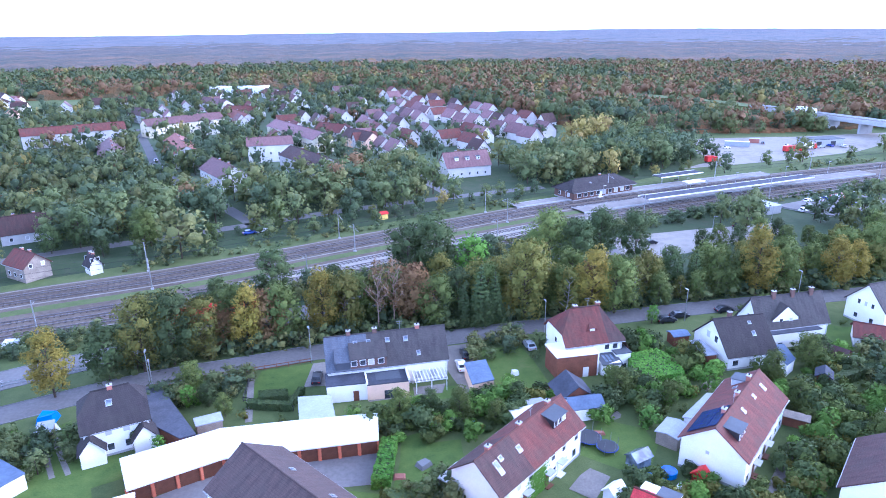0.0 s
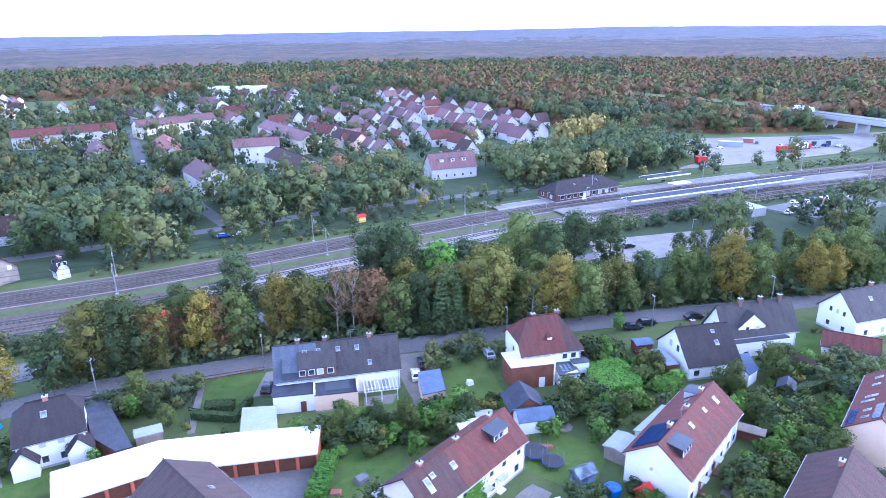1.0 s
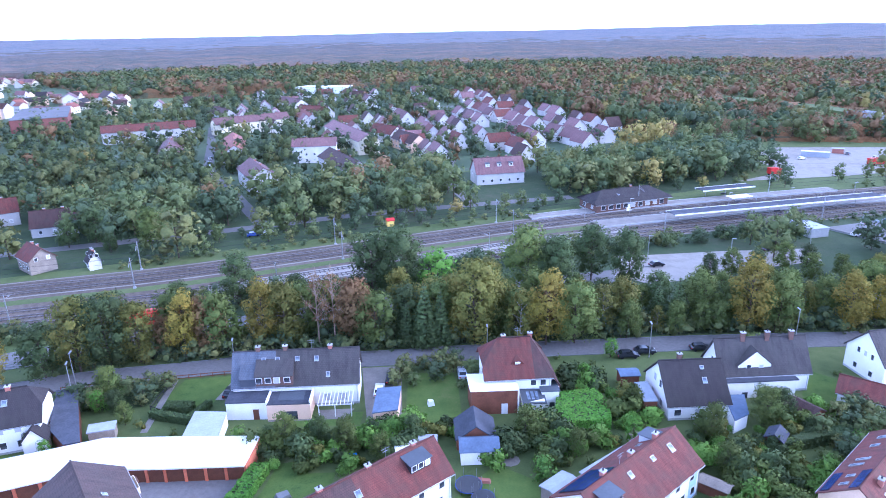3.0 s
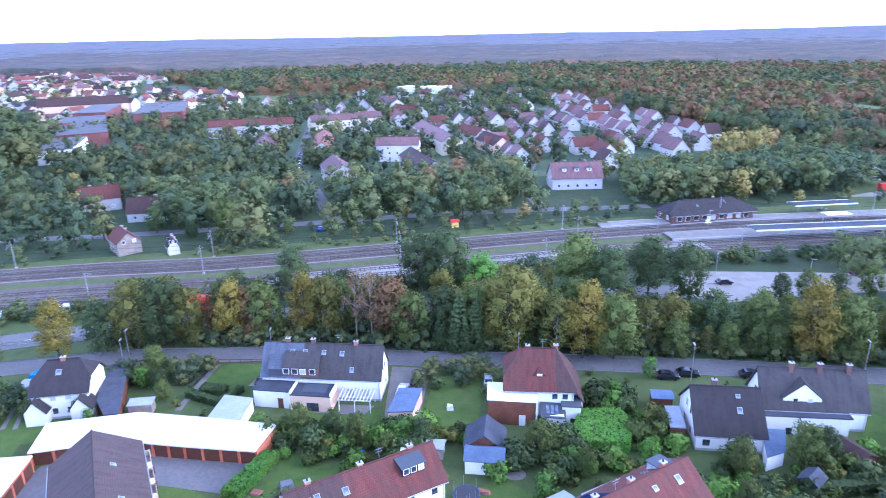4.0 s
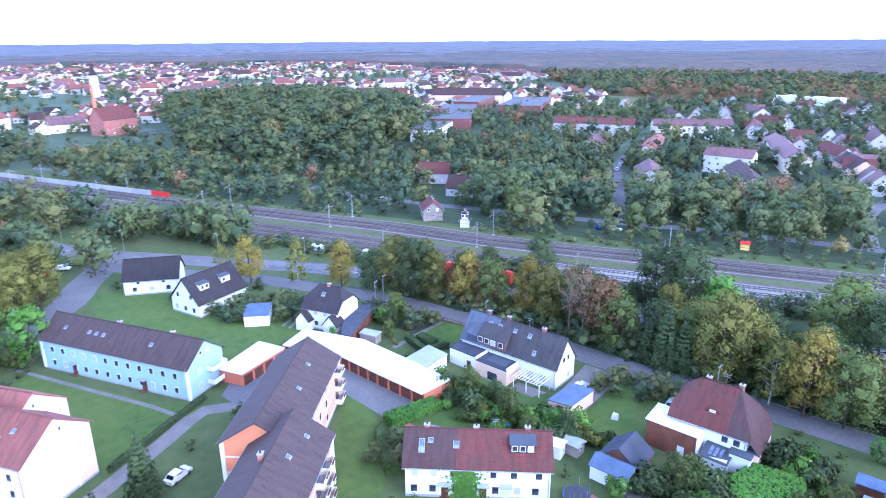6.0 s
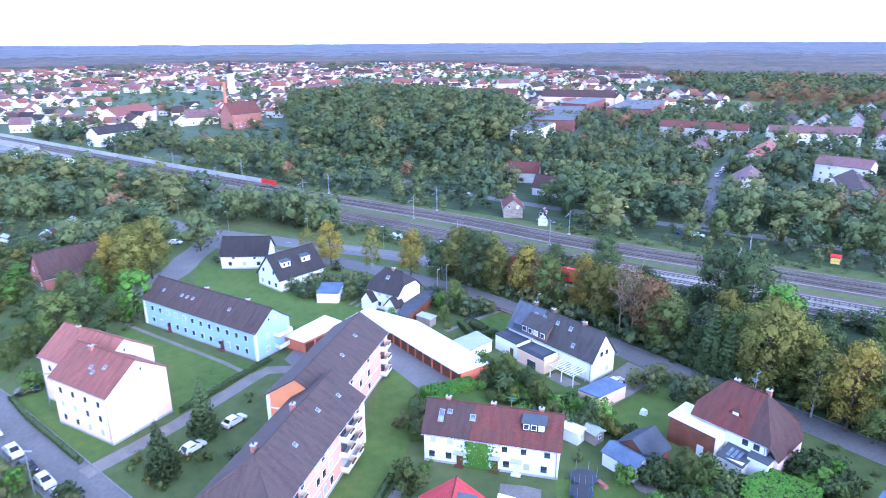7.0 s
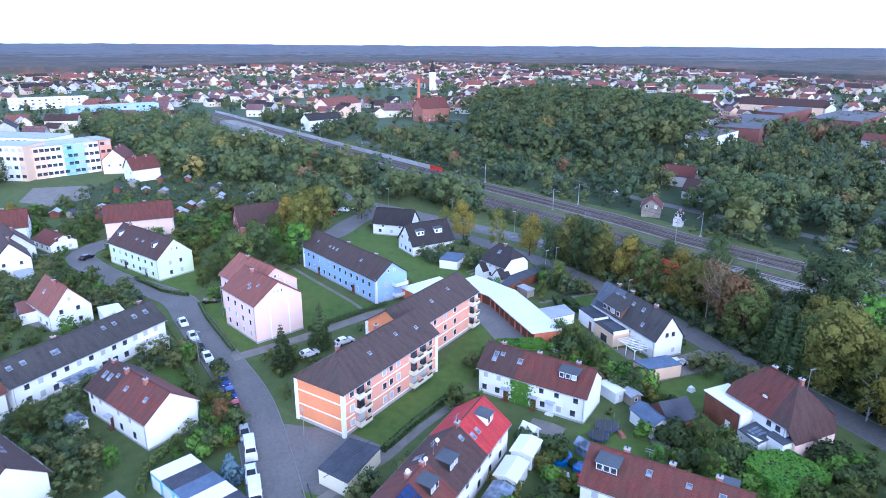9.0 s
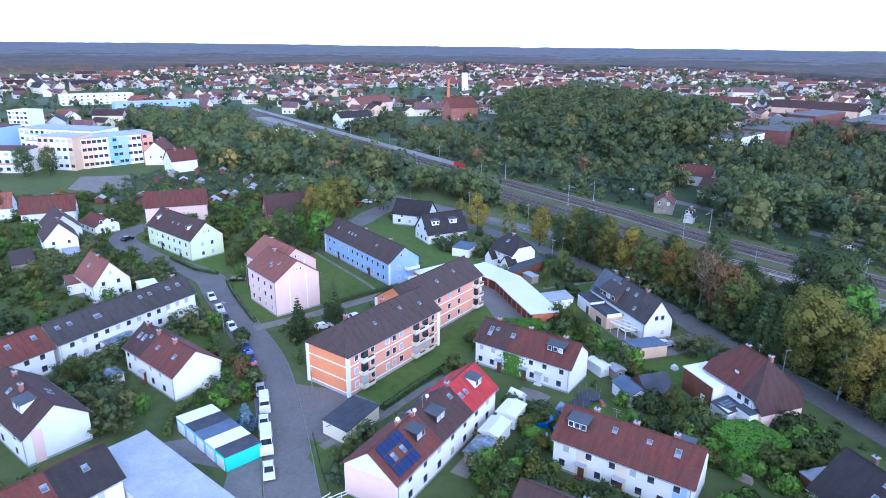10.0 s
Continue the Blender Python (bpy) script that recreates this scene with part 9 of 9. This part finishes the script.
# ---- large buildings of the town ----
def big_block(name, label, a, b, depth, h, wall, top, cols, floors, accent=None, panels=()):
    ring = rect(a, b, 0, depth)
    t = flat_box(name, label, ring, h, wall, top, "building", 0.3)
    cx, cy = sum(p[0] for p in ring) / 4, sum(p[1] for p in ring) / 4
    rz = math.degrees(math.atan2(b[1] - a[1], b[0] - a[0]))
    fm = Shape().box((0, -0.04, 0), (1.9, 0.1, 1.5)).mesh("window", "glass")
    for i in range(cols):
        for j in range(floors):
            u = (i + 0.5) / cols
            part("window", fm, None, t, m=pose(a[0] + (b[0] - a[0]) * u - cx, a[1] + (b[1] - a[1]) * u - cy, (j + 0.55) * h / floors, 0, 0, rz))
    run = math.hypot(b[0] - a[0], b[1] - a[1])
    for u0, u1, mat in panels:
        u = (u0 + u1) / 2
        part("facade_panel", Shape().box((0, -0.005, 0), (run * (u1 - u0), 0.05, h - 0.3)), mat, t, "coloured facade panel", m=pose(a[0] + (b[0] - a[0]) * u - cx, a[1] + (b[1] - a[1]) * u - cy, h / 2, 0, 0, rz))
    if accent:
        for j in range(floors):
            part("wall_band", Shape().box((0, -0.02, 0), (run * 0.86, 0.08, 0.75)), accent[j % len(accent)], t, "coloured band below the windows",
                 m=pose((a[0] + b[0]) / 2 - cx, (a[1] + b[1]) / 2 - cy, (j + 0.55) * h / floors - 1.15, 0, 0, rz))
    return t


big_block("hospital_wing", "white, beige and light blue hospital wing with window rows", (-216, -98), (-234, -75), 20, 15, "white", "sheet_grey", 12, 4, panels=((0.0, 0.2, "peach"), (0.44, 0.6, "skyblue"), (0.6, 0.78, "blue")))
big_block("hospital_wing", "salmon end wing of the hospital", (-234.3, -74.6), (-237.8, -70.2), 17, 15.5, "salmon", "sheet_grey", 2, 4)
big_block("hospital_wing", "tall beige and white hospital wing with dark windows", (-216.5, -119), (-211.5, -100), 15, 16.5, "peach", "sheet_grey", 6, 4, panels=((0.35, 0.85, "white"),))
big_block("hospital_wing", "long white hospital building with flat roof", (-262, -150), (-246, -104), 20, 15, "white", "sheet_grey", 14, 4, accent=("sheet_grey", "skyblue"))
big_block("hospital_wing", "pale blue hospital block with a red roof edge", (-262, -196), (-252, -158), 20, 16, "blue", "tile_red", 8, 4, accent=("white", "pink"))
for x_, y_, h_ in ((-196, -117, 14), (-199, -107, 13), (-190, -128, 11)):
    tree("dark", x_, y_, h_)
big_block("hospital_wing", "pale hospital wing with red-edged roof", (-208, -150), (-206, -120), 16, 11, "white", "tile_red", 8, 3, accent=("cream", "salmon"))
big_block("tower_block", "white tower with a rounded top", (-330, -190), (-326, -176), 14, 18, "white", "sheet_white", 5, 6)
big_block("office_block", "long light blue flat building", (-452, -168), (-486, -108), 16, 12, "blue", "sheet_grey", 14, 3)
big_block("office_block", "white flat town building", (-560, -260), (-590, -200), 20, 10, "white", "sheet_white", 12, 3)
flat_box("factory_hall", "large red-walled factory hall with grey roof", [(-376, 372), (-300, 300), (-282, 322), (-356, 392)], 9, "hall_wall", "hall_roof", "factory", 0.6)
flat_box("factory_hall", "long factory hall with a pale roof", [(-390, 470), (-340, 402), (-312, 424), (-362, 490)], 9, "hall_wall", "hall_roof", "factory", 0.6)
flat_box("factory_hall", "red factory hall with a weathered grey roof", [(-420, 440), (-384, 388), (-364, 400), (-400, 452)], 10, "hall_wall", "hall_roof", "factory", 0.6)
flat_box("factory_hall", "white works building with window rows", [(-298, 298), (-270, 262), (-256, 272), (-284, 308)], 8, "white", "hall_roof", "factory", 0.5)
flat_box("goods_shed", "long low railway shed with a grey roof", rect((-412, -46), (-358, -18), 0, 11), 4.5, "concrete", "paving", "shed", 0.5)
flat_box("goods_shed", "long low pale railway shed with a grey roof", rect((-352, -22), (-306, 3), 0, 11), 4.5, "white", "paving", "shed", 0.5)
flat_box("school_hall", "flat school hall with a teal and white roof", [(-250, 690), (-190, 690), (-190, 712), (-250, 712)], 7, "white", "sheet_white", "school", 0.5)
for spec in (("white house by the hospital with a red roof", (-246, -68), (-226, -66), 11, 7, 12, "cream", "tile_red"), ("white gabled house by the hospital", (-214, -44), (-206, -54), 10, 6, 11, "white", "tile_red"),
             ("large red-roofed town hall", (-430, 110), (-440, 134), 16, 11, 19, "brick", "tile_red"), ("pink town block with an orange roof", (-480, 30), (-520, 60), 16, 9, 15, "pink", "tile_orange"), ("long white town block", (-380, 20), (-396, 44), 12, 8, 12, "white", "tile_dark"),
             ("large peach town hall with a long roof", (-420, 480), (-470, 430), 18, 9, 15, "peach", "tile_brown"), ("white town block with a red roof", (-500, 420), (-540, 380), 14, 9, 14, "white", "tile_red")):
    long_block(*spec[:8], name="town_building")
tw = thing("chimney_stack", "tall red brick chimney stack", "chimney", pose(-438, 112, 0))
part("shaft", Shape().tube((0, 0, 0), (0, 0, 34), 1.5, 0.9, 10), "pier", tw)
cs = thing("church_tower", "white church tower with a dark spire", "church", pose(-760, 170, 0))
part("shaft", Shape().box((0, 0, 13), (7, 7, 26)), "white", cs)
part("spire", Shape().add([(-3.7, -3.7, 26), (3.7, -3.7, 26), (3.7, 3.7, 26), (-3.7, 3.7, 26), (0, 0, 42)], [(0, 1, 4), (1, 2, 4), (2, 3, 4), (3, 0, 4), (3, 2, 1, 0)]), "tile_dark", cs)


# ---- greenery of the gardens, kept off houses, roads and lawns ----
def street_y(x):
    for (ax, ay), (bx, by) in zip(STREET, STREET[1:]):
        if ax <= x <= bx:
            return ay + (by - ay) * (x - ax) / (bx - ax)
    return 40.0


OPEN = [GL + GU[::-1], MOUND] + [ring for _, ring, m in LAWNS if m == "lawn"] + [
    [(-44, 58), (-28, 56), (-20, 72), (-6, 76), (-7, 88), (-24, 85), (-34, 83), (-46, 74)], [(26, 20), (32, 30), (62, 38), (68, 28), (50, 24), (40, 24), (34, 10), (29, 10)], [(10, 30), (16, 45), (24, 53), (36, 43), (32, 35), (20, 33)],
    [(0, 122), (6, 123), (10, 100), (3, 98), (0.5, 107)], [(-24, 10), (-60, -10), (-50, -16), (-20, 6)]]
REACH = {"STREET": (STREET, 4.4), "MAIN": (MAIN, 5.5), "LANE": (LANE, 5.0), "SIDE": (SIDE, 3.2), "JUNCTION": (JUNCTION, 6.0)}


wood = Wood()
n = tries = 0
while n < 1350 and tries < 70000:
    tries += 1
    x, y = (far.uniform(-150, 112), far.uniform(-125, 146)) if far.random() < 0.62 else (far.uniform(-150, -30), far.uniform(-125, 30))
    if y > street_y(x) - 4 or any(near_line(x, y, l) < w for l, w in REACH.values()):
        continue
    if noise.noise(Vector((x * 0.055, y * 0.055, 8.0))) < -0.18 and far.random() < 0.8:
        continue
    h = far.choice([far.uniform(1.2, 2.6), far.uniform(1.6, 3.4), far.uniform(3, 6)])
    if not clear_of_houses(x, y, 0.6 + h * 0.3) or any(inside(x, y, r) for r in OPEN):
        continue
    wood.tree("far" if h < 3.4 else "mid", x, y, h, h * far.uniform(0.95, 1.35), far.choices([0, 1, 2, 4], [52, 12, 10, 26])[0], -0.15 * h)
    n += 1
n = tries = 0
while n < 420 and tries < 20000:
    tries += 1
    x, y = far.uniform(-125, -14), far.uniform(-100, 6)
    h = far.choice([far.uniform(1.0, 2.2), far.uniform(1.4, 3.0), far.uniform(3, 6.5)])
    if any(near_line(x, y, l) < w for l, w in REACH.values()) or not clear_of_houses(x, y, 0.5 + h * 0.3) or any(inside(x, y, r) for r in OPEN):
        continue
    wood.tree("far" if h < 3.4 else "mid", x, y, h, h * far.uniform(0.95, 1.35), far.choices([0, 1, 2, 4], [48, 12, 12, 28])[0], -0.15 * h)
    n += 1
wood.build("garden_greenery", "shrubs and small trees filling the gardens", GARDEN_MATS)
